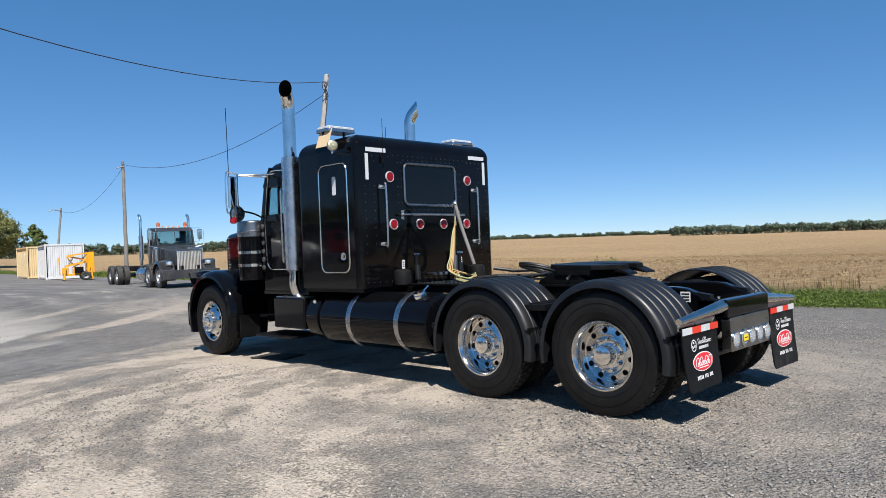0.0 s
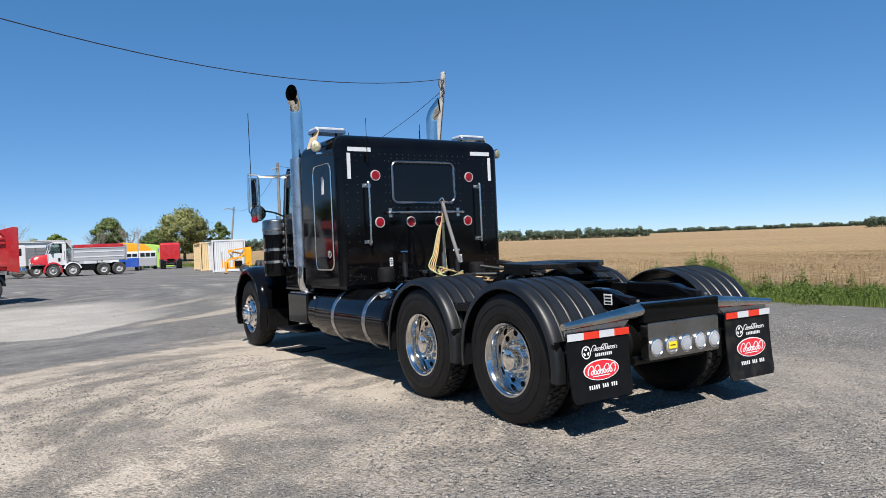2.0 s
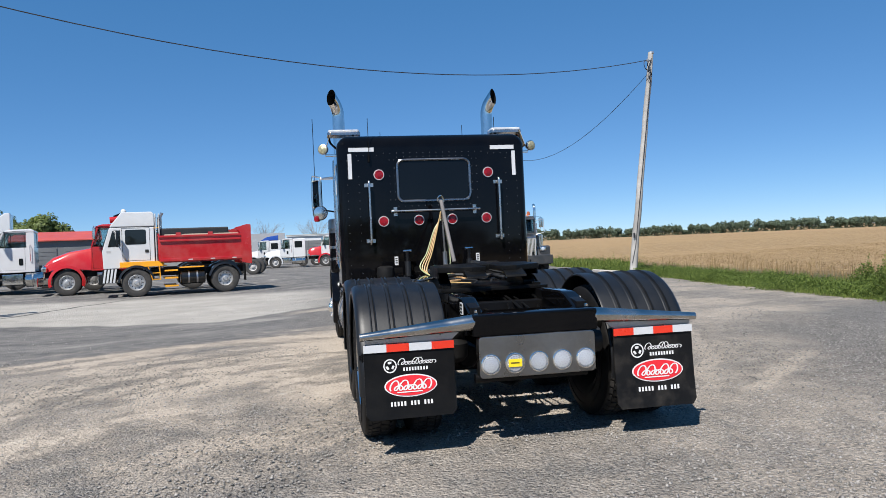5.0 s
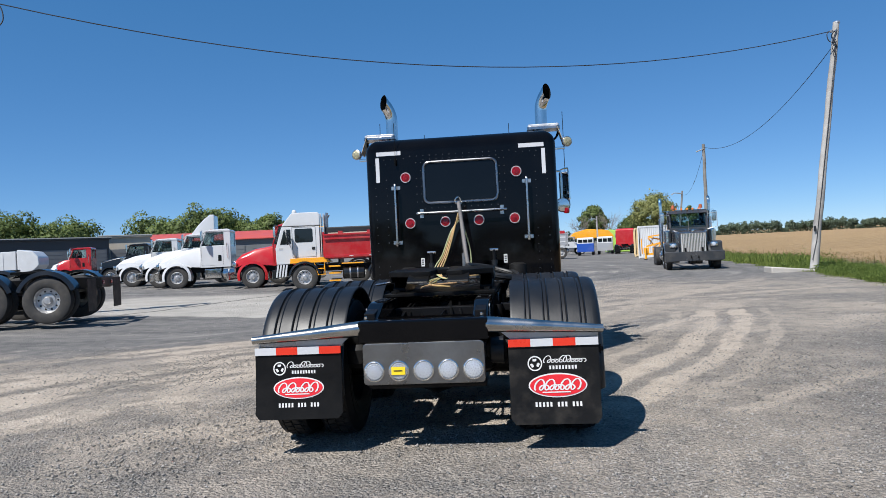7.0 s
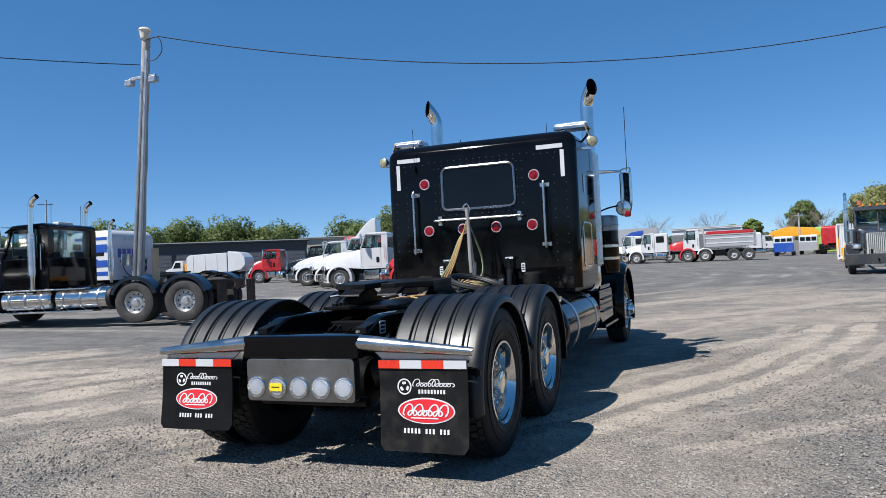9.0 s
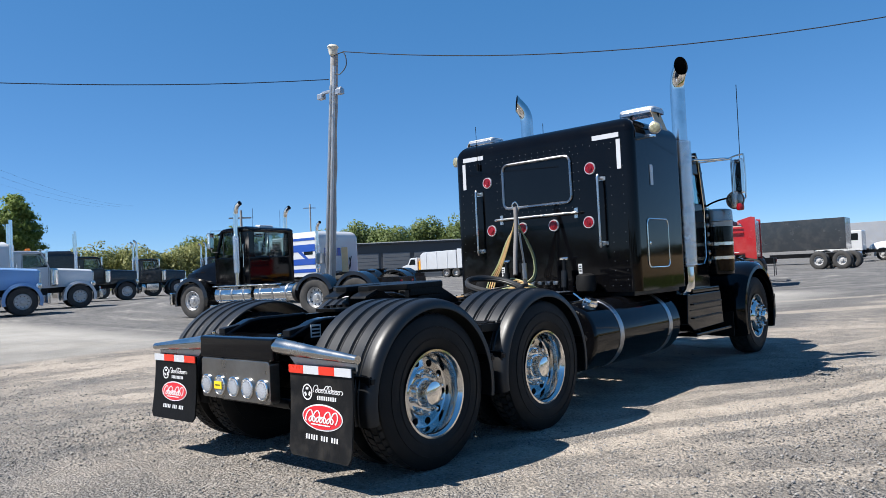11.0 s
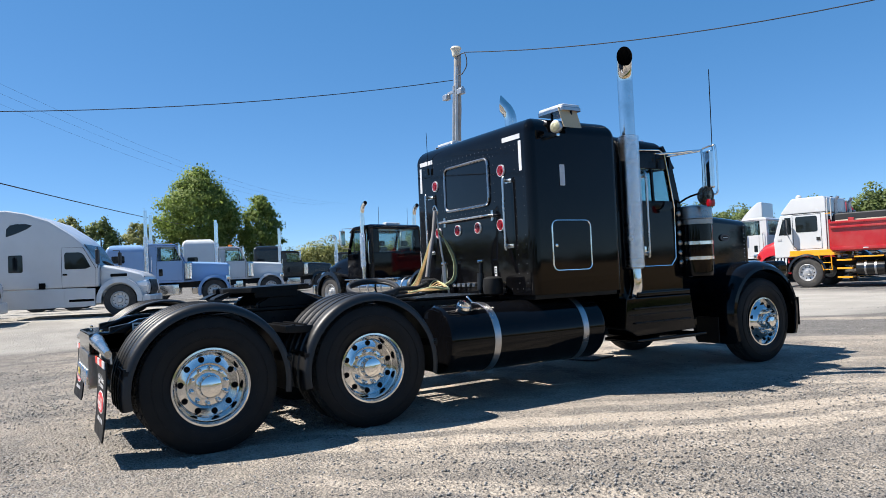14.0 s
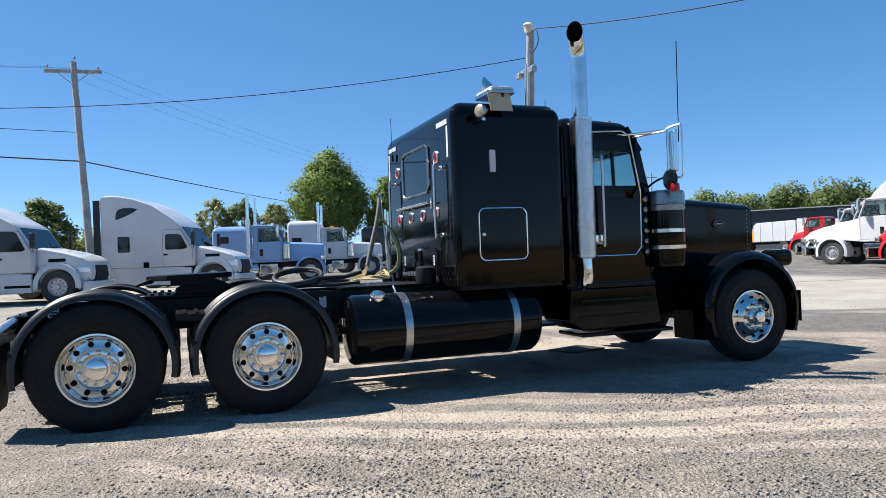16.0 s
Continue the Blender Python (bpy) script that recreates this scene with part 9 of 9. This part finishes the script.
def wood_line(name, label, b0, b1, d0, d1, h, per, leaf, material=LEAF_FAR_HAZED, gaps=0.0, seed=30, depth=14.0, wide=0.9):
    """A strip of woodland: rounded crowns of many leaves side by side, as one mass."""
    rng = np.random.default_rng(seed)
    length = math.radians(abs(b1 - b0)) * (d0 + d1) / 2
    cs, ss, ws = [], [], []
    p = 0.0
    while p < length:
        u = p / length
        wave = 0.88 + 0.05 * math.sin(p / h * 0.33 + seed) + 0.09 * math.sin(p / h * 1.2 + 2 * seed)
        hh = h * wave * rng.uniform(0.82, 1.10)
        low = gaps and math.sin(p / h * 1.3 + seed * 1.7) > 1 - 2 * gaps
        if low:
            hh *= 0.42
        w = hh * wide * rng.uniform(0.75, 1.25)
        ang = math.radians(b0 + (b1 - b0) * u)
        dist = d0 + (d1 - d0) * u + rng.uniform(0, depth)
        k = int(per * rng.uniform(0.8, 1.2) * (0.6 if low else 1.0))
        lobes = 26
        c = rng.normal(size=(lobes, 3))
        c /= np.linalg.norm(c, axis=1, keepdims=True)
        c = c * rng.uniform(0.25, 0.80, (lobes, 1)) * np.array([w * 0.5, w * 0.5, hh * 0.40]) + np.array([0, 0, hh * 0.58])
        d = rng.normal(size=(k, 3))
        d /= np.linalg.norm(d, axis=1, keepdims=True)
        q = c[rng.integers(0, lobes, k)] + d * np.array([w, w, hh * 0.8]) * 0.20 * rng.uniform(0.55, 1.0, (k, 1))
        way = d + (q - np.array([0, 0, hh * 0.45])) / np.array([w * 0.5, w * 0.5, hh * 0.5]) * 0.9
        ws.append(way / np.linalg.norm(way, axis=1, keepdims=True))
        skirt = rng.uniform(0, 1, k) < 0.14
        q[skirt, 2] *= rng.uniform(0.0, 0.8, int(skirt.sum()))
        q[:, 2] = np.maximum(q[:, 2], 0.1)
        cs.append(q + np.array([-dist * math.sin(ang), dist * math.cos(ang), ground_z(-dist * math.sin(ang), dist * math.cos(ang))]))
        ss.append(rng.uniform(0.6, 1.4, k) * leaf)
        p += w * rng.uniform(0.22, 0.45)
    ob = quads_object(name, np.concatenate(cs), np.concatenate(ss), material, outward=np.concatenate(ws), rng=rng)
    return tagged(ob, label, "woods", kind="stuff")


wood_line("wood_strip", "hazy green strip of trees beyond the field", -11, -48.3, 336, 346, 5.8, 360, 0.62, seed=31, gaps=0.03, depth=10, wide=0.7)
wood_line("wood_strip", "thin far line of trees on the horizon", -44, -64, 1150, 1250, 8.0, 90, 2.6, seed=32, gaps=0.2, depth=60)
wood_line("wood_strip", "dense green wood beyond the field", -63.2, -112, 440, 450, 6.7, 330, 0.85, seed=33, depth=10)
wood_line("wood_strip", "rounded green woods behind the red roof", 19.2, 29.4, 150, 156, 13.4, 5200, 0.46, LEAF_MID, seed=34)
wood_line("wood_strip", "broad green woods behind the workshops", 34.0, 42.4, 150, 156, 14.8, 5600, 0.46, LEAF_MID, seed=40)
wood_line("wood_strip", "green trees behind the long workshop", 44.6, 62, 146, 145, 13.8, 4200, 0.46, LEAF_MID, seed=39, gaps=0.1)
wood_line("wood_strip", "green trees along the far side of the yard", 63, 120, 150, 130, 9.0, 1500, 0.42, LEAF_MID, seed=35, gaps=0.15)
# the pale leaf colour also stands in for distance haze on these trees
wood_line("wood_strip", "pale hazy young trees behind the far trucks", 60.0, 69.5, 128, 130, 9.6, 1300, 0.36, LEAF_PALE, seed=46, depth=6, wide=0.8)
# added woods, never in view: they only fill the horizon in reflections
wood_line("wood_strip", "unseen green trees added behind the walk along the yard", 120, 250, 110, 120, 9.0, 200, 0.9, LEAF_MID, seed=36, gaps=0.1)
wood_line("wood_strip", "low distant trees at the end of the yard", 16, -10, 230, 260, 4.4, 260, 0.6, LEAF_FAR_HAZED, seed=37, gaps=0.3)

# grass verge along the gravel: blades, weeds and dry stalks
def blades(name, label, n, s0, s1, y0, y1, hmin, hmax, wid, material, seed, lean=0.35):
    rng = np.random.default_rng(seed)
    y = y0 + (y1 - y0) * rng.uniform(0, 1, n) ** 1.4
    s = s0 + (s1 - s0) * rng.uniform(0, 1, n) + 0.25 * np.sin(y * 1.3) + 0.2 * np.sin(y * 3.1)
    x = 8.6 + 0.1 * np.maximum(y, 0) + s
    z = np.array([ground_z(a, b_) for a, b_ in zip(x, y)]) - 0.02
    patch = 0.65 + 0.35 * np.sin(x * 1.7 + 0.6 * y) * np.sin(y * 0.9 + x)
    h = (hmin + (hmax - hmin) * rng.uniform(0, 1, n) ** 1.6) * patch * np.clip((s - s0 + 0.35) / 0.8, 0.25, 1.0)
    a = rng.uniform(0, 2 * np.pi, n)
    dx, dy = np.cos(a) * wid * 0.5, np.sin(a) * wid * 0.5
    b = rng.uniform(0, 2 * np.pi, n)
    lx, ly = np.cos(b) * h * lean * rng.uniform(0.2, 1, n), np.sin(b) * h * lean * rng.uniform(0.2, 1, n)
    v0 = np.stack([x - dx, y - dy, z], 1)
    v1 = np.stack([x + dx, y + dy, z], 1)
    v2 = np.stack([x + dx * 0.8 + lx * 0.35, y + dy * 0.8 + ly * 0.35, z + h * 0.6], 1)
    v3 = np.stack([x - dx * 0.8 + lx * 0.35, y - dy * 0.8 + ly * 0.35, z + h * 0.6], 1)
    v4 = np.stack([x + lx, y + ly, z + h], 1)
    vs = np.stack([v0, v1, v2, v3, v4], 1).reshape(-1, 3)
    base = np.arange(n) * 5
    quad = np.stack([base, base + 1, base + 2, base + 3], 1).tolist()
    tri = np.stack([base + 3, base + 2, base + 4], 1).tolist()
    me = bpy.data.meshes.new(name)
    me.from_pydata(vs.tolist(), [], quad + tri)
    me.materials.append(material)
    return tagged(new(name, me), label, "grass", kind="stuff")


blades("verge_grass", "bright green rough grass along the gravel edge", 52000, 0.0, 3.6, -4.0, 34.0, 0.08, 0.30, 0.018, GRASS, 41)
blades("verge_grass", "rough green grass further along the verge", 30000, 0.0, 4.0, 30.0, 120.0, 0.15, 0.5, 0.07, GRASS, 42)
blades("verge_grass", "rough green grass beside the road", 16000, 0.0, 4.0, -4.0, -40.0, 0.12, 0.45, 0.035, GRASS, 43)
blades("dry_stalks", "tall brown dry stalks at the field edge", 1600, 2.8, 5.6, 2.0, 70.0, 0.30, 0.85, 0.022, STRAW, 44, 0.15)
blades("field_stubble", "short pale stubble of the harvested field", 60000, 4.2, 34.0, -12.0, 50.0, 0.04, 0.16, 0.03, STRAW, 45, 1.2)


def weed_patch(label, n, seed, clusters):
    rng = np.random.default_rng(seed)
    out, sz = [], []
    for x, y, w, h in clusters:
        k = int(n * w * h)
        c = rng.normal(size=(k, 3)) * np.array([w * 0.35, w * 0.35, 0])
        stem = rng.uniform(0, 1, k)
        tall = h * (1 - 0.6 * np.clip(np.hypot(c[:, 0], c[:, 1]) / (w * 0.8), 0, 1)) * rng.uniform(0.55, 1.1, k)
        c[:, 2] = stem * tall
        c += np.array([x, y, ground_z(x, y)])
        out.append(c)
        sz.append(rng.uniform(0.03, 0.075, k))
    ob = quads_object("weeds", np.concatenate(out), np.concatenate(sz), WEED, aspect=0.55, rng=rng)
    return tagged(ob, label, "weeds", kind="stuff")


rngw = np.random.default_rng(50)
cl = [(10.55 + 0.42 * math.cos(a), 7.15 + 0.42 * math.sin(a), 0.55, h) for a, h in ((0.3, 1.2), (1.5, 1.15), (2.6, 1.05), (3.9, 1.1), (5.2, 1.05))] * 2
cl += [(10.55, 7.15, 0.5, 1.2), (10.5, 6.9, 0.30, 1.25), (10.7, 7.6, 0.30, 1.22), (11.9, 9.9, 0.6, 0.8), (12.0, 10.3, 0.5, 0.7), (11.9, 9.9, 0.2, 1.0), (10.4, 5.4, 0.3, 0.75), (10.6, 4.6, 0.25, 0.8), (10.9, 5.0, 0.3, 0.65), (10.3, 3.4, 0.3, 0.7)]
cl += [(edge_x(y) + rngw.uniform(0.3, 2.6), y, rngw.uniform(0.4, 0.9), rngw.uniform(0.20, 0.50)) for y in rngw.uniform(-6, 26, 210)]
weed_patch("leafy green weeds standing in the verge", 3000, 51, cl)
cl = [(edge_x(y) + rngw.uniform(0.6, 4.0), y, rngw.uniform(0.5, 1.2), rngw.uniform(0.4, 0.9)) for y in rngw.uniform(26, 90, 70)]
weed_patch("leafy weeds further along the verge", 260, 52, cl)

# loose stones on the gravel
def stones(name, label, n, seed, x0, x1, y0, y1, smin, smax, material):
    rng = np.random.default_rng(seed)
    base = np.array([(1, 0, 0), (-1, 0, 0), (0, 1, 0), (0, -1, 0), (0, 0, 1), (0, 0, -0.6)], float)
    faces = np.array([(0, 2, 4), (2, 1, 4), (1, 3, 4), (3, 0, 4), (2, 0, 5), (1, 2, 5), (3, 1, 5), (0, 3, 5)])
    x, y = rng.uniform(x0, x1, n), rng.uniform(y0, y1, n)
    keep = x < 8.6 + 0.1 * np.maximum(y, 0) - 0.1
    drift = np.array([noise.noise((a * 0.42, b_ * 0.42, 3.0)) for a, b_ in zip(x, y)])
    keep &= (drift + rng.uniform(-0.75, 0.45, n) > -0.05)
    x, y = x[keep], y[keep]
    n = len(x)
    s = smin + (smax - smin) * rng.uniform(0, 1, n) ** 2.4
    z = np.array([ground_z(a, b_) for a, b_ in zip(x, y)])
    v = base[None] * (rng.uniform(0.65, 1.35, (n, 6, 1)) * s[:, None, None]) * np.array([1, 1, 0.7])
    a = rng.uniform(0, 6.28, n)
    ca, sa = np.cos(a)[:, None], np.sin(a)[:, None]
    vx, vy = v[:, :, 0] * ca - v[:, :, 1] * sa, v[:, :, 0] * sa + v[:, :, 1] * ca
    vs = np.stack([vx + x[:, None], vy + y[:, None], v[:, :, 2] + z[:, None] + s[:, None] * 0.15], 2).reshape(-1, 3)
    fs = (faces[None] + (np.arange(n) * 6)[:, None, None]).reshape(-1, 3)
    me = bpy.data.meshes.new(name)
    me.from_pydata(vs.tolist(), [], fs.tolist())
    me.polygons.foreach_set("use_smooth", np.ones(len(fs), bool))
    me.materials.append(material)
    return tagged(new(name, me), label, "gravel", kind="stuff")


STONE = leaf_material("crushed_stone", (0.12, 0.115, 0.108), (0.40, 0.375, 0.345), 0.0)
stones("loose_gravel", "loose crushed grey stones behind the truck", 110000, 61, -6.5, 6.5, -4.2, 1.5, 0.004, 0.016, STONE)
stones("loose_gravel", "loose crushed stones on the field side of the truck", 42000, 62, 2.0, 6.8, 1.5, 8.0, 0.004, 0.015, STONE)
stones("loose_gravel", "loose crushed stones on the yard side of the truck", 24000, 63, -6.5, -1.5, 1.5, 6.0, 0.004, 0.014, STONE)
stones("loose_gravel", "scattered larger stones across the yard", 6000, 64, -9.0, 9.5, -5.0, 16.0, 0.009, 0.019, STONE)
